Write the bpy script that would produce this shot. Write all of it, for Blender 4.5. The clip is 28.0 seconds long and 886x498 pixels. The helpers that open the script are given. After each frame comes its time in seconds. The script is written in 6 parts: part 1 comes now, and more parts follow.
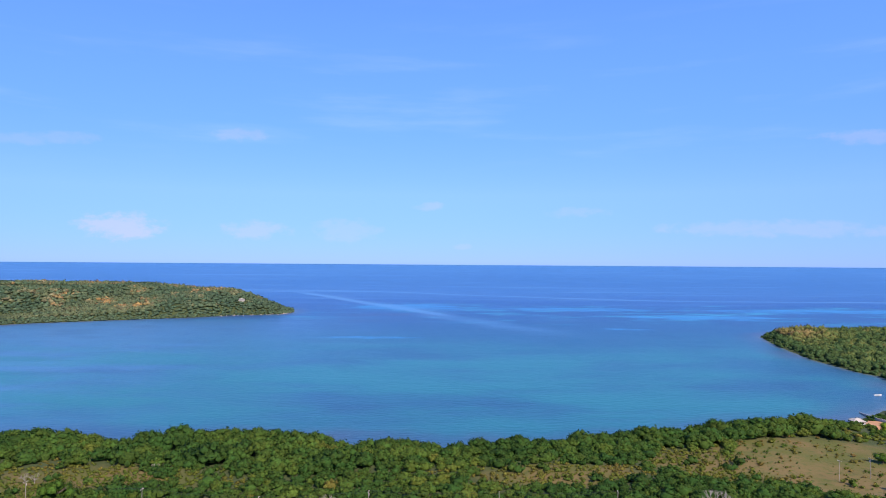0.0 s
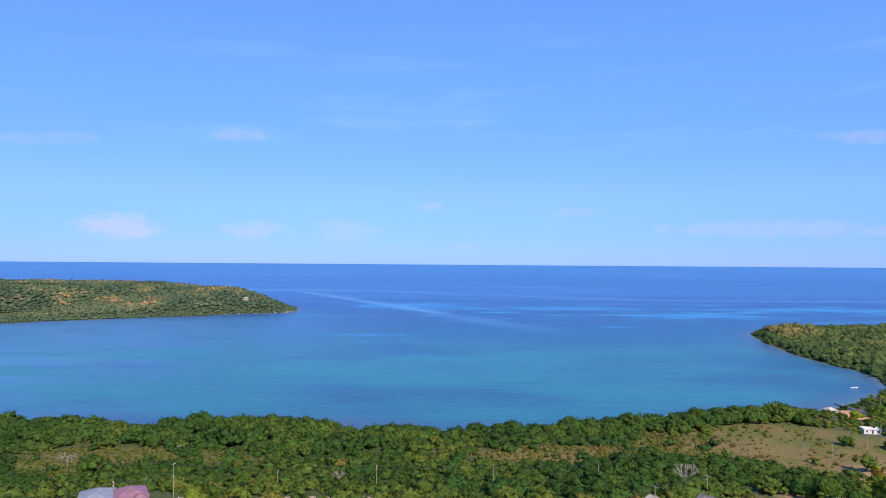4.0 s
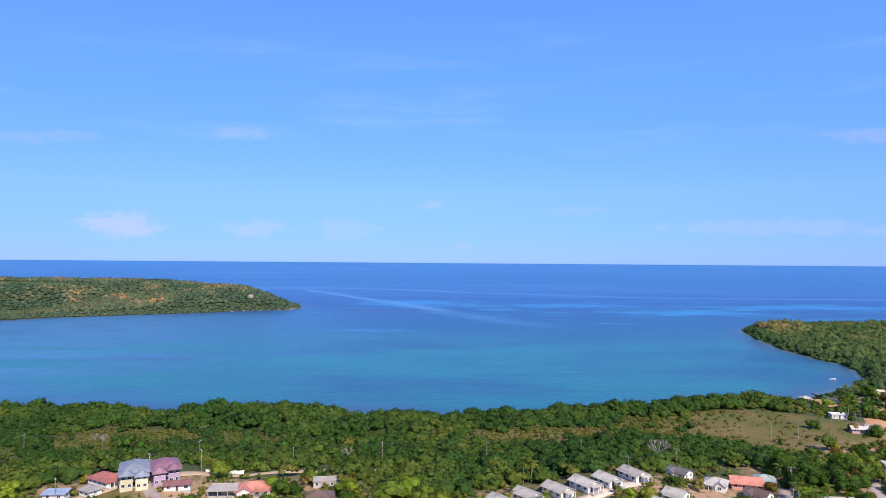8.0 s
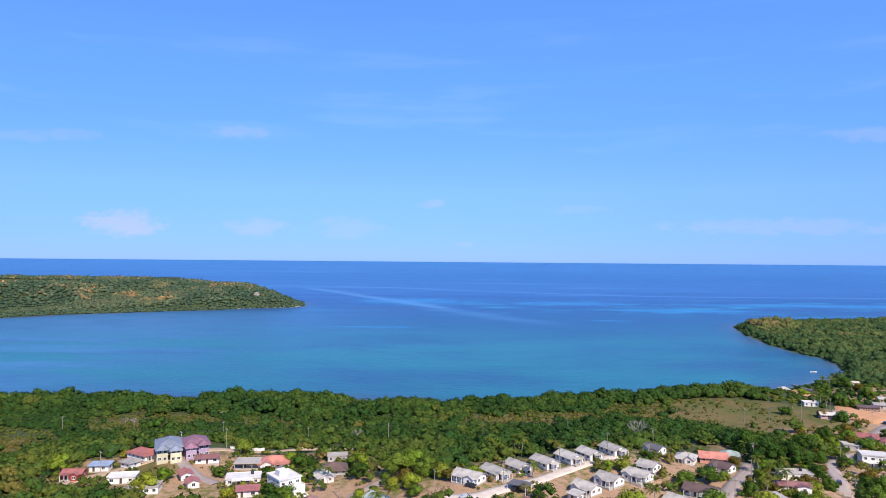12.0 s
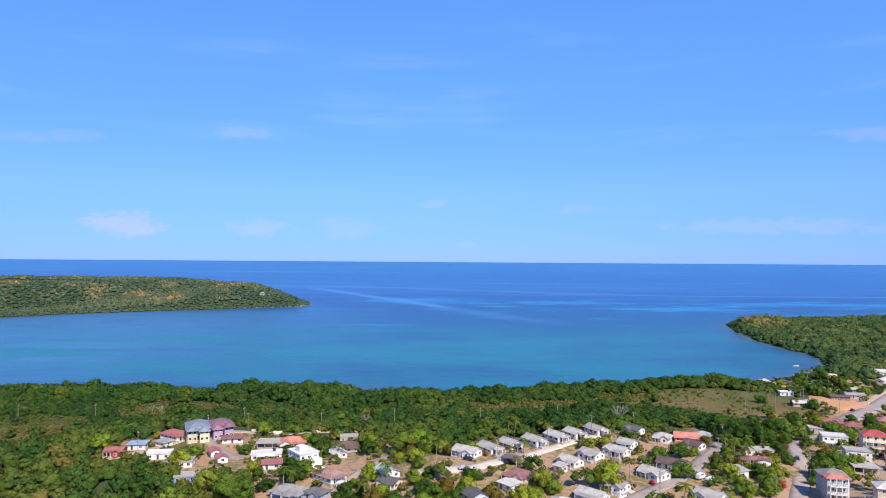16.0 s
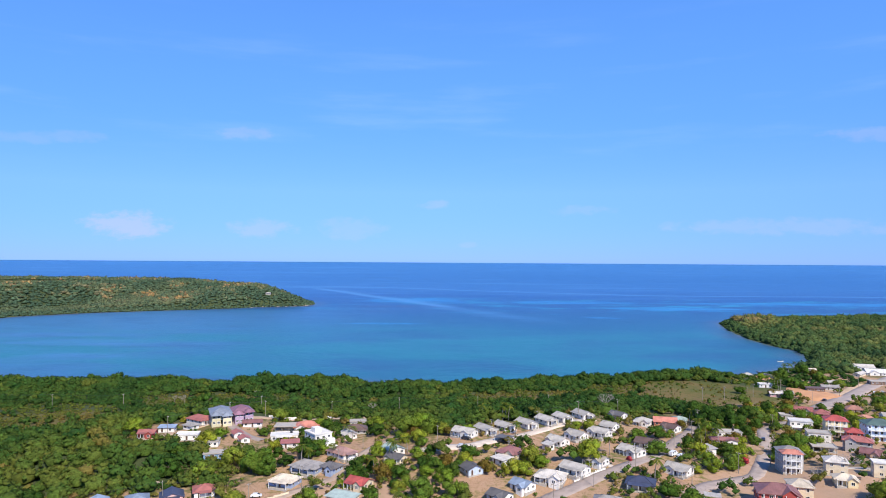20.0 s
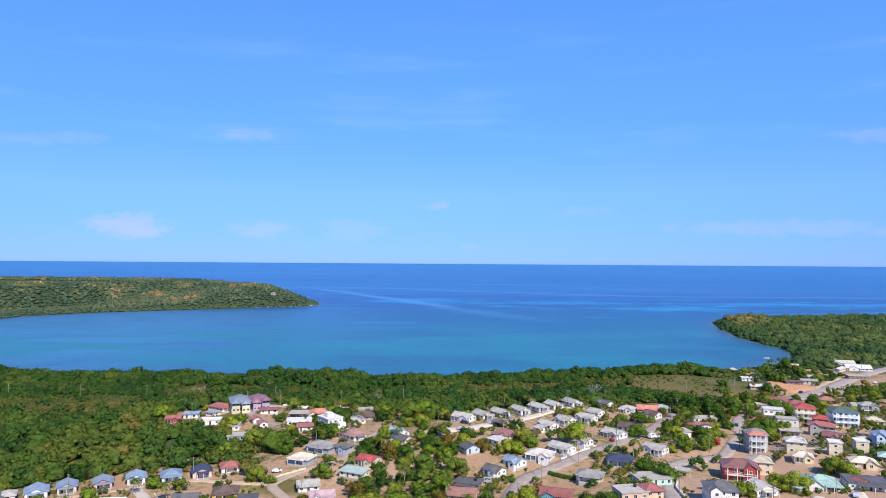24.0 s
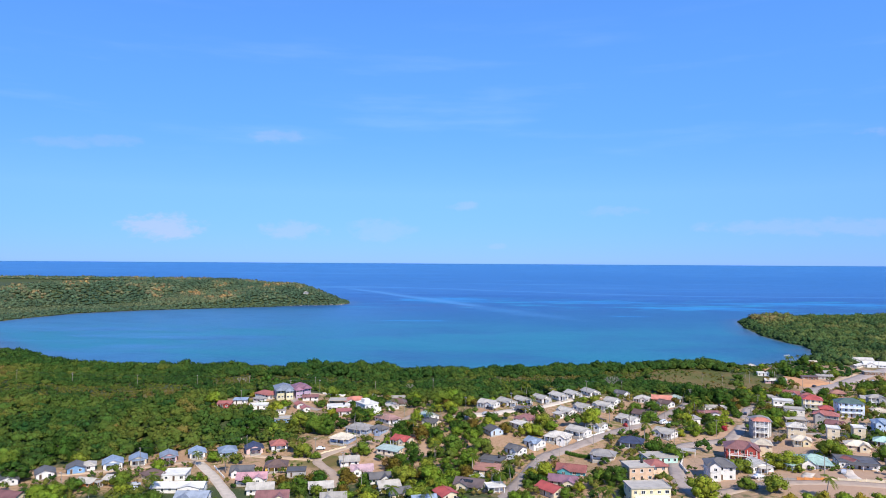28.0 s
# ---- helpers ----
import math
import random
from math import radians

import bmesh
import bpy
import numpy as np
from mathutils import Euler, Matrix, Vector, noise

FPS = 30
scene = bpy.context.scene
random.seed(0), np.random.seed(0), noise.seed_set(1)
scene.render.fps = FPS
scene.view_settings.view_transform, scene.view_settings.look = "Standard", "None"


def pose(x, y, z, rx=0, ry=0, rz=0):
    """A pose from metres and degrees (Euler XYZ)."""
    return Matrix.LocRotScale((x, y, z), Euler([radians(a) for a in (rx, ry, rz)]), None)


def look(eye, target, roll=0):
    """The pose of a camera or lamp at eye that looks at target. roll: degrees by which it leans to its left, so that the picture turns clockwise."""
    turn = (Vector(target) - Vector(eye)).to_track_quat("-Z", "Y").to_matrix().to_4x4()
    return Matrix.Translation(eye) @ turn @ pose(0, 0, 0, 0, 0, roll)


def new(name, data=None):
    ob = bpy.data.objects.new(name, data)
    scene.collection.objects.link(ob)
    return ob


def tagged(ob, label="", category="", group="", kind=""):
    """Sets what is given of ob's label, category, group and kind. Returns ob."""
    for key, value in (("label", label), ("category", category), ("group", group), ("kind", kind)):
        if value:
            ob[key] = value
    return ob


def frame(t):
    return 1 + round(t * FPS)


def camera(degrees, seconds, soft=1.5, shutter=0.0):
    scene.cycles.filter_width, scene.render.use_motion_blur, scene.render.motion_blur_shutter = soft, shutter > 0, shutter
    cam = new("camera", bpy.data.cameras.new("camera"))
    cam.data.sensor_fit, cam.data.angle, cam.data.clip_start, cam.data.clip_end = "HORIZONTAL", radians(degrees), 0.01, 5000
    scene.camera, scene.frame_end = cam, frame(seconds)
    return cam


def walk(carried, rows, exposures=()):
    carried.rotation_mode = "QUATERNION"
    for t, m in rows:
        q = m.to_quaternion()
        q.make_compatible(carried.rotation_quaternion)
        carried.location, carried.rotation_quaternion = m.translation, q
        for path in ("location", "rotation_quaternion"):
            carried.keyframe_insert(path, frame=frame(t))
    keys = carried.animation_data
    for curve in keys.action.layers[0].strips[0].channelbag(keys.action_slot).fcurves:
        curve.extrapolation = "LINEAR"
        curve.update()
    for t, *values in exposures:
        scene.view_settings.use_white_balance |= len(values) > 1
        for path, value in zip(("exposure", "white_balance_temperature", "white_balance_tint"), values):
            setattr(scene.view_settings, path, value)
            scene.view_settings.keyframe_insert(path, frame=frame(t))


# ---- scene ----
cam = camera(67.68, 28.0, soft=0.55)
PATH = [
    (0.0, look((0.00, 0.00, 99.97), (0.00, 999.84, 118.04), 0.402)),
    (1.0, look((-0.13, -6.90, 99.87), (0.08, 992.94, 117.79), 0.406)),
    (2.0, look((-0.23, -13.84, 99.76), (0.23, 985.99, 118.01), 0.412)),
    (3.0, look((-0.28, -20.85, 99.65), (-0.08, 978.98, 118.17), 0.389)),
    (3.5, look((-0.27, -24.38, 99.59), (0.21, 975.45, 117.88), 0.407)),
    (5.5, look((-0.02, -38.85, 99.33), (0.15, 961.00, 116.70), 0.455)),
    (6.5, look((0.20, -46.26, 99.20), (-0.01, 953.61, 115.59), 0.442)),
    (7.5, look((0.44, -53.77, 99.10), (-0.03, 946.10, 115.19), 0.439)),
    (8.5, look((0.64, -61.38, 99.03), (-0.25, 938.50, 114.49), 0.431)),
    (9.5, look((0.79, -69.08, 99.00), (-0.86, 930.81, 113.97), 0.440)),
    (10.5, look((0.91, -76.86, 99.00), (-0.86, 923.03, 113.59), 0.473)),
    (11.5, look((1.01, -84.73, 99.02), (-1.57, 915.17, 113.26), 0.468)),
    (12.5, look((1.09, -92.68, 99.04), (-2.30, 907.22, 113.11), 0.492)),
    (14.5, look((1.26, -108.76, 99.09), (-3.16, 891.13, 113.17), 0.458)),
    (15.5, look((1.38, -116.83, 99.12), (-3.56, 883.05, 113.36), 0.388)),
    (16.5, look((1.56, -124.90, 99.15), (-3.75, 874.98, 113.73), 0.382)),
    (17.5, look((1.77, -132.94, 99.18), (-4.18, 866.94, 113.97), 0.349)),
    (18.5, look((2.00, -140.94, 99.20), (-4.82, 858.93, 114.15), 0.360)),
    (19.5, look((2.21, -148.89, 99.21), (-5.44, 850.96, 114.34), 0.373)),
    (20.5, look((2.39, -156.80, 99.19), (-5.52, 843.05, 114.76), 0.364)),
    (21.5, look((2.53, -164.65, 99.16), (-5.76, 835.19, 115.37), 0.378)),
    (23.5, look((2.79, -180.21, 99.04), (-6.73, 819.60, 116.09), 0.389)),
    (24.0, look((2.87, -184.08, 99.00), (-7.20, 815.73, 116.13), 0.391)),
    (24.5, look((2.96, -187.93, 98.96), (-19.58, 811.67, 116.00), 0.386)),
    (25.0, look((3.06, -191.78, 98.92), (-43.11, 807.01, 115.94), 0.349)),
    (25.5, look((3.18, -195.62, 98.88), (-45.07, 803.07, 115.81), 0.347)),
    (26.0, look((3.30, -199.46, 98.83), (-45.49, 799.20, 115.94), 0.349)),
    (27.0, look((3.56, -207.12, 98.75), (-46.68, 791.48, 115.61), 0.332)),
    (28.0, look((3.83, -214.77, 98.66), (-48.18, 783.73, 115.63), 0.344)),
]

walk(cam, PATH, [(0.0, 0.40, 6800, 16), (9.0, 0.33, 6550, 13), (16.0, 0.31, 6450, 10), (28.0, 0.29, 6250, 7)])

# ---- world, sun ----
SUN_DIR = Vector((0.42, -0.82, 0.92)).normalized()
SUN_EL = math.asin(SUN_DIR.z)
SUN_AZ = math.atan2(SUN_DIR.x, SUN_DIR.y)


class Nodes:
    """A short way to write node trees."""

    def __init__(self, tree):
        self.tree = tree

    def node(self, kind, inputs=()):
        n = self.tree.nodes.new(kind)
        for k, v in dict(inputs).items():
            if isinstance(v, bpy.types.NodeSocket):
                self.tree.links.new(v, n.inputs[k])
            else:
                n.inputs[k].default_value = v
        return n

    def put(self, kind, inputs=(), out=0):
        return self.node(kind, inputs).outputs[out]

    def attr(self, name):
        n = self.node("ShaderNodeAttribute")
        n.attribute_name = name
        return n.outputs[2]

    def math(self, op, a, b=0.0, c=0.0, clamp=False):
        n = self.node("ShaderNodeMath", {0: a, 1: b, 2: c})
        n.operation, n.use_clamp = op, clamp
        return n.outputs[0]

    def mix(self, f, a, b):
        n = self.node("ShaderNodeMix")
        n.data_type = "RGBA"
        for k, v in ((0, f), (6, a), (7, b)):
            if isinstance(v, bpy.types.NodeSocket):
                self.tree.links.new(v, n.inputs[k])
            else:
                n.inputs[k].default_value = v
        return n.outputs[2]

    def noise(self, vec, scale, detail=3.0, rough=0.55, out=0):
        return self.put("ShaderNodeTexNoise", {"Vector": vec, "Scale": scale, "Detail": detail, "Roughness": rough}, out=out)

    def smooth(self, v, a, b):
        return self.span(v, a, b, 0.0, 1.0)

    def span(self, v, a, b, lo, hi):
        n = self.node("ShaderNodeMapRange", {0: v, 1: a, 2: b, 3: lo, 4: hi})
        n.interpolation_type = "SMOOTHSTEP"
        return n.outputs[0]

    def ramp(self, f, stops):
        n = self.tree.nodes.new("ShaderNodeValToRGB")
        self.tree.links.new(f, n.inputs[0])
        e = n.color_ramp.elements
        while len(e) < len(stops):
            e.new(0.5)
        for el, (p, c) in zip(e, stops):
            el.position, el.color = p, (*c, 1)
        return n.outputs[0]

    def scaled(self, vec, s):
        return self.put("ShaderNodeMapping", {0: vec, 3: s})

    def xyz(self, vec):
        n = self.tree.nodes.new("ShaderNodeSeparateXYZ")
        self.tree.links.new(vec, n.inputs[0])
        return n.outputs


def make_world():
    w = bpy.data.worlds.new("sky")
    scene.world = w
    w.use_nodes = True
    t = w.node_tree
    t.nodes.clear()
    N = Nodes(t)
    tex = N.node("ShaderNodeTexSky")
    tex.sky_type, tex.sun_disc, tex.sun_elevation, tex.sun_rotation = "NISHITA", False, SUN_EL, SUN_AZ
    tex.altitude, tex.air_density, tex.dust_density, tex.ozone_density = 0.0, 1.0, 0.0, 3.0
    sky = tex.outputs[0]
    vec = N.put("ShaderNodeTexCoord", out=0)
    x, y, z = N.xyz(vec)
    # thin cirrus streaks
    streak = N.noise(N.scaled(vec, (1.6, 1.6, 13.0)), 2.2, 5, 0.55)
    veil = N.math("MULTIPLY", N.smooth(streak, 0.5, 0.85), N.math("MULTIPLY", N.smooth(z, 0.10, 0.2), N.smooth(z, 0.42, 0.22)))
    # clear tropical air: deep blue overhead, paler blue towards the sea
    tint = N.ramp(N.smooth(z, -0.02, 0.42), [(0.0, (0.26, 0.49, 1.50)), (0.18, (0.46, 0.69, 1.50)), (0.5, (0.55, 0.88, 1.52)), (1.0, (0.76, 1.20, 1.84))])
    sky = N.put("ShaderNodeVectorMath", {0: sky, 1: tint})
    sky.node.operation = "MULTIPLY"
    # a touch brighter towards the sun's side
    side = N.span(x, -0.7, 0.7, 0.93, 1.10)
    sky = N.put("ShaderNodeVectorMath", {0: sky, 1: N.put("ShaderNodeCombineXYZ", {0: side, 1: side, 2: side})})
    sky.node.operation = "MULTIPLY"
    c = N.mix(N.math("MULTIPLY", veil, 0.14), sky, (6.4, 7.6, 9.6, 1))
    # small far cumulus low over the sea: bearing, height, width, depth, strength
    u, w = N.math("DIVIDE", x, N.math("MAXIMUM", y, 0.05)), N.math("DIVIDE", z, N.math("MAXIMUM", y, 0.05))
    puff = N.noise(N.scaled(vec, (16.0, 16.0, 30.0)), 2.4, 5, 0.6)
    for u0, w0, du, dw, k in ((-0.487, 0.050, 0.075, 0.026, 0.34), (-0.285, 0.044, 0.06, 0.018, 0.20), (-0.15, 0.045, 0.06, 0.022, 0.12), (-0.02, 0.082, 0.03, 0.008, 0.16),
                              (0.53, 0.052, 0.22, 0.016, 0.14), (0.028, 0.022, 0.016, 0.006, 0.10), (0.2, 0.075, 0.06, 0.01, 0.1),
                              (-0.31, 0.19, 0.05, 0.012, 0.14), (0.64, 0.192, 0.09, 0.014, 0.14), (-0.62, 0.183, 0.12, 0.012, 0.10)):
        d = N.math("ADD", N.math("POWER", N.math("ABSOLUTE", N.math("DIVIDE", N.math("SUBTRACT", u, u0), du)), 2.0),
                   N.math("POWER", N.math("ABSOLUTE", N.math("DIVIDE", N.math("SUBTRACT", w, w0), dw)), 2.0))
        d = N.math("ADD", d, N.math("MULTIPLY_ADD", puff, 2.6, -1.3))
        c = N.mix(N.math("MULTIPLY", N.math("MULTIPLY", N.smooth(d, 1.0, 0.0), N.smooth(y, 0.1, 0.3)), k), c, (6.6, 5.6, 8.2, 1))
    bg = N.put("ShaderNodeBackground", {"Color": c, "Strength": 0.1})
    t.links.new(bg, N.tree.nodes.new("ShaderNodeOutputWorld").inputs[0])


make_world()
sun_data = bpy.data.lights.new("sun", "SUN")
sun_data.energy, sun_data.angle, sun_data.color = 5.0, radians(0.53), (1.0, 0.89, 0.74)
sun = new("sun", sun_data)
sun.matrix_world = look(SUN_DIR * 800, (0, 0, 0))

# ---- materials ----
MATS = {}


def material(name, rough=0.8, metal=0.0, spec=0.5):
    m = bpy.data.materials.new(name)
    m.use_nodes = True
    b = m.node_tree.nodes["Principled BSDF"]
    b.inputs["Roughness"].default_value, b.inputs["Metallic"].default_value = rough, metal
    b.inputs["Specular IOR Level"].default_value = spec
    MATS[name] = m
    return m, Nodes(m.node_tree), b


def bump(m, N, b, height, strength, dist):
    m.node_tree.links.new(N.put("ShaderNodeBump", {"Strength": strength, "Distance": dist, "Height": height}), b.inputs["Normal"])


def paint_mat(name, col, rough=0.75, dirt=0.35, scale=0.5, metal=0.0, stain=(0.16, 0.13, 0.1)):
    """Painted or rendered surface: blotches, fine grain and weather stains."""
    m, N, b = material(name, rough, metal)
    pos = N.put("ShaderNodeNewGeometry")
    big = N.noise(pos, scale, 4, 0.6)
    fine = N.noise(pos, 9.0, 3, 0.6)
    rnd = N.put("ShaderNodeObjectInfo", out=5)
    c = N.mix(N.smooth(big, 0.35, 0.75), (*col, 1), (*[v * 0.78 for v in col], 1))
    c = N.mix(N.math("MULTIPLY", N.smooth(fine, 0.55, 0.8), dirt), c, (*stain, 1))
    hsv = N.put("ShaderNodeHueSaturation", {"Hue": 0.5, "Saturation": 1.0, "Value": N.math("MULTIPLY_ADD", rnd, 0.2, 0.9), "Fac": 1.0, "Color": c})
    m.node_tree.links.new(hsv, b.inputs["Base Color"])
    bump(m, N, b, fine, 0.2, 0.02)
    return m


def roof_mat(name, col, rough=0.5, metal=0.0, rust=0.3):
    """Sheet or shingle roof: sheet joints along the slope, streaks of rust and fading."""
    m, N, b = material(name, rough, metal)
    pos = N.put("ShaderNodeTexCoord", out=3)
    x, y, z = N.xyz(pos)
    sheet = N.math("FRACT", N.math("MULTIPLY", x, 1.1))
    joint = N.math("MULTIPLY", N.smooth(sheet, 0.0, 0.1), N.smooth(sheet, 1.0, 0.9))
    streak = N.noise(N.scaled(pos, (2.4, 0.35, 0.35)), 1.0, 5, 0.65)
    big = N.noise(pos, 0.35, 4, 0.6)
    c = N.mix(N.smooth(big, 0.35, 0.7), (*col, 1), (*[v * 0.7 for v in col], 1))
    c = N.mix(N.math("MULTIPLY", N.smooth(streak, 0.55, 0.75), rust), c, (0.13, 0.075, 0.045, 1))
    c = N.mix(N.math("MULTIPLY", N.math("SUBTRACT", 1.0, joint), 0.3), c, (*[v * 0.45 for v in col], 1))
    rnd = N.put("ShaderNodeObjectInfo", out=5)
    c = N.put("ShaderNodeHueSaturation", {"Hue": 0.5, "Saturation": 1.0, "Value": N.math("MULTIPLY_ADD", rnd, 0.35, 0.8), "Fac": 1.0, "Color": c})
    m.node_tree.links.new(c, b.inputs["Base Color"])
    bump(m, N, b, joint, 0.35, 0.03)
    return m


def leaf_mat(name, stops, use_attr=False, patch=0.06, grain=1.1, gain=1.0):
    """Foliage: a tone for each tree, uneven within it, and single leaves lighter or darker."""
    m, N, b = material(name, 0.72, 0.0, 0.08)
    geo = N.tree.nodes.new("ShaderNodeNewGeometry")
    isl = geo.outputs["Random Per Island"]
    if use_attr:
        tone = N.attr("tone")
    else:
        tone = N.put("ShaderNodeObjectInfo", out=5)
    n = N.noise(geo.outputs["Position"], patch, 3, 0.6)
    f = N.math("ADD", N.math("MULTIPLY", tone, 0.8), N.math("MULTIPLY_ADD", n, 0.4, -0.1), clamp=True)
    c = N.ramp(f, stops)
    fleck = N.span(N.noise(geo.outputs["Position"], grain, 5, 0.72), 0.34, 0.68, 0.66, 1.3)
    c = N.put("ShaderNodeHueSaturation", {"Hue": N.math("MULTIPLY_ADD", isl, 0.03, 0.485), "Saturation": 0.93,
                                          "Value": N.math("MULTIPLY", fleck, N.math("MULTIPLY_ADD", isl, 0.4 * gain, 0.85 * gain)), "Fac": 1.0, "Color": c})
    m.node_tree.links.new(c, b.inputs["Base Color"])
    bump(m, N, b, N.noise(geo.outputs["Position"], grain * 2.2, 4, 0.65), 0.75, 0.45 / grain)
    # leaves let some light through
    thin = N.put("ShaderNodeBsdfTranslucent", {"Color": c})
    mixed = N.put("ShaderNodeMixShader", {0: 0.32, 1: b.outputs[0], 2: thin})
    m.node_tree.links.new(mixed, m.node_tree.nodes["Material Output"].inputs[0])
    return m


leaf_mat("leaf_mixed", [(0.0, (0.045, 0.095, 0.007)), (0.35, (0.083, 0.146, 0.010)), (0.65, (0.143, 0.194, 0.012)), (1.0, (0.217, 0.221, 0.014))], gain=1.32)
leaf_mat("leaf_bright", [(0.0, (0.101, 0.174, 0.006)), (0.5, (0.169, 0.232, 0.008)), (1.0, (0.285, 0.275, 0.011))], gain=1.32)
leaf_mat("leaf_dark", [(0.0, (0.030, 0.072, 0.007)), (0.5, (0.049, 0.101, 0.008)), (1.0, (0.085, 0.134, 0.011))], gain=1.32)
leaf_mat("leaf_olive", [(0.0, (0.090, 0.078, 0.007)), (0.5, (0.129, 0.095, 0.009)), (1.0, (0.169, 0.111, 0.013))], gain=1.32)
leaf_mat("leaf_yellow", [(0.0, (0.244, 0.205, 0.009)), (0.5, (0.342, 0.259, 0.009)), (1.0, (0.195, 0.194, 0.012))], gain=1.32)
leaf_mat("leaf_flower", [(0.0, (0.366, 0.022, 0.042)), (0.6, (0.439, 0.032, 0.060)), (1.0, (0.098, 0.097, 0.012))], gain=1.32)
leaf_mat("leaf_palm", [(0.0, (0.046, 0.083, 0.005)), (0.5, (0.077, 0.111, 0.007)), (1.0, (0.155, 0.144, 0.011))], gain=1.32)
leaf_mat("leaf_forest", [(0.0, (0.024, 0.070, 0.012)), (0.22, (0.045, 0.105, 0.014)), (0.42, (0.088, 0.145, 0.015)), (0.58, (0.150, 0.172, 0.020)),
                         (0.75, (0.205, 0.160, 0.030)), (1.0, (0.270, 0.150, 0.045))], True, 0.03, 0.9, 0.96)
leaf_mat("leaf_cape", [(0.0, (0.032, 0.072, 0.024)), (0.22, (0.055, 0.105, 0.030)), (0.42, (0.095, 0.140, 0.034)), (0.6, (0.150, 0.165, 0.042)),
                       (0.78, (0.220, 0.170, 0.055)), (1.0, (0.30, 0.19, 0.075))], True, 0.02, 0.5, 1.15)
# dry headland wood, with distance haze painted in: lighter and bluer greens
leaf_mat("leaf_dry_hazed", [(0.0, (0.044, 0.084, 0.046)), (0.3, (0.074, 0.112, 0.056)), (0.5, (0.112, 0.134, 0.060)), (0.68, (0.160, 0.150, 0.075)),
                           (0.84, (0.250, 0.165, 0.062)), (1.0, (0.32, 0.185, 0.058))], True, 0.012, 0.2, 1.4)
paint_mat("bark", (0.11, 0.085, 0.06), 0.9)
paint_mat("bark_pale", (0.34, 0.30, 0.26), 0.9)


def ground_mat():
    m, N, b = material("earth_and_grass", 0.95, 0.0, 0.2)
    pos = N.put("ShaderNodeNewGeometry")
    bare = N.attr("bare")
    field = N.attr("field")
    dusty = N.attr("dusty")
    n1, n2, n3 = N.noise(pos, 0.045, 4, 0.6), N.noise(pos, 0.35, 4, 0.6), N.noise(pos, 2.5, 3, 0.6)
    wood = N.mix(N.smooth(n3, 0.35, 0.65), (0.034, 0.056, 0.020, 1), (0.075, 0.088, 0.034, 1))
    grass = N.mix(N.smooth(n2, 0.35, 0.7), (0.14, 0.14, 0.035, 1), (0.27, 0.20, 0.09, 1))
    grass = N.mix(N.smooth(n3, 0.5, 0.75), grass, (0.07, 0.085, 0.02, 1))
    soil = N.mix(n2, (0.33, 0.19, 0.105, 1), (0.46, 0.31, 0.20, 1))
    soil = N.mix(N.smooth(n3, 0.45, 0.8), soil, (0.20, 0.12, 0.065, 1))
    meadow = N.mix(N.smooth(n1, 0.4, 0.62), (0.092, 0.098, 0.022, 1), (0.155, 0.112, 0.042, 1))
    meadow = N.mix(N.smooth(n2, 0.5, 0.72), meadow, (0.065, 0.085, 0.018, 1))
    meadow = N.mix(N.math("MULTIPLY", N.smooth(n3, 0.48, 0.7), 0.6), meadow, (0.14, 0.118, 0.045, 1))
    yard = N.mix(N.smooth(N.math("ADD", N.math("MULTIPLY", n1, 0.7), N.math("MULTIPLY", n2, 0.5)), 0.44, 0.64), grass, soil)
    yard = N.mix(N.math("MULTIPLY", N.smooth(N.math("ADD", dusty, N.math("MULTIPLY_ADD", n2, 0.8, -0.4)), 0.3, 0.7), 0.8), yard, N.mix(n3, (0.36, 0.215, 0.135, 1), (0.50, 0.35, 0.25, 1)))
    c = N.mix(N.smooth(N.math("ADD", bare, N.math("MULTIPLY_ADD", n2, 0.5, -0.25)), 0.25, 0.65), wood, yard)
    c = N.mix(N.smooth(N.math("ADD", field, N.math("MULTIPLY_ADD", n2, 0.6, -0.3)), 0.3, 0.7), c, meadow)
    m.node_tree.links.new(c, b.inputs["Base Color"])
    bump(m, N, b, N.math("ADD", n2, n3), 0.6, 0.3)


ground_mat()


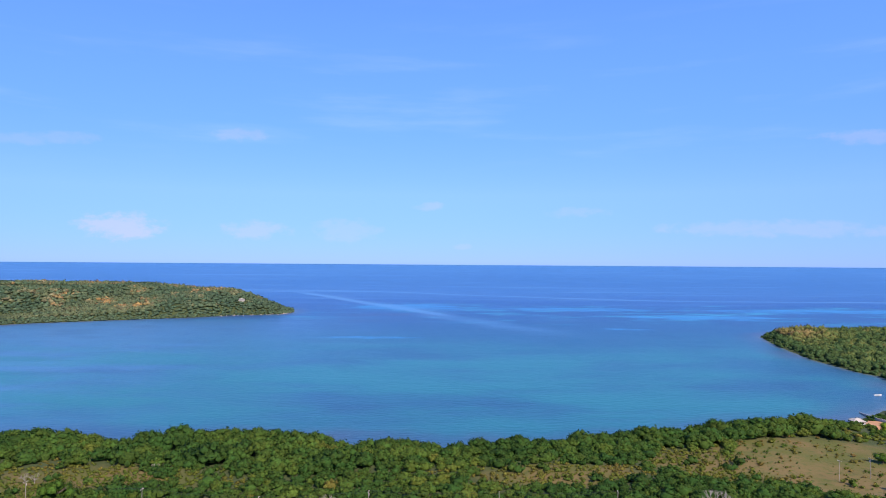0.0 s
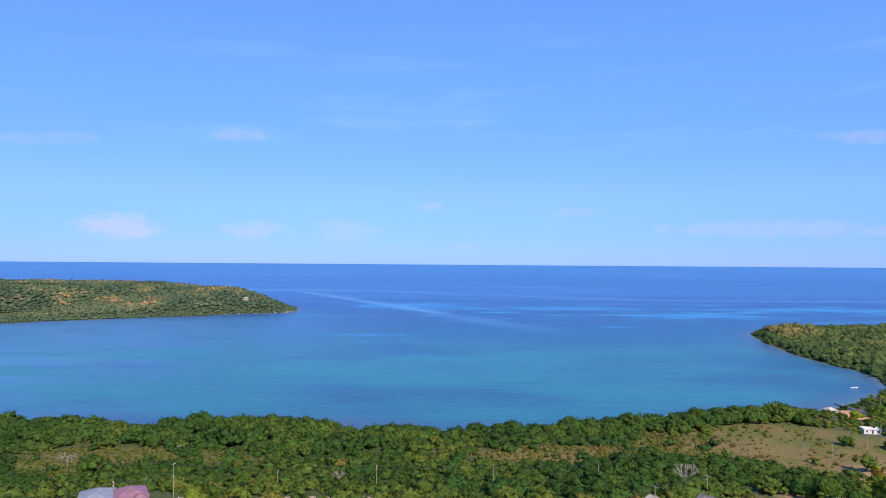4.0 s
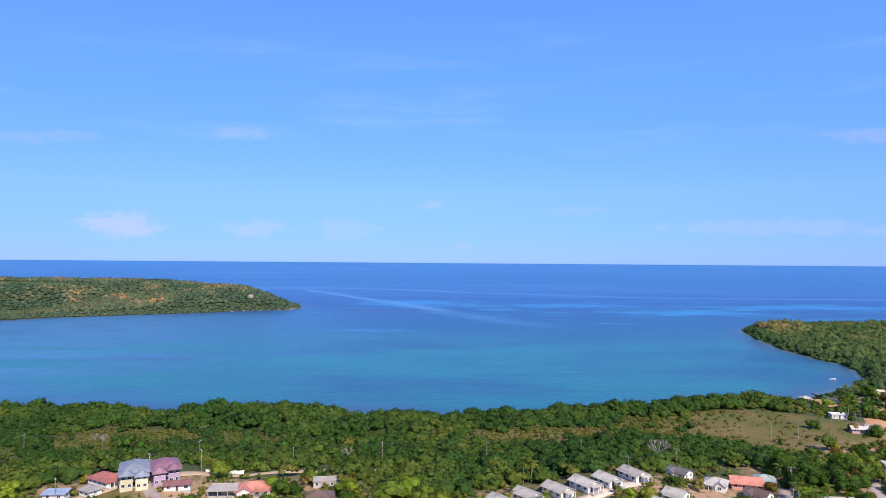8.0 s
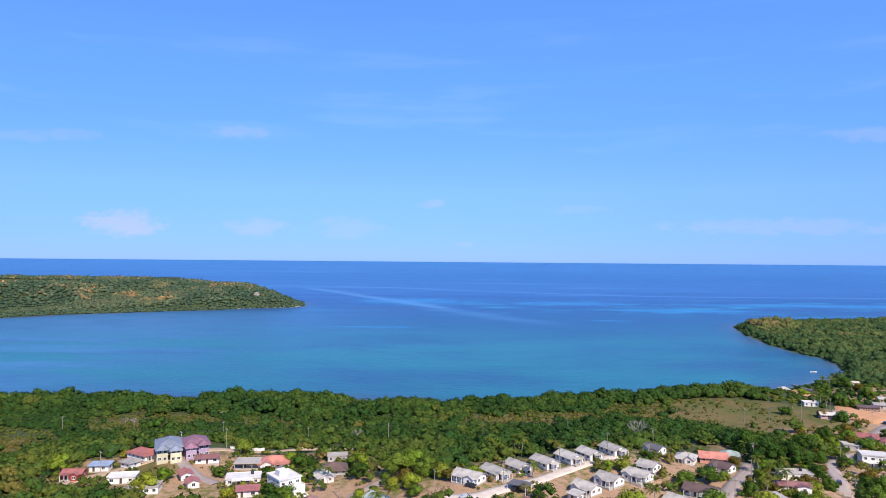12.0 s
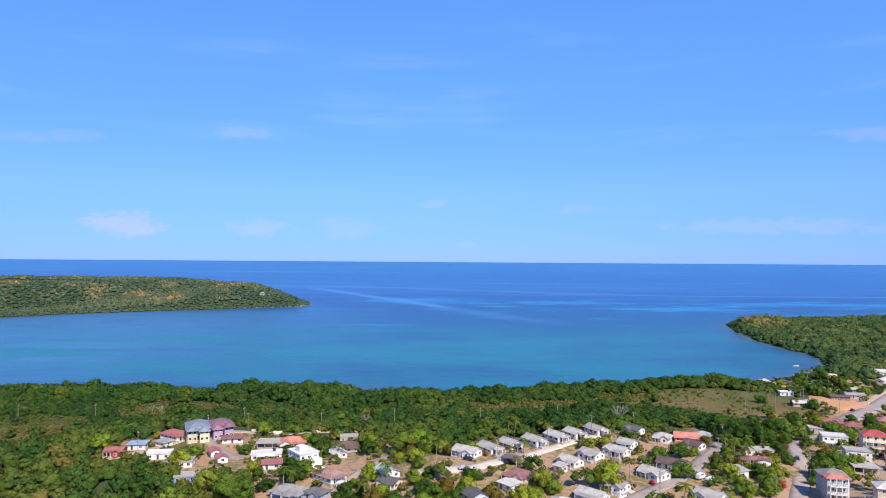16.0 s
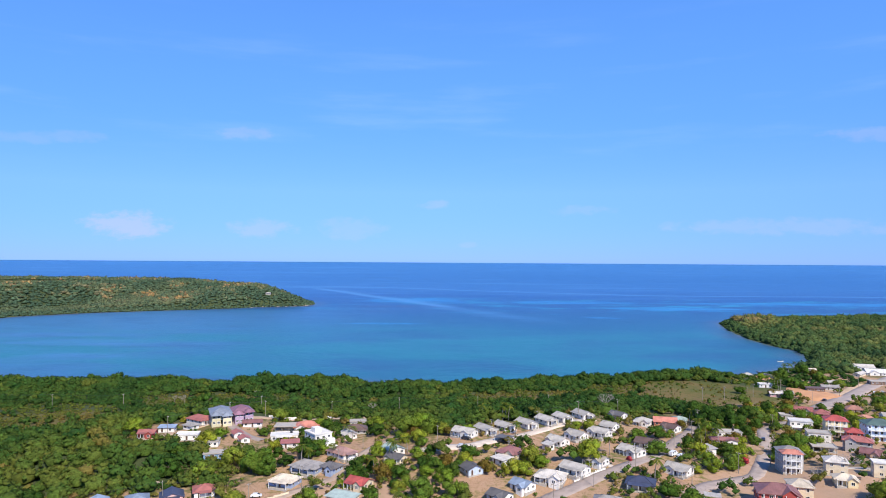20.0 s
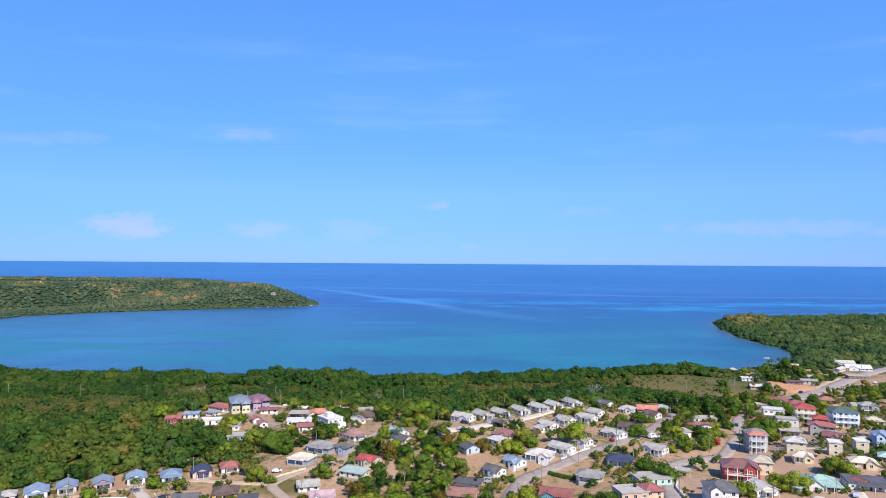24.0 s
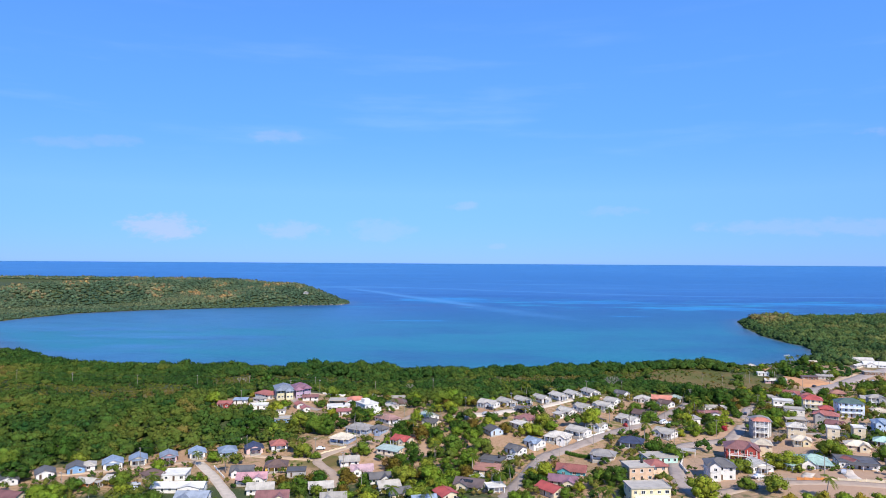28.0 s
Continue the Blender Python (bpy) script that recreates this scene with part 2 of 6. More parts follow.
def water_mat():
    """Shallow bay: teal sand bottom inside, reefs and bright sand further out, deep blue beyond, wind slicks over all."""
    m, N, b = material("sea_water", 0.28, 0.0, 0.22)
    pos = N.put("ShaderNodeNewGeometry")
    x, y, z = N.xyz(pos)
    wide = N.noise(N.scaled(pos, (0.55, 1.0, 1.0)), 0.0035, 4, 0.55)
    mid = N.noise(N.scaled(pos, (0.4, 1.0, 1.0)), 0.012, 5, 0.6)
    depth = N.math("ADD", y, N.math("MULTIPLY_ADD", wide, 420.0, -210.0))
    c = N.ramp(N.smooth(depth, 250.0, 2300.0), [
        (0.0, (0.014, 0.082, 0.165)), (0.06, (0.010, 0.100, 0.172)), (0.16, (0.007, 0.098, 0.172)), (0.28, (0.004, 0.074, 0.170)), (0.45, (0.003, 0.055, 0.180)),
        (0.7, (0.002, 0.056, 0.210)), (1.0, (0.012, 0.098, 0.275))])
    # west of the bay: reflected sky painted in as paler blue
    c = N.mix(N.math("MULTIPLY", N.smooth(x, 0.0, -480.0), N.math("MULTIPLY", N.smooth(y, 1300.0, 1000.0), 0.9)), c, (0.050, 0.168, 0.325, 1))
    # horizon haze painted in: this mix and the ramp's last stop pale the far sea
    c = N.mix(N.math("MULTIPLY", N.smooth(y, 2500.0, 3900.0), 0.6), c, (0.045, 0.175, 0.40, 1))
    # mottling of weed and sand, and small ruffled patches
    weed = N.noise(N.scaled(pos, (0.5, 1.0, 1.0)), 0.03, 6, 0.68)
    c = N.mix(N.math("MULTIPLY", N.smooth(weed, 0.42, 0.72), 0.42), c, (0.010, 0.045, 0.12, 1))
    ruffle = N.noise(N.scaled(pos, (0.35, 1.0, 1.0)), 0.16, 6, 0.78)
    c = N.mix(N.math("MULTIPLY", N.smooth(ruffle, 0.5, 0.75), 0.30), c, (0.03, 0.13, 0.27, 1))
    # pale teal flats inside the bay
    flat = N.math("MULTIPLY", N.smooth(mid, 0.34, 0.60), N.math("MULTIPLY", N.smooth(depth, 330.0, 450.0), N.smooth(depth, 900.0, 600.0)))
    c = N.mix(N.math("MULTIPLY", flat, 0.8), c, (0.012, 0.165, 0.195, 1))
    # reef patches: broken turquoise bars
    bars = N.noise(N.scaled(pos, (0.34, 1.0, 1.0)), 0.016, 7, 0.72)
    zone = N.math("MULTIPLY", N.smooth(y, 980.0, 1180.0), N.smooth(y, 1620.0, 1420.0))
    c = N.mix(N.math("MULTIPLY", N.math("MULTIPLY", N.smooth(bars, 0.51, 0.63), N.math("MULTIPLY", zone, N.span(x, -150.0, 150.0, 0.35, 1.0))), 0.95), c, (0.016, 0.25, 0.37, 1))
    dark = N.math("MULTIPLY", N.smooth(bars, 0.44, 0.36), zone)
    c = N.mix(N.math("MULTIPLY", dark, 0.65), c, (0.040, 0.055, 0.15, 1))
    # weed beds and pale shallows along the shore
    edge = N.attr("offshore")
    bed = N.math("MULTIPLY", N.smooth(N.math("ADD", edge, N.math("MULTIPLY_ADD", weed, 60.0, -30.0)), 44.0, 8.0), N.span(mid, 0.38, 0.6, 0.35, 1.0))
    c = N.mix(N.math("MULTIPLY", bed, 0.8), c, (0.050, 0.078, 0.150, 1))
    c = N.mix(N.math("MULTIPLY", N.smooth(N.math("ADD", edge, N.math("MULTIPLY_ADD", ruffle, 14.0, -7.0)), 9.0, 0.0), 0.55), c, (0.13, 0.16, 0.18, 1))
    # two small sand bars in the middle of the bay
    for bx, by, bw, bh in ((-95.0, 862.0, 60.0, 12.0), (275.0, 985.0, 40.0, 14.0), (290.0, 1385.0, 170.0, 50.0), (900.0, 1370.0, 380.0, 60.0), (-70.0, 1440.0, 130.0, 110.0), (480.0, 1200.0, 150.0, 50.0)):
        d = N.math("ADD", N.math("POWER", N.math("DIVIDE", N.math("ABSOLUTE", N.math("SUBTRACT", x, bx)), bw), 2.0),
                   N.math("POWER", N.math("DIVIDE", N.math("ABSOLUTE", N.math("SUBTRACT", y, by)), bh), 2.0))
        d = N.math("ADD", d, N.math("ADD", N.math("MULTIPLY_ADD", weed, 6.0, -3.0), N.math("MULTIPLY_ADD", ruffle, 3.0, -1.5)))
        c = N.mix(N.math("MULTIPLY", N.smooth(d, 1.3, 0.0), 0.75), c, (0.014, 0.20, 0.44, 1))
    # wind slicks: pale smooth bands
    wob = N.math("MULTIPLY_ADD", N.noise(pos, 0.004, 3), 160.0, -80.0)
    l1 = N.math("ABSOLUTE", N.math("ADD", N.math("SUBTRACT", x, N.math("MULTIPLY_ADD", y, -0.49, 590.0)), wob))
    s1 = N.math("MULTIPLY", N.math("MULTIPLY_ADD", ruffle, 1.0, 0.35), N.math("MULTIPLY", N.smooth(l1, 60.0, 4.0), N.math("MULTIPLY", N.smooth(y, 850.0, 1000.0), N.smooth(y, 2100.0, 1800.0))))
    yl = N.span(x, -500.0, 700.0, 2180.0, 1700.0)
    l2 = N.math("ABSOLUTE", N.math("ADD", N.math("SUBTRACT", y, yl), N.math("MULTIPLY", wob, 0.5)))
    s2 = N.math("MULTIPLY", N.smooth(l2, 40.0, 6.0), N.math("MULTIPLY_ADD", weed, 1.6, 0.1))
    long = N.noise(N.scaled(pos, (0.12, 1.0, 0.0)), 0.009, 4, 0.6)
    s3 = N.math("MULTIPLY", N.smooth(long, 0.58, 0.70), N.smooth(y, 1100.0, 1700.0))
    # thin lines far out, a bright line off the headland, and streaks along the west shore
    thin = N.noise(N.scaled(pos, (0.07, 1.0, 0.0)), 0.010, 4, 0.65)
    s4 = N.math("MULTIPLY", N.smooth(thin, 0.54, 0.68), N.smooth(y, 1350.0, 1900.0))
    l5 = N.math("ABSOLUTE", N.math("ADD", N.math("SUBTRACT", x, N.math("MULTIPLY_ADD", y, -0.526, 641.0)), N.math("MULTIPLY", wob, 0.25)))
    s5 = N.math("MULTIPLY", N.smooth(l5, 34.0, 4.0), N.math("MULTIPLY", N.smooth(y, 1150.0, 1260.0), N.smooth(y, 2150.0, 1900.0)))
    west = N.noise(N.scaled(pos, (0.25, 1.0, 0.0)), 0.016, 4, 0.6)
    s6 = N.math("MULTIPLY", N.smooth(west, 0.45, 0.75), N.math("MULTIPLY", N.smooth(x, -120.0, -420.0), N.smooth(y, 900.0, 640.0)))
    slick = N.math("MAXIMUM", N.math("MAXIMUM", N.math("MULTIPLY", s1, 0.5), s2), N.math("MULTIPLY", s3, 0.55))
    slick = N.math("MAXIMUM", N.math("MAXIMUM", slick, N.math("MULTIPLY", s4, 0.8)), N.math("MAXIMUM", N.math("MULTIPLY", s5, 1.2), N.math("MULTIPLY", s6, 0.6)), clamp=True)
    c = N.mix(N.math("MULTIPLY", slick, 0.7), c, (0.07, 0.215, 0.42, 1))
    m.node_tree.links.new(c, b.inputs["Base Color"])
    b.inputs["IOR"].default_value = 1.33
    w = N.noise(N.scaled(pos, (0.6, 1.0, 1.0)), 0.25, 5, 0.65)
    bump(m, N, b, N.math("ADD", w, N.math("MULTIPLY", mid, 2.0)), 0.5, 1.2)


water_mat()
paint_mat("asphalt", (0.37, 0.30, 0.26), 0.9, 0.5, 0.3, stain=(0.17, 0.145, 0.12))
paint_mat("limestone", (0.46, 0.38, 0.30), 0.9, 0.5, 0.8, stain=(0.24, 0.18, 0.13))
paint_mat("dusty_lane", (0.44, 0.33, 0.25), 0.95, 0.5, 0.3, stain=(0.26, 0.20, 0.15))
paint_mat("concrete_lane", (0.58, 0.49, 0.40), 0.9, 0.4, 0.3)
paint_mat("dirt_track", (0.46, 0.33, 0.22), 0.95, 0.5, 0.3, stain=(0.2, 0.13, 0.07))
paint_mat("orange_sand", (0.55, 0.28, 0.13), 0.95, 0.4, 0.2, stain=(0.42, 0.24, 0.13))

WALLS = {"white": (0.79, 0.75, 0.69), "cream": (0.72, 0.60, 0.42), "yellow": (0.64, 0.57, 0.36), "lilac": (0.42, 0.30, 0.40), "redwall": (0.36, 0.06, 0.05),
         "paleblue": (0.53, 0.63, 0.77), "bluewall": (0.20, 0.36, 0.58), "bluegreywall": (0.30, 0.36, 0.50), "grey": (0.42, 0.40, 0.38), "concretewall": (0.36, 0.33, 0.29),
         "pinkwall": (0.62, 0.33, 0.33), "redtrim": (0.70, 0.45, 0.40), "orange": (0.66, 0.27, 0.08), "ochre": (0.66, 0.42, 0.09), "coral": (0.72, 0.28, 0.19),
         "brownwall": (0.22, 0.14, 0.10), "teal": (0.10, 0.35, 0.42), "mint": (0.45, 0.66, 0.58), "peach": (0.72, 0.50, 0.34), "yellowcream": (0.74, 0.62, 0.38)}
ROOFS = {"zinc": (0.45, 0.41, 0.35), "zincw": (0.56, 0.51, 0.44), "slate": (0.135, 0.125, 0.12), "brown": (0.15, 0.095, 0.075), "tan": (0.36, 0.31, 0.25), "bluezinc": (0.27, 0.33, 0.42),
         "maroon": (0.25, 0.115, 0.105), "navy": (0.06, 0.07, 0.12), "greyshingle": (0.30, 0.275, 0.25), "coral": (0.53, 0.21, 0.145), "greenzinc": (0.40, 0.48, 0.42),
         "bluegrey": (0.27, 0.30, 0.35), "mauve": (0.29, 0.15, 0.19), "red": (0.36, 0.13, 0.105), "redbright": (0.42, 0.085, 0.07), "brownpink": (0.38, 0.22, 0.18),
         "cream": (0.66, 0.56, 0.42), "pinkpatch": (0.52, 0.35, 0.36), "pink": (0.55, 0.30, 0.32), "terracotta": (0.46, 0.22, 0.15), "solar": (0.15, 0.11, 0.10),
         "mintroof": (0.40, 0.55, 0.47), "darkgreen": (0.09, 0.14, 0.12), "white": (0.66, 0.63, 0.58), "concrete": (0.42, 0.38, 0.33)}
for key, col in WALLS.items():
    paint_mat("wall_" + key, col, 0.8, 0.25, 0.6)
for key, col in ROOFS.items():
    if key in ("white", "concrete"):
        paint_mat("roof_" + key, col, 0.85, 0.7, 0.35, stain=(0.22, 0.19, 0.17))
    else:
        roof_mat("roof_" + key, col, 0.55, 0.0, 0.45 if key in ("zinc", "zincw", "tan", "pinkpatch") else 0.2)
paint_mat("trim_white", (0.78, 0.77, 0.74), 0.6, 0.1)
paint_mat("dark_wood", (0.10, 0.06, 0.04), 0.6)
paint_mat("weathered_pole", (0.30, 0.26, 0.21), 0.9)
paint_mat("rubber", (0.02, 0.02, 0.02), 0.8, 0.1)
paint_mat("black_plastic", (0.025, 0.025, 0.03), 0.5, 0.1)
for key, col in {"white": (0.75, 0.75, 0.75), "black": (0.02, 0.02, 0.025), "blue": (0.05, 0.16, 0.42), "silver": (0.45, 0.46, 0.48), "red": (0.35, 0.03, 0.03)}.items():
    mm, NN, bb = material("car_" + key, 0.3, 0.0)
    bb.inputs["Base Color"].default_value = (*col, 1)
    bb.inputs["Coat Weight"].default_value = 0.6
mm, NN, bb = material("window_glass", 0.08, 0.0, 0.6)
bb.inputs["Base Color"].default_value = (0.025, 0.03, 0.038, 1)

# ---- the lie of the land ----
HILLS = [(-190, 60, 3), (-156, 87, 3), (-100, 78, 2.5), (-87, 85, 3.5), (-48, 85, 2.5), (-60, 118, 7), (-31, 117, 8), (-19, 145, 13.5), (10, 86, 5.5), (42, 86, 6),
         (20, 112, 12), (8, 150, 18.5), (70, 190, 18), (95, 229, 14), (41, 249, 11), (78, 88, 11), (80, 45, 12), (128, 50, 14.5), (145, 40, 17), (123, 105, 9),
         (152, 143, 8.5), (162, 113, 15), (125, 165, 13), (120, 202, 13), (209, 196, 8), (195, 223, 6), (232, 265, 5), (139, 319, 9.5), (327, 359, 2), (382, 472, 2)]
HILLS += [(-55, 152, 12.5), (-75, 205, 8), (-81, 240, 5), (-115, 212, 12.5), (-145, 183, 9.5), (-196, 263, 4), (-269, 299, 2.5), (-300, 150, 6), (20, 20, 8), (-200, -100, 10),
          (200, -100, 18), (260, 80, 16), (300, 220, 8), (183, 282, 7), (60, 140, 14), (100, 140, 12.5), (-250, 220, 5), (420, 300, 6), (-420, 250, 5), (-600, 100, 8), (700, 300, 10)]
BAY = [(352, 491), (300, 450), (265, 422), (195, 398), (157, 386), (120, 364), (104, 368), (49, 347), (26, 352), (14, 340), (-2, 334), (-26, 356), (-46, 334), (-66, 358), (-117, 369),
       (-151, 362), (-169, 344), (-188, 360), (-213, 368), (-269, 364), (-346, 364), (-389, 384), (-439, 421), (-513, 480), (-600, 560), (-680, 635), (-740, 720), (-732, 830),
       (-710, 931), (-636, 1008), (-502, 1090), (-423, 1135), (-372, 1185), (-300, 1212), (-284, 1264)]
OPEN_COAST = [(-300, 1330), (-400, 1450), (-600, 1620), (-900, 1680), (-1500, 1720), (-4600, 1760), (-4600, -3000), (4600, -3000), (4600, 1300), (1500, 1150), (900, 1040),
              (600, 975), (480, 940), (431, 899), (405, 805), (384, 690), (381, 625), (388, 578), (370, 528)]
SHORE = np.array(BAY + OPEN_COAST, float)


def shore(x, y):
    """Distance to the waterline, positive on land."""
    inside, far = np.zeros(x.shape, bool), np.full(x.shape, 1e9)
    for a, b in zip(SHORE, np.roll(SHORE, -1, 0)):
        dx, dy = b - a
        k = np.clip(((x - a[0]) * dx + (y - a[1]) * dy) / (dx * dx + dy * dy), 0, 1)
        far = np.minimum(far, np.hypot(x - a[0] - k * dx, y - a[1] - k * dy))
        if dy != 0:
            inside ^= ((a[1] > y) != (b[1] > y)) & (x < a[0] + (y - a[1]) * dx / dy)
    return np.where(inside, far, -far)


def heights(x, y):
    x, y = np.atleast_1d(np.asarray(x, float)), np.atleast_1d(np.asarray(y, float))
    num, den = np.full(x.shape, 6e-4), np.full(x.shape, 1e-4)
    for a, b, h in HILLS:
        w = 1 / (1 + ((x - a) ** 2 + (y - b) ** 2) / 500.0) ** 2.2
        num, den = num + w * h, den + w
    z = num / den
    s = shore(x, y)
    inland = np.clip(s, 0, 400)
    r = np.clip((y - 780) / 300, 0, 1) * np.clip((-250 - x) / 150, 0, 1)
    # the headland: steep at its tip, further west a marsh below the hill
    w = np.clip((-430 - x) / 280, 0, 1)
    f = np.clip((inland - 105) / 110, 0, 1) - 0.3 * np.clip((inland - 215) / 60, 0, 1)
    z = z * (1 - r) + (53 * (1 - np.exp(-np.clip(inland - 8, 0, 400) / 75.0)) * (1 - w) + (2.5 + 44 * f * f * (3 - 2 * f)) * w) * r
    c = np.clip((y - 560) / 120, 0, 1) * np.clip((x - 300) / 100, 0, 1)
    z = z * (1 - c) + (3 + 0.035 * np.clip(inland, 0, 300) + 6 * np.exp(-((x - 470) / 45) ** 2 - ((y - 860) / 60) ** 2)) * c
    k = np.clip((s + 4) / 36, 0, 1)
    z = z * k * k * (3 - 2 * k)
    return np.where(s < 0, np.maximum(-2.5, s * 0.12) - 0.2 + z * 0.2 * (s > -4), z + 0.15 * (s < 3))


def ground_z(x, y):
    return float(heights(x, y)[0])


# ---- mesh helpers ----
def mesh_from(name, verts, faces, mats, smooth=False, which=None):
    me = bpy.data.meshes.new(name)
    me.from_pydata([tuple(v) for v in verts], [], [tuple(f) for f in faces])
    for m in mats:
        me.materials.append(MATS[m])
    if which is not None:
        me.polygons.foreach_set("material_index", which)
    if smooth:
        me.polygons.foreach_set("use_smooth", [True] * len(me.polygons))
    me.update()
    return me


def mesh_np(name, verts, faces, mat, attrs=None, normals=None):
    """A large mesh from arrays: faces is a list of index arrays, each of one corner count."""
    me = bpy.data.meshes.new(name)
    me.vertices.add(len(verts))
    me.vertices.foreach_set("co", np.asarray(verts, np.float32).ravel())
    loops = np.concatenate([f.ravel() for f in faces]).astype(np.int32)
    totals = np.concatenate([np.full(len(f), f.shape[1], np.int32) for f in faces])
    starts = np.concatenate([[0], np.cumsum(totals)[:-1]]).astype(np.int32)
    me.loops.add(len(loops))
    me.loops.foreach_set("vertex_index", loops)
    me.polygons.add(len(totals))
    me.polygons.foreach_set("loop_start", starts)
    me.polygons.foreach_set("loop_total", totals)
    for key, val in (attrs or {}).items():
        me.attributes.new(key, "FLOAT", "POINT").data.foreach_set("value", np.asarray(val, np.float32))
    if normals is not None:
        me.attributes.new("custom_normal", "FLOAT_VECTOR", "POINT").data.foreach_set("vector", np.asarray(normals, np.float32).ravel())
    me.materials.append(MATS[mat])
    me.update(calc_edges=True)
    return me


class Shape:
    """Collects boxes and prisms into one mesh."""

    def __init__(self):
        self.v, self.f = [], []

    def add(self, verts, faces):
        n = len(self.v)
        self.v += [tuple(p) for p in verts]
        self.f += [tuple(i + n for i in f) for f in faces]
        return self

    def box(self, x0, x1, y0, y1, z0, z1):
        return self.add([(x, y, z) for z in (z0, z1) for y in (y0, y1) for x in (x0, x1)],
                        [(0, 2, 3, 1), (4, 5, 7, 6), (0, 1, 5, 4), (1, 3, 7, 5), (3, 2, 6, 7), (2, 0, 4, 6)])

    def tube(self, path, radii, n=6):
        """A tapered round stem along points."""
        rings, base = [], len(self.v)
        for i, (p, r) in enumerate(zip(path, radii)):
            p = Vector(p)
            d = (Vector(path[min(i + 1, len(path) - 1)]) - Vector(path[max(i - 1, 0)])).normalized()
            u = d.orthogonal().normalized()
            w = d.cross(u)
            rings.append([p + (u * math.cos(a) + w * math.sin(a)) * r for a in [2 * math.pi * k / n for k in range(n)]])
        verts = [q for ring in rings for q in ring]
        faces = [(i * n + k, i * n + (k + 1) % n, (i + 1) * n + (k + 1) % n, (i + 1) * n + k) for i in range(len(path) - 1) for k in range(n)]
        faces += [tuple(range(n))[::-1], tuple((len(path) - 1) * n + k for k in range(n))]
        return self.add(verts, faces)

    def mesh(self, name, mat, smooth=False):
        return mesh_from(name, self.v, self.f, [mat], smooth)


def part(name, data, parent, m=None, label=""):
    ob = new(name, data)
    ob.parent = parent
    if m is not None:
        ob.matrix_local = m
    return tagged(ob, label)


# ---- ground, sea ----
def sheet(xs, ys):
    X, Y = np.meshgrid(xs, ys)
    n, k = len(xs), len(ys)
    i = (np.arange(k - 1)[:, None] * n + np.arange(n - 1)[None]).ravel()
    return X.ravel(), Y.ravel(), np.stack([i, i + 1, i + n + 1, i + n], 1)


def blob(x, y, cx, cy, rx, ry):
    return np.clip(1.35 - np.hypot((x - cx) / rx, (y - cy) / ry), 0, 1)


def make_ground():
    xs = np.unique(np.concatenate([np.linspace(-4600, -1250, 30), np.arange(-1250, -460, 16), np.arange(-460, 480, 5), np.arange(480, 1300, 18), np.linspace(1300, 4600, 26)]))
    ys = np.unique(np.concatenate([np.linspace(-3000, -60, 30), np.arange(-60, 510, 5), np.arange(510, 1600, 16)]))
    x, y, f = sheet(xs, ys)
    z = heights(x, y)
    rough = np.array([noise.noise((a * 0.03, b * 0.03, 0.0)) for a, b in zip(x, y)])
    z = np.where(z > 1.5, z + rough * 0.3, z)
    bare = np.zeros(x.shape)
    for cx, cy, rx, ry in ((-90, 90, 90, 32), (-45, 115, 40, 45), (-70, 170, 62, 52), (-145, 184, 34, 20), (30, 125, 60, 62), (90, 130, 70, 75), (140, 80, 60, 80),
                           (190, 200, 70, 70), (260, 270, 90, 60), (330, 360, 70, 70), (-170, 62, 40, 22), (60, 60, 60, 40)):
        bare = np.maximum(bare, blob(x, y, cx, cy, rx, ry))
    field = np.maximum(np.maximum(blob(x, y, 190, 312, 56, 42), blob(x, y, 160, 303, 44, 48)), np.max([0.9 * blob(x, y, *q) for q in ((-155, 280, 66, 28), (-225, 232, 40, 28), (50, 276, 42, 18), (114, 290, 28, 34))], 0))
    field = np.maximum(field, 0.8 * np.maximum(blob(x, y, -134, 184, 34, 20), blob(x, y, -66, 92, 14, 12)))
    marsh = np.where((x < -380) & (y > 700) & (z < 6), 0.45, 0.0)
    dusty = np.zeros(x.shape)
    for cx, cy, rx, ry in ((150, 56, 75, 44), (110, 62, 45, 38), (165, 110, 65, 44), (190, 165, 50, 45), (225, 205, 40, 40), (290, 320, 70, 45), (-30, 108, 26, 22)):
        dusty = np.maximum(dusty, blob(x, y, cx, cy, rx, ry))
    ob = new("ground", mesh_np("ground", np.stack([x, y, z], 1), [f], "earth_and_grass", {"bare": bare, "field": np.maximum(field, marsh), "dusty": dusty}))
    ob.data.polygons.foreach_set("use_smooth", [True] * len(ob.data.polygons))
    tagged(ob, "dry grass and brown earth sloping to the bay", "ground", kind="structure")
    # the sea: level to the outer reefs, then lifted gently so that it ends at the true horizon's height
    xs = np.unique(np.concatenate([np.linspace(-4600, 4600, 93), np.arange(-800, 520, 12)]))
    ys = np.unique(np.concatenate([np.arange(250, 2000, 25), np.arange(325, 960, 12), np.arange(2000, 3901, 50)]))
    x, y, f = sheet(xs, ys)
    z = 77.4 * np.clip((y - 2000) / 1900, 0, 1) ** 2
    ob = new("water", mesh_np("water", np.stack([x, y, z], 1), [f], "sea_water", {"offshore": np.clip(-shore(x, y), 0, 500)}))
    ob.data.polygons.foreach_set("use_smooth", [True] * len(ob.data.polygons))
    tagged(ob, "calm blue bay and open sea with turquoise reefs", "sea", kind="structure")


make_ground()

TAKEN = []  # places that trees keep clear of: x, y, radius


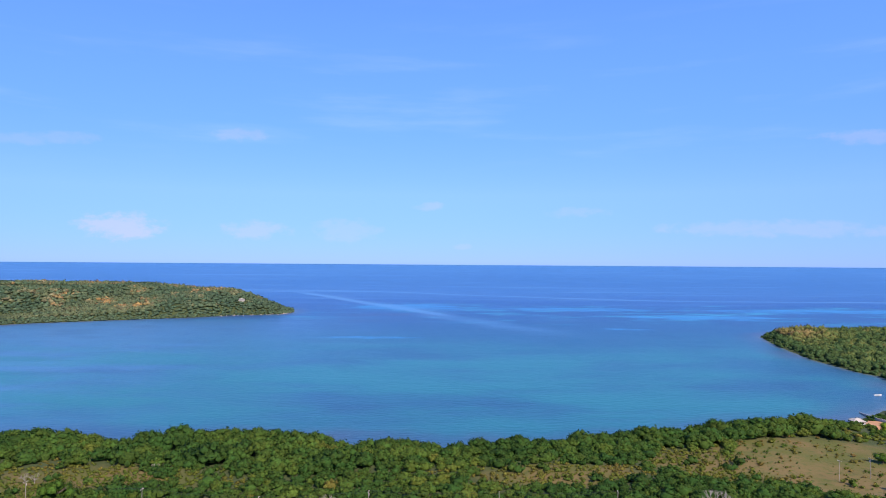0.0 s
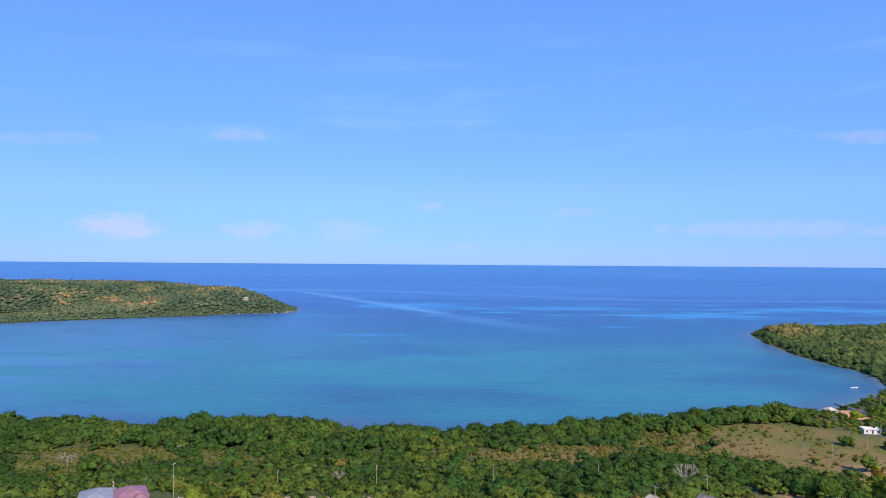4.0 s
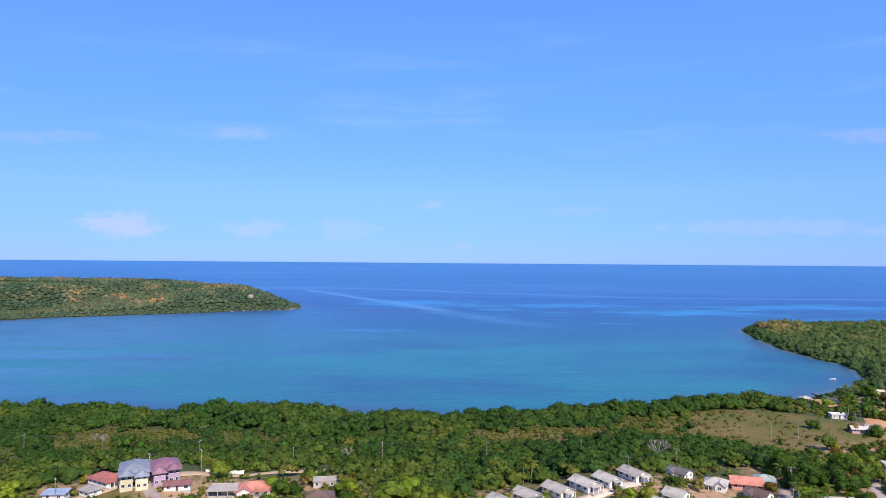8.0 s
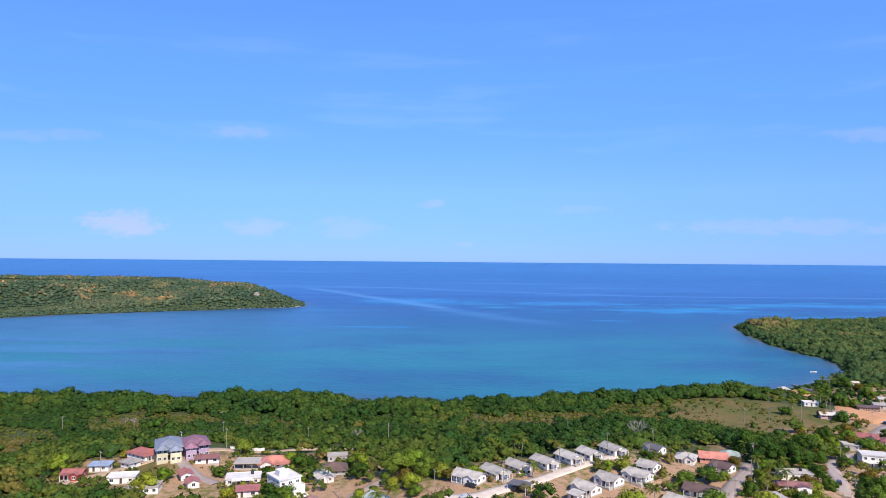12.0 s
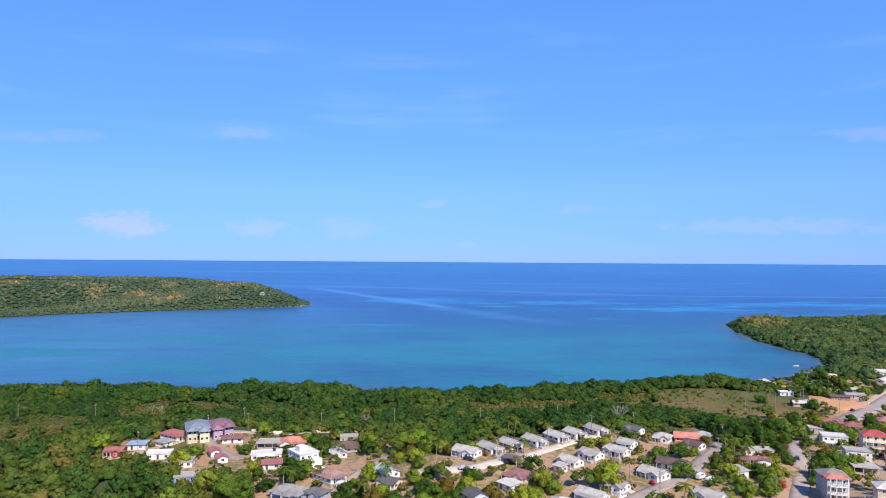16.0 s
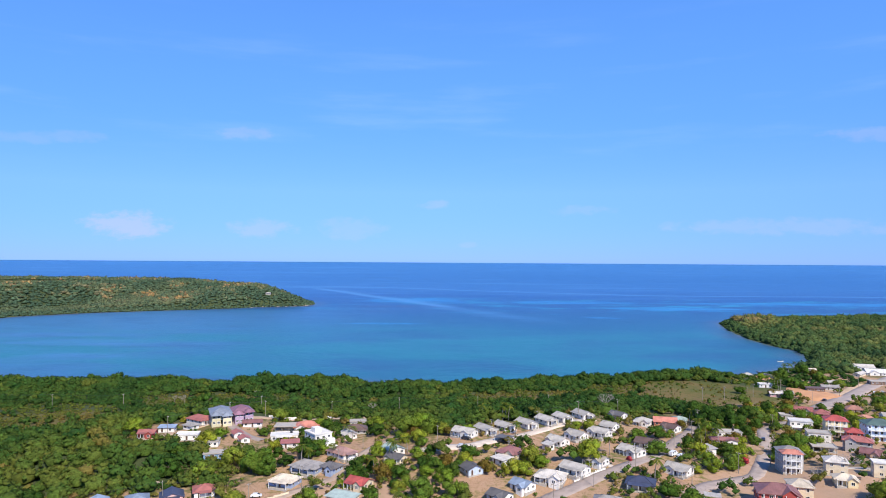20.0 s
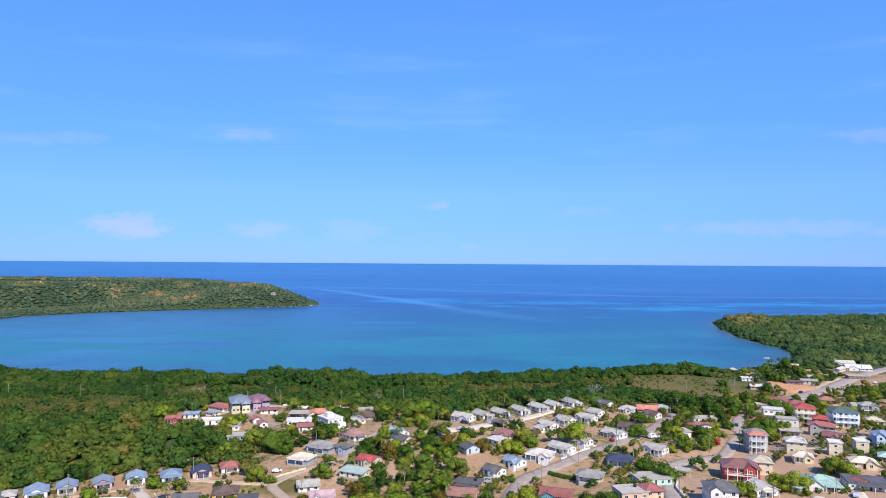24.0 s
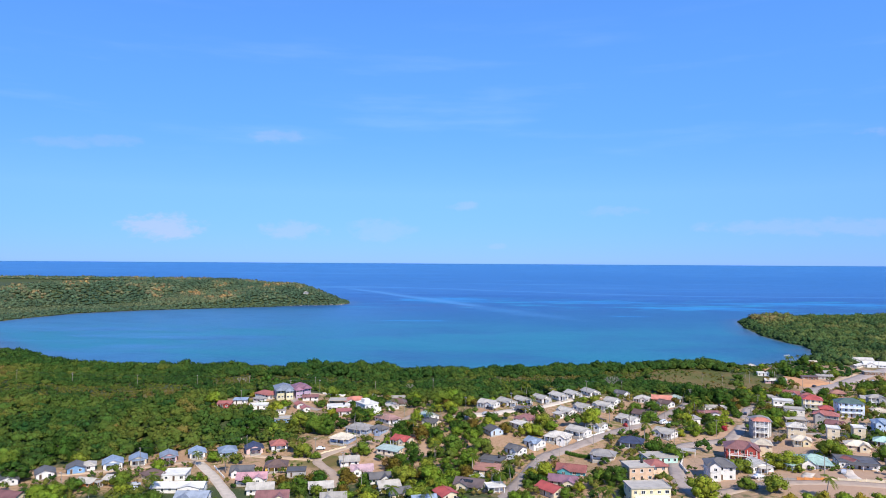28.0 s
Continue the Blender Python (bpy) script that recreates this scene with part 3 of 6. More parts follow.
def road(name, label, pts, width, mat, lift=0.16, category="road"):
    pts = [Vector((*p, 0)) for p in pts]
    line = []
    for i in range(len(pts) - 1):
        p0, p1, p2, p3 = pts[max(i - 1, 0)], pts[i], pts[i + 1], pts[min(i + 2, len(pts) - 1)]
        n = max(2, int((p2 - p1).length / 2.5))
        for k in range(n):
            t = k / n
            line.append(0.5 * (2 * p1 + (p2 - p0) * t + (2 * p0 - 5 * p1 + 4 * p2 - p3) * t * t + (3 * p1 - p0 - 3 * p2 + p3) * t ** 3))
    line.append(pts[-1])
    V, F = [], []
    rnd = random.Random(len(pts) * 7 + int(width * 10))
    for i, p in enumerate(line):
        d = line[min(i + 1, len(line) - 1)] - line[max(i - 1, 0)]
        side = Vector((d.y, -d.x, 0)).normalized()
        w = width / 2 * rnd.uniform(0.94, 1.06)
        for k, dz in ((-1.06, -0.5), (-1, 0), (-0.33, 0.02), (0.33, 0.02), (1, 0), (1.06, -0.5)):
            q = p + side * w * k
            V.append((q.x, q.y, lift + dz))
        if i:
            a = (i - 1) * 6
            F += [(a + k, a + k + 1, a + k + 7, a + k + 6) for k in range(5)]
        TAKEN.append((p.x, p.y, width / 2 + 0.6))
    V = np.array(V)
    V[:, 2] += heights(V[:, 0], V[:, 1])
    return tagged(new(name, mesh_from(name, V, F, [mat], True)), label, category, kind="structure")


road("road", "worn grey asphalt lane of the housing scheme", [(10, 28), (14, 40), (31, 88), (42, 101), (63, 115), (80, 129), (99, 148), (112, 166), (125, 183), (136, 203)], 5.6, "asphalt")
road("road", "sunlit concrete lane between white houses", [(-12, 143), (-2, 141.5), (11, 141), (20, 147), (33, 159), (44, 169), (55, 176), (67, 184), (78, 188)], 5.0, "concrete_lane")
road("road", "narrow asphalt road between the houses", [(200, 232), (186, 222), (174, 208), (161, 180), (150, 157), (140, 139), (129, 122), (116, 116), (100, 105), (92, 84), (86, 62), (84, 48), (86, 36), (90, 20)], 6.0, "asphalt")
road("road", "grey roadside lane with dusty verges", [(84, 33), (100, 40), (114, 43), (130, 44), (154, 38), (200, 28), (260, 22)], 5.6, "dusty_lane", 0.2)
road("road", "wide coast road of pale asphalt", [(228, 262), (251, 284), (270, 300), (315, 350), (371, 401), (440, 452), (560, 520)], 11.0, "asphalt")
road("road", "dusty village lane climbing the hill", [(-18, 172), (-26, 160), (-33, 148), (-39, 136), (-44, 123), (-53, 114), (-63, 105), (-71, 95), (-66, 86), (-60, 78), (-54, 60)], 4.4, "dusty_lane")
road("road", "dirt lane along the row of cottages", [(-71, 95), (-83, 97.5), (-106, 101), (-118, 97), (-130, 91), (-160, 76), (-190, 66)], 3.6, "dirt_track", 0.12)
road("road", "pale concrete driveway", [(-126, 90), (-118, 80), (-111, 71), (-95, 47), (-88, 34)], 4.6, "concrete_lane", 0.2)
road("road", "dusty asphalt road along the wood", [(-150, 168), (-142, 178), (-129, 192), (-119, 201), (-108, 209), (-99, 216), (-85, 223), (-72, 231), (-55, 231), (-38, 228), (-24, 222)], 5.0, "dirt_track")
road("road", "reddish driveway below the two large houses", [(-119, 205), (-112, 196), (-105, 187), (-97, 179), (-88, 172)], 4.5, "asphalt", 0.2)
road("road", "dirt yard track", [(92, 100), (112, 112), (126, 118)], 3.4, "dirt_track", 0.1)


# ---- houses ----
def lattice(xs, zs, holes, y0, y1):
    """A plate with openings, as one joined frame: cells of a grid, holes left open."""
    s = Shape()
    nx, nz = len(xs), len(zs)
    at = lambda i, k, j: (k * nz + j) * nx + i
    verts = [(x, y, z) for y in (y0, y1) for z in zs for x in xs]
    solid = {(i, j) for i in range(nx - 1) for j in range(nz - 1)} - set(holes)
    faces = []
    for i, j in solid:
        faces += [(at(i, 1, j), at(i, 1, j + 1), at(i + 1, 1, j + 1), at(i + 1, 1, j)), (at(i, 0, j), at(i + 1, 0, j), at(i + 1, 0, j + 1), at(i, 0, j + 1))]
        for di, dj, a, b in ((-1, 0, (i, j), (i, j + 1)), (1, 0, (i + 1, j + 1), (i + 1, j)), (0, -1, (i + 1, j), (i, j)), (0, 1, (i, j + 1), (i + 1, j + 1))):
            if (i + di, j + dj) not in solid:
                faces.append((at(a[0], 0, a[1]), at(b[0], 0, b[1]), at(b[0], 1, b[1]), at(a[0], 1, a[1])))
    return s.add(verts, faces)


def window_meshes():
    f = lattice((-0.64, -0.54, -0.03, 0.03, 0.54, 0.64), (-0.66, -0.52, 0.52, 0.6), [(1, 1), (3, 1)], -0.05, 0.06)
    p = Shape().box(-0.56, 0.56, -0.03, 0.015, -0.54, 0.54)
    d = Shape().box(-0.45, 0.45, -0.03, 0.05, 0.0, 2.05)
    df = lattice((-0.55, -0.46, 0.46, 0.55), (0, 2.06, 2.15), [(1, 0)], -0.04, 0.08)
    return f.mesh("window", "trim_white"), p.mesh("pane", "window_glass"), d.mesh("door", "dark_wood"), df.mesh("door_frame", "trim_white")


WINDOW, PANE, DOOR, DOOR_FRAME = window_meshes()
VIEW = Vector((2.0, -120.0, 0.0))
HOMES = []  # x, y, half width, wall height, ground height


def roof_shape(kind, L, W, h, rise):
    """Roof solid with eaves, for a body L by W whose walls end at h."""
    s = Shape()
    ox, oy = (0.55, 0.7) if kind != "flat" else (0.3, 0.3)
    a, b = L / 2 + ox, W / 2 + oy
    drop = rise * oy / (W / 2)
    if kind == "gable":
        t = 0.16
        for sg in (1, -1):
            v = [(-a, sg * b, h - drop), (a, sg * b, h - drop), (a, 0, h + rise), (-a, 0, h + rise)]
            v += [(x, y, z + t) for x, y, z in v]
            fs = [(0, 3, 2, 1), (4, 5, 6, 7), (0, 1, 5, 4), (1, 2, 6, 5), (3, 0, 4, 7)]
            s.add(v, fs if sg < 0 else [f[::-1] for f in fs])
        s.box(-a, a, -0.14, 0.14, h + rise + t - 0.05, h + rise + t + 0.06)
    elif kind == "hip":
        r = max(L / 2 - W / 2, 0.05)
        lo = h - drop
        v = [(-a, -b, lo), (a, -b, lo), (a, b, lo), (-a, b, lo), (-a, -b, lo + 0.18), (a, -b, lo + 0.18), (a, b, lo + 0.18), (-a, b, lo + 0.18), (-r, 0, h + rise + 0.1), (r, 0, h + rise + 0.1)]
        s.add(v, [(3, 2, 1, 0), (0, 1, 5, 4), (1, 2, 6, 5), (2, 3, 7, 6), (3, 0, 4, 7), (4, 5, 9, 8), (5, 6, 9), (6, 7, 8, 9), (7, 4, 8)])
        # hip and ridge caps
        for p, q in ((4, 8), (7, 8), (5, 9), (6, 9), (8, 9)):
            P, Q = Vector(v[p]), Vector(v[q])
            s.tube([P + Vector((0, 0, 0.02)), Q + Vector((0, 0, 0.03))], [0.1, 0.1], 4)
    elif kind == "shed":
        v = [(-a, -b, h), (a, -b, h), (a, b, h + rise * 0.6), (-a, b, h + rise * 0.6)]
        v += [(x, y, z + 0.14) for x, y, z in v]
        s.add(v, [(3, 2, 1, 0), (4, 5, 6, 7), (0, 1, 5, 4), (1, 2, 6, 5), (2, 3, 7, 6), (3, 0, 4, 7)])
    else:
        s.box(-a, a, -b, b, h, h + 0.22)
        for q in ((-a, a, -b, -b + 0.18), (-a, a, b - 0.18, b), (-a, -a + 0.18, -b + 0.18, b - 0.18), (a - 0.18, a, -b + 0.18, b - 0.18)):
            s.box(*q, h + 0.22, h + 0.5)
    return s


def tank(x, y, z, label="black plastic water tank on a flat roof"):
    root = tagged(new("water_tank"), label, "tank", "water tanks")
    root.matrix_world = pose(x, y, z)
    part("barrel", Shape().tube([(0, 0, 0), (0, 0, 1.1), (0, 0, 1.3)], [0.6, 0.6, 0.35], 12).mesh("barrel", "black_plastic", True), root)
    part("lid", Shape().tube([(0, 0, 1.3), (0, 0, 1.4)], [0.22, 0.22], 10).mesh("lid", "black_plastic"), root)


def front_wing(root, cx, w, b, half, out, h, rw, rise, fl, storeys, wm, rm, m):
    """A cross-gabled bay on the front; m turns its +y outwards."""
    y1 = b + out
    v = [(cx - w, b - 0.3, -2), (cx + w, b - 0.3, -2), (cx + w, y1, -2), (cx - w, y1, -2), (cx - w, b - 0.3, h), (cx + w, b - 0.3, h), (cx + w, y1, h), (cx - w, y1, h), (cx, b - 0.3, h + rw), (cx, y1, h + rw)]
    bay = part("bay", Shape().add(v, [(3, 2, 1, 0), (1, 2, 6, 5), (2, 3, 7, 9, 6), (3, 0, 4, 7), (5, 6, 9, 8), (7, 4, 8, 9), (0, 1, 5, 8, 4)]).mesh("bay", wm), root, m)
    s, o = Shape(), 0.4
    y0, ye, lo = b - half * rw / rise - 0.1, y1 + 0.4, h - rw * o / w
    for sg in (1, -1):
        q = [(cx + sg * (w + o), y0, lo), (cx + sg * (w + o), ye, lo), (cx, ye, h + rw), (cx, y0, h + rw)]
        q += [(p, r, t + 0.15) for p, r, t in q]
        fs = [(0, 3, 2, 1), (4, 5, 6, 7), (0, 1, 5, 4), (1, 2, 6, 5), (3, 0, 4, 7)]
        s.add(q, fs if sg > 0 else [f[::-1] for f in fs])
    part("bay_roof", s.mesh("bay_roof", rm), root, m)
    for st in range(storeys):
        part("pane", PANE, part("window", WINDOW, bay, Matrix.Translation((cx, y1, fl * st + 1.5))))


def house(label, x, y, yaw, L, W, kind, roof, wall, storeys=1, extra=""):
    rnd = random.Random(int(x * 13 + y * 7))
    z = ground_z(x, y)
    L, W = L * 0.86, W * 0.86
    root = tagged(new("house"), label, "house")
    root.matrix_world = pose(x, y, z, 0, 0, yaw)
    TAKEN.append((x, y, 0.5 * math.hypot(L, W) * 0.86))
    if abs(L - W) > 4:
        c, s_ = math.cos(radians(yaw)), math.sin(radians(yaw))
        for k in (-0.36, 0.36):
            TAKEN.append((x + c * L * k, y + s_ * L * k, W * 0.55))
    fl = 2.55 if storeys == 1 else 2.85
    h = fl * storeys
    HOMES.append((x, y, 0.42 * (L + W) / 2, h, z))
    rise = {"gable": W * 0.2, "hip": W * 0.22, "shed": 0.9, "flat": 0}[kind] + 0.05
    wm, rm = "wall_" + wall, "roof_" + roof
    a, b = L / 2, W / 2
    s = Shape()
    if kind == "gable":
        v = [(-a, -b, -2), (a, -b, -2), (a, b, -2), (-a, b, -2), (-a, -b, h), (a, -b, h), (a, b, h), (-a, b, h), (-a, 0, h + rise), (a, 0, h + rise)]
        s.add(v, [(3, 2, 1, 0), (0, 1, 5, 4), (1, 2, 6, 9, 5), (2, 3, 7, 6), (3, 0, 4, 8, 7), (4, 5, 9, 8), (6, 7, 8, 9)])
    elif kind == "shed":
        k = rise * 0.6
        v = [(-a, -b, -2), (a, -b, -2), (a, b, -2), (-a, b, -2), (-a, -b, h), (a, -b, h), (a, b, h + k), (-a, b, h + k)]
        s.add(v, [(3, 2, 1, 0), (0, 1, 5, 4), (1, 2, 6, 5), (2, 3, 7, 6), (3, 0, 4, 7), (4, 5, 6, 7)])
    else:
        s.box(-a, a, -b, b, -2, h)
    if "posts" in extra:
        s = Shape()
        for px in np.linspace(-a + 0.2, a - 0.2, 4):
            for py in (-b + 0.2, b - 0.2):
                s.box(px - 0.15, px + 0.15, py - 0.15, py + 0.15, -2, h)
        s.box(-a, a, b - 0.35, b - 0.05, -2, h)
        s.box(-a * 0.2, a - 0.4, -b * 0.3, b - 0.4, -2, h * 0.96)
    part("wall", s.mesh("wall", wm), root)
    part("roof", roof_shape(kind, L, W, h, rise).mesh("roof", rm), root)
    if roof == "solar":
        slope = math.degrees(math.atan2(rise, W / 2))
        for k in range(5):
            part("solar_panel", Shape().box(-0.5, 0.5, -0.85, 0.85, 0, 0.05).mesh("solar_panel", "window_glass"), root,
                 Matrix.Translation((-a * 0.55 + 1.06 * k, -b * 0.5, h + rise * 0.5 + 0.24)) @ pose(0, 0, 0, slope, 0, 0), "dark blue solar panel")
    if kind == "flat" and "posts" not in extra and rnd.random() < 0.55:
        c, s_ = math.cos(radians(yaw)), math.sin(radians(yaw))
        tank(x + c * a * 0.5 - s_ * b * 0.4, y + s_ * a * 0.5 + c * b * 0.4, z + h + 0.22)
    # plinth course
    part("plinth", Shape().box(-a - 0.06, a + 0.06, -b - 0.06, b + 0.06, -2, 0.25).mesh("plinth", "roof_concrete"), root)
    # sides: outward angle, half depth, run
    sides = [(0, a, W), (90, b, L), (180, a, W), (270, b, L)]
    to_view = (VIEW - Vector((x, y, 0))).normalized()
    face = {ang: Vector((math.cos(radians(yaw + ang)), math.sin(radians(yaw + ang)), 0)).dot(to_view) for ang, _, _ in sides}
    front = max(face, key=face.get)
    if "posts" not in extra:
        for ang, off, run in sides:
            seen = face[ang] > -0.15
            n = max(1, int(run / 2.7)) if seen else 1
            for st in range(storeys):
                for k in range(n):
                    u = (k + 0.5) / n * run - run / 2
                    m = pose(0, 0, 0, 0, 0, ang - 90) @ Matrix.Translation((u, off, fl * st))
                    if ang == front and st == 0 and k == n // 2 and n > 1:
                        d = part("door", DOOR, root, m @ Matrix.Translation((0, 0, 0.25)))
                        part("door_frame", DOOR_FRAME, d)
                    else:
                        w = part("window", WINDOW, root, m @ Matrix.Translation((0, 0, 1.6)) @ Matrix.Diagonal((rnd.choice((0.8, 1.0, 1.2)), 1, rnd.choice((0.85, 1.0, 1.05)), 1)))
                        part("pane", PANE, w)
    off, run = [(o, r) for g, o, r in sides if g == front][0]
    fm = pose(0, 0, 0, 0, 0, front - 90)
    wing = 0
    if (kind == "hip" or kind == "gable" and front in (90, 270)) and run > 7.5 and ("gablets" in label or rnd.random() < 0.62):
        wing = rnd.choice((-1, 1))
        for e in (-1, 1) if "gablets" in label else ():
            w2, d2, hw = run * 0.21, 2.6 + 1.2 * (e == wing), h - 0.5 * (e == wing)
            bm_ = fm @ Matrix.Translation((e * run * 0.26, off + d2 / 2 - 0.6, 0))
            bay = part("bay", Shape().box(-w2, w2, -d2 / 2 - 0.6, d2 / 2, -2, hw).mesh("bay", wm), root, bm_)
            part("bay_roof", roof_shape("hip", 2 * w2 + 0.1, 2 * w2, hw, rise * 0.55).mesh("bay_roof", rm), root, bm_)
            for st in range(storeys):
                for u in (-0.5, 0.5):
                    part("pane", PANE, part("window", WINDOW, bay, Matrix.Translation((u * w2, d2 / 2, fl * st + 1.5))))
        for e in () if "gablets" in label else (wing,):
            front_wing(root, e * run * 0.24, run * rnd.uniform(0.18, 0.22), off, b, rnd.uniform(1.0, 2.0), h, rise * rnd.uniform(0.7, 0.9), rise, fl, storeys, wm, rm, fm)
    if "porch" in extra:
        w2, d = run * (0.22 if wing else rnd.uniform(0.3, 0.42)), rnd.uniform(1.8, 2.6)
        sh = -wing * run * 0.24 if wing else rnd.uniform(-0.3, 0.3) * (run / 2 - w2)
        v = [(sh - w2, off - 0.1, 2.75), (sh + w2, off - 0.1, 2.75), (sh + w2, off + d, 2.4), (sh - w2, off + d, 2.4)]
        v += [(p, q, r + 0.13) for p, q, r in v]
        part("porch_roof", Shape().add(v, [(3, 2, 1, 0), (4, 5, 6, 7), (0, 1, 5, 4), (1, 2, 6, 5), (2, 3, 7, 6), (3, 0, 4, 7)]).mesh("porch_roof", rm), root, fm)
        part("porch_floor", Shape().box(sh - w2, sh + w2, off + 0.07, off + d, -1.5, 0.22).mesh("porch_floor", "roof_concrete"), root, fm)
        for px in np.linspace(sh - w2 + 0.12, sh + w2 - 0.12, 3):
            part("post", Shape().box(px - 0.09, px + 0.09, off + d - 0.3, off + d - 0.12, 0.22, 2.45).mesh("post", "trim_white"), root, fm)
    if "terrace" in extra:
        for u0, u1, d, st in ((-0.5, 0.1, 3.2, 1), (-0.5, 0.5, 5.6, 0)):
            zz = fl * st
            part("terrace", Shape().box(run * u0, run * u1, off + 0.01, off + d, -1.5, zz + 0.3).mesh("terrace", wm), root, fm)
            part("parapet", lattice((run * u0, run * u0 + 0.2, run * u1 - 0.2, run * u1), (0.0, 0.2, d), [(1, 1)], 0.0, 0.8).mesh("parapet", wm), root,
                 fm @ Matrix.Translation((0, off + d + 0.01, zz + 0.3)) @ pose(0, 0, 0, 90, 0, 0))
        part("stair_tower", Shape().box(-run * 0.1, run * 0.3, -2.0, 1.6, h + 0.2, h + 2.4).mesh("stair_tower", wm), root, fm)
    if "balcony" in extra:
        for st in range(1, storeys):
            zz, d = fl * st, 1.6
            part("balcony", Shape().box(-run * 0.42, run * 0.42, off + 0.02, off + d, zz - 0.12, zz + 0.06).mesh("balcony", "trim_white"), root, fm)
            r = Shape().box(-run * 0.42, run * 0.42, off + d - 0.1, off + d, zz + 0.85, zz + 0.95)
            for px in np.linspace(-run * 0.42 + 0.05, run * 0.42 - 0.05, 13):
                r.box(px - 0.04, px + 0.04, off + d - 0.09, off + d - 0.01, zz + 0.06, zz + 0.85)
            part("railing", r.mesh("railing", "trim_white"), root, fm)
        for px in np.linspace(-run * 0.4, run * 0.4, 4):
            part("column", Shape().box(px - 0.14, px + 0.14, off + 1.28, off + 1.52, -1.5, fl * storeys - 0.1 if kind != "flat" else fl * (storeys - 1) - 0.12).mesh("column", "trim_white"), root, fm)
    return root


house('white scheme house with light grey zinc gable roof', 10.7, 155.3, -35, 12, 7.5, 'gable', 'zinc', 'white', 1, 'porch')
house('white scheme house with light grey zinc gable roof', 20.6, 162.2, -55, 11, 7.5, 'gable', 'zinc', 'white', 1, 'porch')
house('white scheme house with light grey zinc gable roof', 30.3, 172.5, -52, 10, 7.5, 'gable', 'zinc', 'white', 1, 'porch')
house('white scheme house with light grey zinc gable roof', 41.8, 178.2, -55, 11, 7.5, 'gable', 'zinc', 'white', 1, 'porch')
house('white scheme house with light grey zinc gable roof', 52.3, 182.0, -57, 11, 7.5, 'gable', 'zinc', 'white', 1, 'porch')
house('white scheme house with light grey zinc gable roof', 61.2, 185.2, -60, 10, 7.5, 'gable', 'zinc', 'white', 1, 'porch')
house('white scheme house with light grey zinc gable roof', 72.5, 191.5, -62, 11, 7.5, 'gable', 'zinc', 'white', 1, 'porch')
house('white scheme house with light grey zinc gable roof', 53.5, 153.9, -50, 10, 7.5, 'gable', 'zinc', 'white', 1, 'porch')
house('white scheme house with light grey zinc gable roof', 63.8, 161.8, -50, 10, 7.5, 'gable', 'zinc', 'white', 1, 'porch')
house('white scheme house with light grey zinc gable roof', 75.7, 165.8, -45, 11, 7.5, 'gable', 'zinc', 'white', 1, 'porch')
house('white scheme house with light grey zinc gable roof', 82.3, 174.0, -45, 8, 7.5, 'gable', 'zinc', 'white', 1, 'porch')
house('white scheme house with light grey zinc gable roof', 84.6, 143.1, -52, 12, 7.5, 'gable', 'zinc', 'white', 1, 'porch')
house('white house with dark slate-grey gable roof among trees', 93.6, 202.3, -50, 9, 7, 'gable', 'slate', 'white', 1, '')
house('long white house with brown shingle roof and arched porch', 96.0, 155.6, -35, 13, 8, 'gable', 'brown', 'white', 1, 'porch')
house('white house with weathered tan zinc gable roof', 65.3, 127.3, -42, 10, 7.5, 'gable', 'tan', 'white', 1, 'porch')
house('white house with pale grey zinc roof and dormer porch', 55.0, 119.7, -45, 12, 8, 'gable', 'zinc', 'white', 1, 'porch')
house('low white house with faded pale zinc roof and verandah', 44.1, 114.0, -25, 13, 9, 'hip', 'zincw', 'white', 1, 'porch')
house('white house with light blue zinc gable roof', 31.9, 105.7, -45, 9, 7.5, 'gable', 'bluezinc', 'white', 1, '')
house('white cottage with slate-grey gable roof on bare earth', 22.4, 97.2, -42, 9, 7.5, 'gable', 'slate', 'white', 1, '')
house('small white outbuilding with pale flat roof', 25.6, 128.2, -50, 8, 6, 'shed', 'zincw', 'white', 1, '')
house('cream bungalow with dull maroon hip roof and carport', 30.4, 135.8, -40, 11, 9, 'hip', 'maroon', 'cream', 1, 'porch')
house('pale blue cottage with grey shingle gable roof', 12.1, 119.7, -62, 10, 8, 'gable', 'slate', 'paleblue', 1, '')
house('tiny white garden shed with flat roof', 47.8, 145.8, -50, 5, 4, 'shed', 'zincw', 'white', 1, '')
house('cream bungalow with dark navy shingle hip roof', 77.7, 105.9, -20, 12, 9, 'hip', 'navy', 'cream', 1, 'porch')
house('white house with weathered grey hip roof', 61.4, 90.0, -20, 12, 8, 'hip', 'greyshingle', 'white', 1, 'porch')
house('white house with grey zinc roof and front porch', 98.0, 121.3, -45, 11, 8, 'gable', 'zinc', 'white', 1, 'porch')
house('long white shed with pale corrugated roof', 119.5, 148.1, -80, 9, 6, 'shed', 'zincw', 'white', 1, '')
house('white building with long dull red zinc roof', 133.4, 162.8, -10, 14, 4.5, 'gable', 'maroon', 'white', 1, '')
house('low white flat-roofed concrete building', 141.2, 176.9, -5, 14, 7, 'flat', 'concrete', 'white', 1, '')
house('white house with pale grey hip roof', 104.0, 193.0, -30, 9, 8, 'hip', 'zincw', 'white', 1, 'porch')
house('coral-painted house with coral tile roof and chimney', 116.4, 195.4, -15, 13, 9, 'gable', 'coral', 'coral', 1, '')
house('white house with brown shingle gable roof', 115.1, 182.7, -50, 9, 8, 'gable', 'brown', 'white', 1, '')
house('white house with pale green hip roof', 125.3, 199.2, -20, 8, 7, 'hip', 'greenzinc', 'white', 1, '')
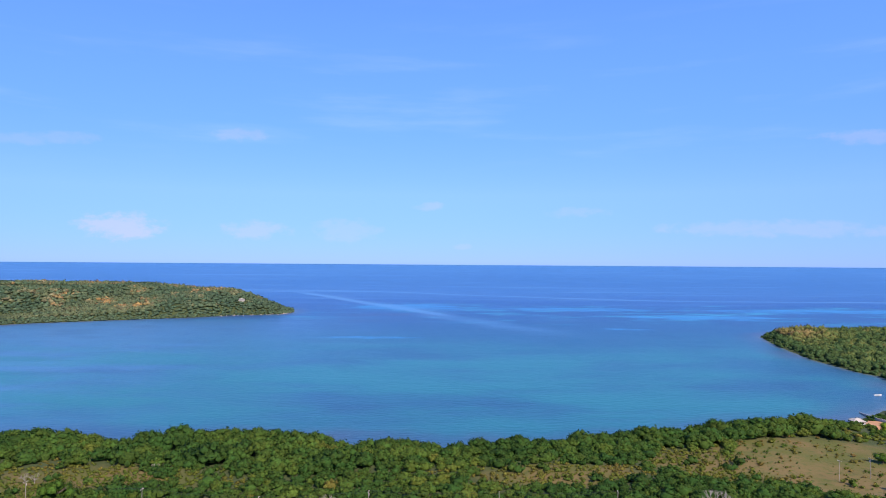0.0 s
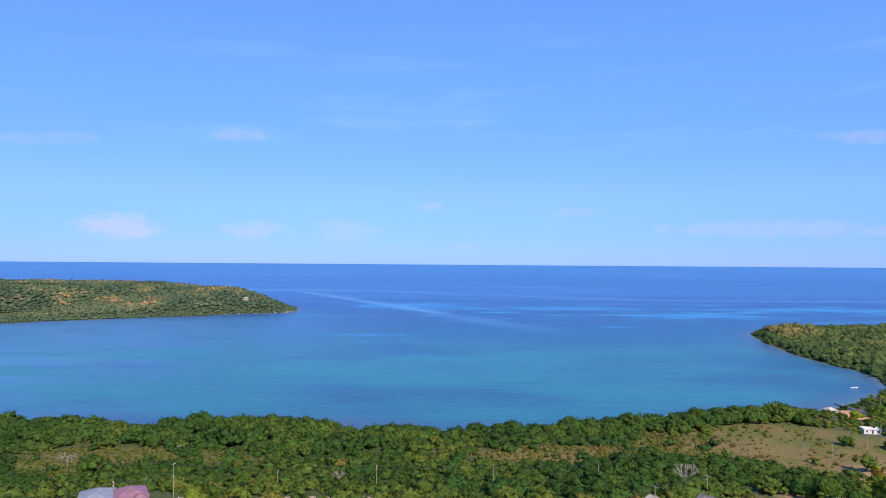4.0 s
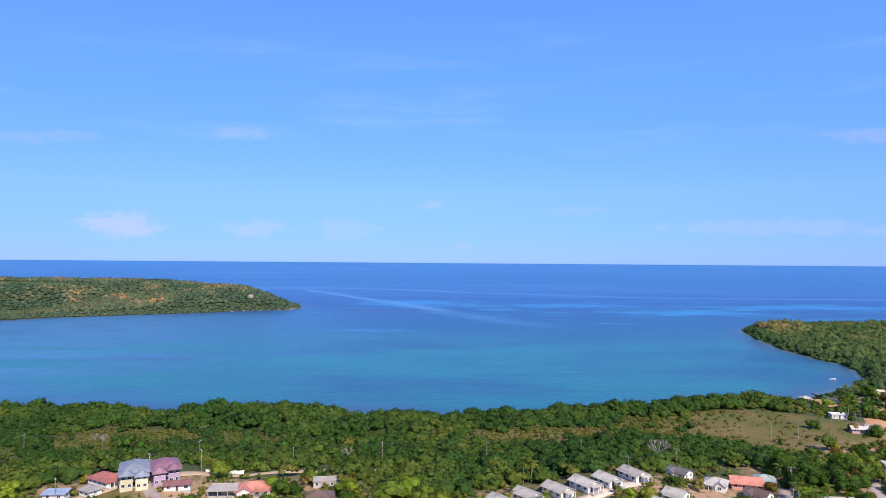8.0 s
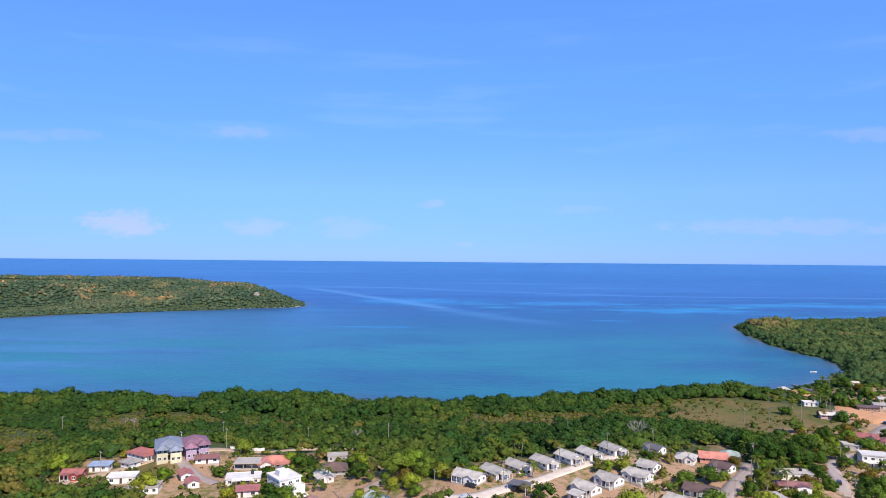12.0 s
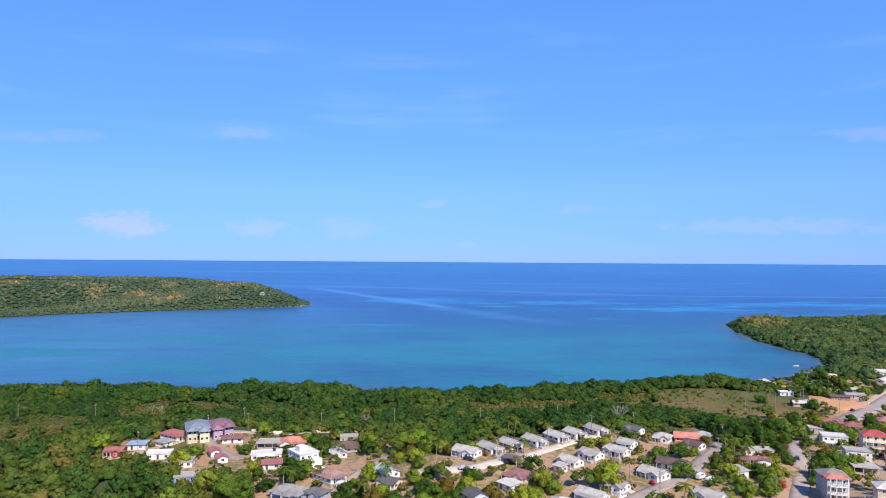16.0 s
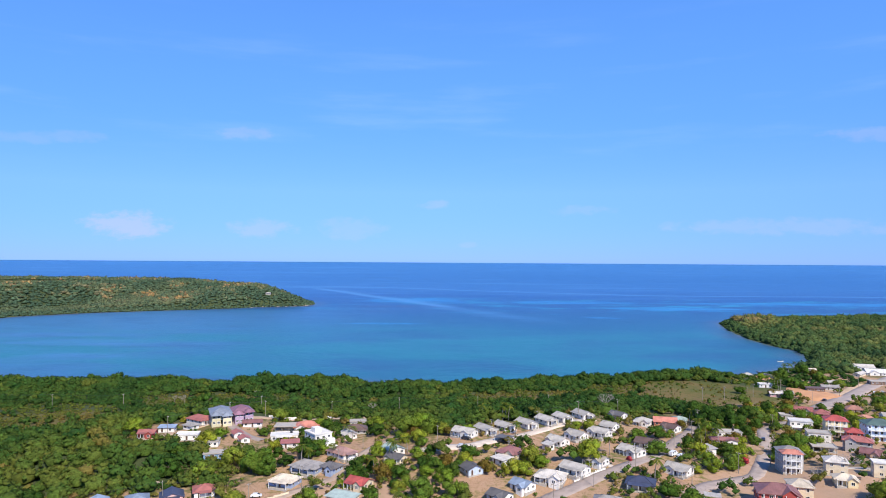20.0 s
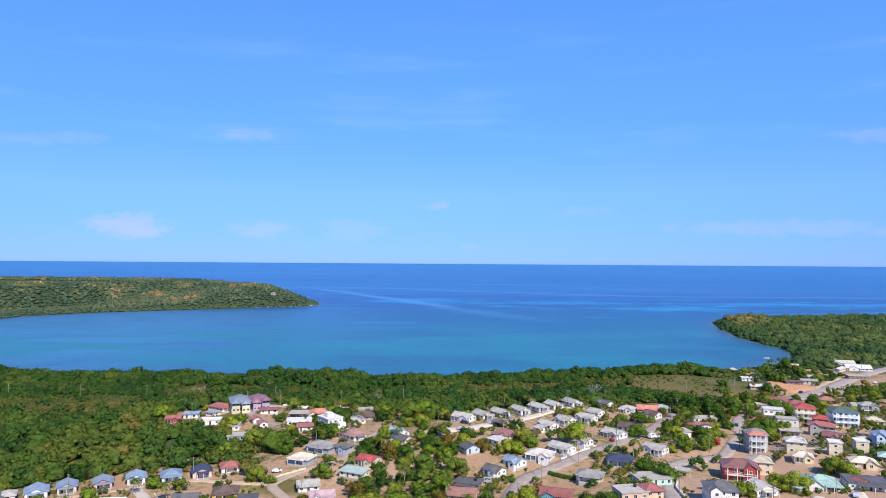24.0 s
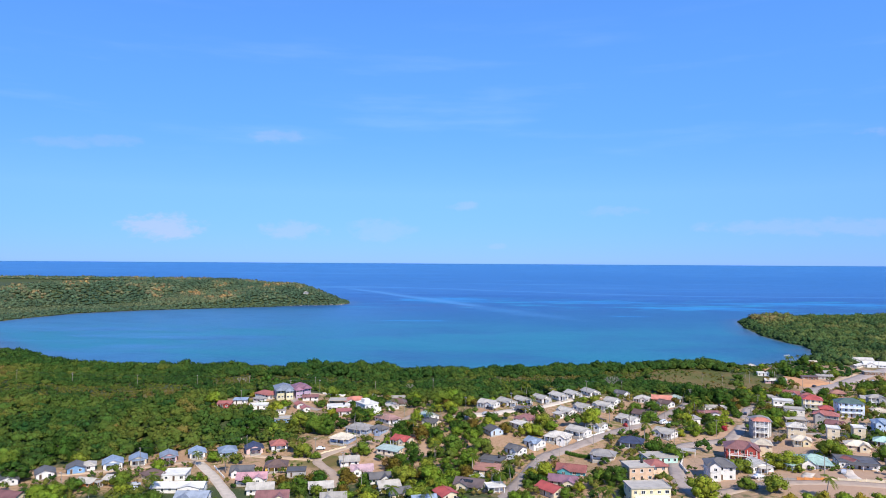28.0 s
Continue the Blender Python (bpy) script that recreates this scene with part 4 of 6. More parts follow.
house('two-storey pale yellow house with blue-grey hip roof and gablets', -118.9, 201.1, -67, 17, 12, 'hip', 'bluegrey', 'yellow', 2, 'balcony')
house('two-storey lilac house with mauve tile hip roof and gablets', -109.3, 205.3, -60, 13, 12, 'hip', 'mauve', 'lilac', 2, 'balcony')
house('white bungalow with faded red hip roof', -129.6, 200.5, -30, 14, 9, 'hip', 'red', 'white', 1, 'porch')
house('small grey-roofed white outbuilding', -130.5, 190.4, -30, 7, 6, 'hip', 'greyshingle', 'white', 1, '')
house('small white cottage with pale blue sheet roof on the lawn', -141.4, 187.0, 5, 9, 5, 'shed', 'bluezinc', 'white', 1, '')
house('small red wooden cottage with red zinc roof', -147.3, 177.7, 5, 9, 6, 'gable', 'red', 'redwall', 1, 'porch')
house('white flat-roofed concrete building', -125.4, 173.3, 10, 12, 7, 'flat', 'white', 'white', 1, '')
house('white unfinished house with bare concrete roof slab', -112.2, 163.0, 10, 13, 8, 'flat', 'concrete', 'white', 1, '')
house('blue and white flat-roofed house behind trees', -102.9, 146.8, 10, 10, 7, 'flat', 'concrete', 'bluewall', 1, '')
house('low white building with dark red corrugated roof', -100.2, 196.4, 12, 11, 5, 'gable', 'maroon', 'white', 1, '')
house('small white shop with red gable roof', -102.1, 177.0, -60, 7, 5, 'gable', 'red', 'white', 1, '')
house('small white stall with red roof', -96.0, 168.1, -60, 6, 5, 'gable', 'red', 'white', 1, '')
house('white bungalow with orange-red hip roof', -72.3, 199.6, 12, 15, 10, 'hip', 'coral', 'white', 1, 'porch')
house('unfinished grey concrete house with bare columns', -82.5, 197.1, 5, 13, 9, 'flat', 'concrete', 'concretewall', 1, 'posts')
house('white flat-roofed house with arched verandah', -77.4, 172.3, 12, 15, 8, 'flat', 'white', 'white', 1, 'porch')
house('white lean-to with bright red sheet roof', -70.4, 154.3, 12, 9, 5, 'shed', 'red', 'white', 1, '')
house('white two-storey modern house with stepped parapets', -58.2, 158.4, -50, 12, 10, 'flat', 'white', 'white', 2, 'terrace')
house('grey house with brown tile hip roof', -43.8, 181.2, 10, 13, 10, 'hip', 'brown', 'grey', 1, '')
house('white cottage with pale zinc roof', -45.5, 169.4, -60, 8, 7, 'gable', 'zincw', 'white', 1, '')
house('grey flat-roofed house under construction', -46.0, 207.0, 8, 10, 6, 'flat', 'concrete', 'grey', 1, '')
house('white bungalow with faded pink-brown hip roof and verandah', -44.4, 142.3, -40, 13, 9, 'hip', 'brownpink', 'white', 1, 'porch')
house('large blue-grey house with weathered grey hip roof', -56.9, 130.7, -25, 15, 10, 'hip', 'greyshingle', 'bluegreywall', 1, 'porch')
house('blue-grey wing with dark grey roof', -46.9, 129.0, -25, 9, 7, 'hip', 'slate', 'bluegreywall', 1, '')
house('white house with pale grey-green gable roof', -21.5, 141.9, -55, 10, 8, 'gable', 'greenzinc', 'white', 1, '')
house('cream house with dark grey gable roof', -19.5, 132.8, -30, 9, 7, 'gable', 'slate', 'cream', 1, 'porch')
house('pale blue house with cream-tan hip roof', -63.4, 117.1, -20, 12, 9, 'hip', 'cream', 'bluegreywall', 1, 'porch')
house('cream house with red zinc gable roof among bougainvillea', -32.5, 112.3, -30, 10, 8, 'gable', 'redbright', 'cream', 1, 'porch')
house('cream house with pale green sheet roof', -37.4, 100.6, -25, 13, 7, 'shed', 'greenzinc', 'cream', 1, '')
house('white house with grey zinc gable roof', -55.1, 90.7, 15, 10, 8, 'gable', 'zinc', 'white', 1, '')
house('white house with rust-patched pink and white zinc roof', -47.4, 80.1, 15, 11, 8, 'gable', 'pinkpatch', 'white', 1, 'porch')
house('white house with dark grey shingle roof', -37.5, 68.3, 15, 10, 8, 'gable', 'slate', 'white', 1, '')
house('white house with pale grey gable roof and porch', -32.1, 55.4, 20, 10, 8, 'gable', 'zinc', 'white', 1, 'porch')
house('cream house with dark slate roof', -26.0, 44.8, 20, 9, 7, 'gable', 'slate', 'cream', 1, '')
house('grey house with pale sheet-metal roof', -59.8, 55.0, 15, 11, 8, 'gable', 'zincw', 'grey', 1, '')
house('white house with grey zinc roof', -51.5, 40.8, 12, 11, 8, 'gable', 'zinc', 'white', 1, '')
house('white house with blue sheet roof', -15.6, 32.0, 15, 10, 8, 'gable', 'bluezinc', 'white', 1, '')
house('grey house with dark flat roof and parapet', -75.3, 74.5, 10, 9, 7, 'flat', 'slate', 'grey', 1, '')
house('ochre-yellow bungalow with dark brown hip roof', -86.8, 83.0, 12, 11, 9, 'hip', 'brown', 'ochre', 1, 'porch')
house('white house with grey shingle gable roof', -99.9, 75.8, 10, 11, 8, 'gable', 'slate', 'white', 1, 'porch')
house('white house with pink-painted zinc roof', -92.3, 66.4, 10, 14, 8, 'gable', 'pink', 'white', 1, 'porch')
house('white house with light grey zinc roof', -84.2, 53.2, 10, 12, 8, 'gable', 'zinc', 'white', 1, '')
house('cream house with dull maroon zinc roof', -75.9, 42.7, 10, 14, 9, 'gable', 'maroon', 'cream', 1, '')
house('white cottage with dark grey gable roof', -194.3, 57.8, -60, 11, 8, 'gable', 'slate', 'white', 1, '')
house('cream house with maroon zinc roof', -179.0, 37.2, -10, 12, 8, 'gable', 'maroon', 'cream', 1, '')
house('white cottage with grey gable roof at the wood edge', -184.3, 66.1, -55, 9, 8, 'gable', 'slate', 'white', 1, '')
house('blue cottage with slate-grey gable roof', -175.2, 74.0, -60, 9, 8, 'gable', 'slate', 'bluewall', 1, '')
house('small white house with pale hip roof', -171.4, 77.3, -60, 7, 6, 'hip', 'zinc', 'white', 1, '')
house('white cottage with light blue gable roof and porch', -162.8, 81.9, -60, 10, 9, 'gable', 'bluezinc', 'white', 1, 'porch')
house('cream cottage with light blue gable roof', -154.3, 88.6, -62, 9, 8, 'gable', 'bluezinc', 'cream', 1, 'porch')
house('pink cottage with blue-grey gable roof', -142.2, 93.8, -62, 9, 8, 'gable', 'bluegrey', 'pinkwall', 1, 'porch')
house('white cottage with light blue gable roof and porch', -130.9, 99.6, -64, 9, 8, 'gable', 'bluezinc', 'white', 1, 'porch')
house('pale blue cottage with light blue hip roof', -117.2, 102.9, -64, 10, 9, 'hip', 'bluezinc', 'paleblue', 1, 'porch')
house('white cottage with navy roof and red trimmed porch', -105.4, 106.8, -66, 9, 9, 'gable', 'navy', 'redtrim', 1, 'porch')
house('white cottage with dark red hip roof', -94.5, 111.7, -68, 9, 9, 'hip', 'red', 'white', 1, 'porch')
house('orange cottage with pale zinc roof', -158.5, 55.4, -10, 9, 6, 'gable', 'zinc', 'orange', 1, 'porch')
house('small yellow cottage with grey zinc roof', -149.7, 59.7, -10, 7, 6, 'gable', 'zinc', 'ochre', 1, '')
house('cream house with dark brown hip roof', -136.1, 66.9, -35, 10, 8, 'hip', 'brown', 'cream', 1, 'porch')
house('white flat-roofed house with rooftop tank', -126.6, 68.6, 8, 11, 10, 'flat', 'white', 'white', 1, '')
house('long white hall with white sheet roof', -118.1, 52.9, 5, 24, 7, 'gable', 'white', 'white', 1, '')
house('white building with pale blue-grey roof', -107.5, 41.6, 5, 14, 8, 'gable', 'bluegrey', 'white', 1, '')
house('brown house with dark flat roof and carport', 11.2, 86.7, -20, 12, 9, 'flat', 'slate', 'brownwall', 1, 'porch')
house('low patio building with terracotta tile roof', 8.5, 74.3, -10, 12, 9, 'shed', 'terracotta', 'cream', 1, '')
house('cream house with dark shingle roof and solar panels', 1.4, 52.8, -15, 13, 9, 'gable', 'solar', 'cream', 1, 'porch')
house('cream house with red gable roof and water tank', -7.6, 39.7, -60, 9, 8, 'gable', 'redbright', 'cream', 1, '')
house('white carport with flat concrete roof', 11.2, 48.1, 15, 8, 6, 'flat', 'white', 'white', 1, 'posts')
house('teal house with faded red gable roof', 44.9, 73.7, -15, 14, 9, 'gable', 'red', 'teal', 1, '')
house('cream house with purple-brown zinc roof', 39.1, 56.7, -15, 13, 8, 'gable', 'mauve', 'cream', 1, '')
house('cream house with bright red gable roof', 32.8, 45.3, -50, 11, 8, 'gable', 'redbright', 'cream', 1, '')
house('mint green house with broad concrete roof slab', 83.8, 82.0, 10, 16, 10, 'flat', 'concrete', 'mint', 1, '')
house('two-storey peach house with flat roof deck', 68.5, 55.9, 12, 12, 9, 'flat', 'concrete', 'peach', 2, '')
house('peach house wing with dark red hip roof', 76.1, 57.8, 12, 8, 8, 'hip', 'red', 'peach', 2, '')
house('two-storey cream-yellow house with weathered flat concrete roof', 66.0, 30.9, 8, 17, 9, 'flat', 'concrete', 'yellowcream', 2, 'balcony')
house('two-storey white house with dark slate hip roof', 100.9, 56.4, -8, 12, 10, 'hip', 'slate', 'white', 2, '')
house('two-storey red house with dark red hip roof', 123.2, 91.4, -15, 16, 12, 'hip', 'maroon', 'redwall', 2, 'balcony')
house('cream two-storey house with cream hip roof', 134.7, 97.5, -15, 9, 9, 'hip', 'cream', 'cream', 2, '')
house('white house with pale cream sheet roof', 118.0, 61.8, -80, 9, 10, 'gable', 'zincw', 'white', 1, 'porch')
house('white house with mint green hip roof', 142.6, 66.9, -15, 14, 12, 'hip', 'mintroof', 'white', 1, 'porch')
house('small white outhouse with mint roof', 131.1, 60.2, -60, 4, 4, 'shed', 'mintroof', 'white', 1, '')
house('white house with grey flat roof and arched verandah', 159.5, 66.5, -15, 17, 12, 'flat', 'slate', 'white', 1, 'porch')
house('red-roofed entrance gable of the white house', 157.2, 66.6, -70, 6, 5, 'gable', 'red', 'white', 1, '')
house('grey house with dark brown flat roof', 177.0, 61.8, -15, 15, 11, 'flat', 'brown', 'grey', 1, 'posts')
house('beige two-storey house with pale hip roof', 158.5, 115.3, -20, 9, 8, 'hip', 'zincw', 'cream', 2, '')
house('cream-yellow house with cream hip roof', 155.3, 103.5, -20, 9, 7, 'hip', 'cream', 'yellowcream', 1, 'porch')
house('narrow cream two-storey house', 173.7, 111.3, -20, 6, 6, 'flat', 'white', 'cream', 2, '')
house('cream two-storey house with flat roof', 188.1, 116.0, -15, 6, 6, 'flat', 'white', 'cream', 2, '')
house('cream bungalow with cream hip roof', 175.8, 94.9, -20, 11, 8, 'hip', 'cream', 'cream', 1, '')
house('pale blue two-storey house', 212.6, 138.6, -20, 10, 9, 'hip', 'bluezinc', 'paleblue', 2, '')
house('white house with mint hip roof', 192.7, 103.7, -30, 9, 8, 'hip', 'mintroof', 'white', 1, '')
house('three-storey grey house with grey hip roof', 147.6, 130.2, -12, 10.5, 9.5, 'hip', 'greyshingle', 'grey', 3, 'balcony')
house('three-storey grey house front with coral hip roof and balconies', 145.4, 124.2, -12, 8.5, 5, 'hip', 'coral', 'grey', 3, 'balcony')
house('grey concrete house with dark red hip roof', 198.4, 165.7, -30, 14, 8, 'hip', 'red', 'grey', 2, '')
house('peach house with maroon gable roof', 195.5, 150.8, -40, 9, 8, 'gable', 'maroon', 'peach', 1, '')
house('three-storey pale blue and white house with dark green hip roof', 223.9, 189.9, -12, 16, 11, 'hip', 'darkgreen', 'paleblue', 3, 'balcony')
house('three-storey cream house with bright red hip roof', 207.1, 198.8, -20, 12, 10, 'hip', 'redbright', 'yellowcream', 3, 'balcony')
house('red-walled house with red roof', 208.1, 184.6, -20, 8, 8, 'hip', 'redbright', 'redwall', 2, '')
house('white two-storey flat-roofed house with dark windows', 195.1, 210.9, -18, 13, 9, 'flat', 'white', 'white', 2, 'balcony')
house('whitewashed two-storey concrete block', 187.6, 180.0, -18, 12, 8, 'flat', 'concrete', 'white', 2, '')
house('grey concrete building with maroon arches', 180.0, 162.4, -15, 12, 9, 'flat', 'concrete', 'grey', 1, 'posts')
house('white church hall with long red gable roof', 222.0, 259.5, -30, 13, 9, 'gable', 'red', 'white', 1, '')
house('white house with red hip roof', 229.5, 251.3, -20, 10, 9, 'hip', 'red', 'white', 1, 'porch')
house('grey flat-roofed house near the church', 202.9, 240.6, -15, 9, 7, 'flat', 'concrete', 'grey', 1, '')
house('cream house with orange tile hip roof', 256.0, 263.1, -15, 11, 9, 'hip', 'terracotta', 'cream', 1, '')
house('low white house behind palms beside the meadow', 236.5, 338.0, -10, 10, 6, 'flat', 'white', 'white', 1, '')
house('grey shop row with zinc roof', 291.5, 350.9, -10, 14, 6, 'gable', 'greyshingle', 'grey', 1, '')
house('long brown roadside shed', 272.5, 336.4, -10, 14, 5, 'shed', 'brown', 'brownwall', 1, '')
house('white warehouse with pale sheet roof', 375.0, 449.9, -12, 26, 12, 'gable', 'zincw', 'white', 1, '')
house('large white warehouse with white roof', 372.3, 419.6, -12, 24, 14, 'gable', 'white', 'white', 1, '')
house('brown roadside shop row', 345.2, 375.5, -10, 18, 8, 'flat', 'concrete', 'brownwall', 1, '')
house('cream beach house with pale roof', 319.8, 428.9, -10, 9, 6, 'gable', 'cream', 'cream', 1, '')
house('white house with grey zinc roof by the road', 263.9, 238.2, -12, 14, 8, 'gable', 'zinc', 'white', 1, '')
house('white house with cream hip roof', 243.9, 194.9, -15, 11, 8, 'hip', 'cream', 'white', 1, '')

house('pale grey two-storey house with a low zinc hip roof', 259.0, 223.5, -15, 11, 8, 'hip', 'zinc', 'grey', 2, 'balcony')
house('small cream house with orange tile roof', 246.5, 236.5, -15, 10, 7, 'hip', 'terracotta', 'cream', 1, 'porch')
house('small yellow roadside house with zinc roof', 305.0, 371.0, -10, 8, 6, 'gable', 'zinc', 'yellowcream', 1, '')
house('long pale market shed beside the coast road', 352.0, 412.0, 43, 20, 6, 'gable', 'zincw', 'cream', 1, '')
house('small white beach house among shore trees', 255.0, 407.0, -10, 8, 7, 'hip', 'zincw', 'white', 1, '')
house('low pink house with weathered zinc roof', 229.0, 306.0, -12, 10, 6, 'gable', 'zincw', 'pinkwall', 1, '')
house('low white cottage with grey zinc roof', 238.0, 309.0, -12, 8, 6, 'gable', 'zinc', 'white', 1, 'porch')
house('small pale grey house on the far headland', -377.9, 1244.4, -10, 11, 8, 'hip', 'zinc', 'grey', 1, '')



# ---- trees ----
def unit(v):
    return v / (np.linalg.norm(v, axis=-1, keepdims=True) + 1e-9)


def leaf_cloud(centres, radii, per, size, rng, hearts, flat=0.8, low=-0.35, wild=0.55):
    """Rhombic leaf clumps over the upper shells of many lobes, each lit as part of its round crown (hearts: the crowns' middles).
    Returns corners (4 rows a clump), their normals and the lobe of each clump."""
    n = len(centres) * per
    lobe = np.repeat(np.arange(len(centres)), per)
    d = unit(rng.normal(size=(n, 3)))
    d[:, 2] = np.where(d[:, 2] < low, -d[:, 2], d[:, 2])
    r = radii[lobe] * rng.uniform(0.84, 1.22, n)
    p = centres[lobe] + d * r[:, None] * np.array([1, 1, flat])
    soft = unit(0.6 * d + 0.45 * unit(p - hearts[lobe]) + rng.normal(scale=0.3, size=(n, 3)))
    nrm = unit(d + rng.normal(scale=wild, size=(n, 3)))
    nrm *= np.where((nrm * soft).sum(1) < 0, -1.0, 1.0)[:, None]
    u = unit(np.cross(nrm, rng.normal(size=(n, 3))))
    v = np.cross(nrm, u)
    s = (size[lobe] if np.ndim(size) else size) * rng.uniform(0.6, 1.3, n)
    u, v, nrm = u * s[:, None], v * (s * rng.uniform(0.5, 0.8, n))[:, None], nrm * (s * 0.18)[:, None]
    return np.stack([p - u - nrm, p - v, p + u - nrm, p + v], 1).reshape(-1, 3), np.repeat(soft, 4, 0), lobe


ICO = bmesh.new()
bmesh.ops.create_icosphere(ICO, subdivisions=1, radius=1.0)
ICO_V = np.array([v.co[:] for v in ICO.verts])
ICO_F = np.array([[v.index for v in f.verts] for f in ICO.faces])
ICO.free()


OCTA_V = np.array([(1, 0, 0), (0, 1, 0), (-1, 0, 0), (0, -1, 0), (0, 0, 1), (0, 0, -1)], float)
OCTA_F = np.array([(0, 1, 4), (1, 2, 4), (2, 3, 4), (3, 0, 4), (1, 0, 5), (2, 1, 5), (3, 2, 5), (0, 3, 5)])


def cores(centres, radii, flat, k, rng, hearts, base=(None, None)):
    """Lumpy solid hearts of the lobes, so that no crown is hollow."""
    bv, bf = base if base[0] is not None else (ICO_V, ICO_F)
    n = len(bv)
    v = centres[:, None] + bv[None] * (radii[:, None] * k * rng.uniform(0.85, 1.1, (len(radii), n)))[..., None] * np.array([1, 1, flat])
    f = bf[None] + (np.arange(len(centres)) * n)[:, None, None]
    soft = unit(0.6 * unit(v - centres[:, None]) + 0.45 * unit(v - hearts[:, None]))
    return v.reshape(-1, 3), soft.reshape(-1, 3), f.reshape(-1, 3)


def crown_mesh(name, seed, mat, lobes=15, per=66, leaf=0.066, tall=0.75):
    """A crown of radius 1 round (0, 0, 0)."""
    rng = np.random.default_rng(seed)
    ang = rng.uniform(0, 2 * np.pi, lobes)
    rad = rng.uniform(0.25, 0.72, lobes)
    rad[:2] = (0.0, 0.1)
    c = np.stack([np.cos(ang) * rad, np.sin(ang) * rad, rng.uniform(-0.62, 0.45, lobes) * tall - 0.2 * rad], 1)
    c[0, 2] = 0.35 * tall
    r = rng.uniform(0.26, 0.46, lobes) * (0.78 if lobes > 20 else 1.0)
    hearts = np.tile([0.0, 0.0, -0.15], (lobes, 1))
    v1, n1, lobe = leaf_cloud(c, r, per, leaf, rng, hearts)
    v2, n2, f2 = cores(c, r, 0.8, 0.76, rng, hearts)
    f1 = np.arange(len(v1)).reshape(-1, 4)
    return mesh_np(name, np.concatenate([v1, v2]), [f1, f2 + len(v1)], mat, normals=np.concatenate([n1, n2]))


def trunk_mesh(seed, mat="bark"):
    rnd = random.Random(seed)
    s = Shape().tube([(0, 0, -0.35), (0.02, 0.01, 0.35), (0.05, -0.02, 0.8)], [0.075, 0.055, 0.045])
    for k in range(5):
        a = k * 1.26 + rnd.uniform(-0.3, 0.3)
        s.tube([(0.04, -0.01, 0.6 + 0.04 * k), (0.25 * math.cos(a), 0.25 * math.sin(a), 0.95), (0.5 * math.cos(a), 0.5 * math.sin(a), 1.15 + 0.1 * rnd.random())], [0.035, 0.025, 0.012], 5)
    return s.mesh("trunk", mat)


TREE_KINDS = {0: ("leaf_mixed", "green broadleaf tree with a rounded crown", 3), 1: ("leaf_bright", "bright yellow-green tree with a dense crown", 2),
              2: ("leaf_dark", "dark green mango tree with a dense crown", 2), 3: ("leaf_olive", "dry olive-brown tree with thin foliage", 2), 4: ("leaf_yellow", "yellow-flowering garden bush in bloom", 1)}
PROTO = {}
for kd, (lm, tl, nv) in TREE_KINDS.items():
    for vr in range(nv):
        PROTO[kd, vr] = (crown_mesh("crown", kd * 10 + vr + 3, lm), trunk_mesh(kd * 10 + vr), crown_mesh("crown", kd * 10 + vr + 5, lm, 9, 38, 0.11), crown_mesh("crown", kd * 10 + vr + 8, lm, 30, 58, 0.046))
TREE_RND = random.Random(5)
PROTO_FLOWER = crown_mesh("blossoms", 77, "leaf_flower")


def tree(x, y, R, kd):
    lm, tl, nv = TREE_KINDS[kd]
    cm, tm, sm, lg = PROTO[kd, TREE_RND.randrange(nv)]
    cm = sm if R < 2.8 else lg if R > 5.8 else cm
    z = ground_z(x, y)
    small = R < 2.2
    root = tagged(new("bush" if small else "tree"), tl.replace("tree", "shrub") if small else tl, "shrub" if small else "tree", "village trees")
    root.matrix_world = pose(x, y, z, 0, 0, TREE_RND.uniform(0, 360))
    k = R * TREE_RND.uniform(0.9, 1.15)
    part("trunk", tm, root, Matrix.Diagonal((R, R, R * (0.45 if small else 0.66), 1)))
    part("crown", cm, root, Matrix.Translation((0, 0, R * (0.5 if small else 0.68))) @ Matrix.Diagonal((R, R, k, 1)))
    TAKEN.append((x, y, R * 0.75))


def grow(rows):
    for x, y, R, kd in rows:
        tree(x, y, min(R, 9.0), kd)


def palm_meshes():
    s = Shape().tube([(0, 0, -0.5), (0.15, 0, 2.5), (0.5, 0.1, 5.0), (0.9, 0.15, 7.0)], [0.2, 0.15, 0.13, 0.11], 7)
    rnd = random.Random(3)
    fronds = []
    for k in range(5):
        V, F = [], []
        up = (-0.5, -0.1, 0.3, 0.6, 1.0)[k]
        pts = [Vector((2.7 * t, 0, up * 2.2 * t - 1.8 * t * t)) for t in [i / 5 for i in range(6)]]
        for i in range(5):
            for sg in (1, -1):
                for h in (0, 0.5):
                    p, q = pts[i].lerp(pts[i + 1], h), pts[i].lerp(pts[i + 1], h + 0.42)
                    w = 0.6 * math.sin(math.pi * (0.12 + 0.8 * (i + h) / 5))
                    side = Vector((0, sg, 0))
                    n = len(V)
                    V += [p, q, q + side * w + Vector((0, 0, -0.3 * w)) + (q - p) * 0.6, p + side * w * 0.9 + Vector((0, 0, -0.35 * w)) + (q - p) * 0.8]
                    F.append((n, n + 1, n + 2, n + 3) if sg > 0 else (n + 3, n + 2, n + 1, n))
        fronds.append(mesh_from("frond", V, F, ["leaf_palm"]))
    return s.mesh("trunk", "bark_pale", True), fronds


PALM_T, PALM_F = palm_meshes()


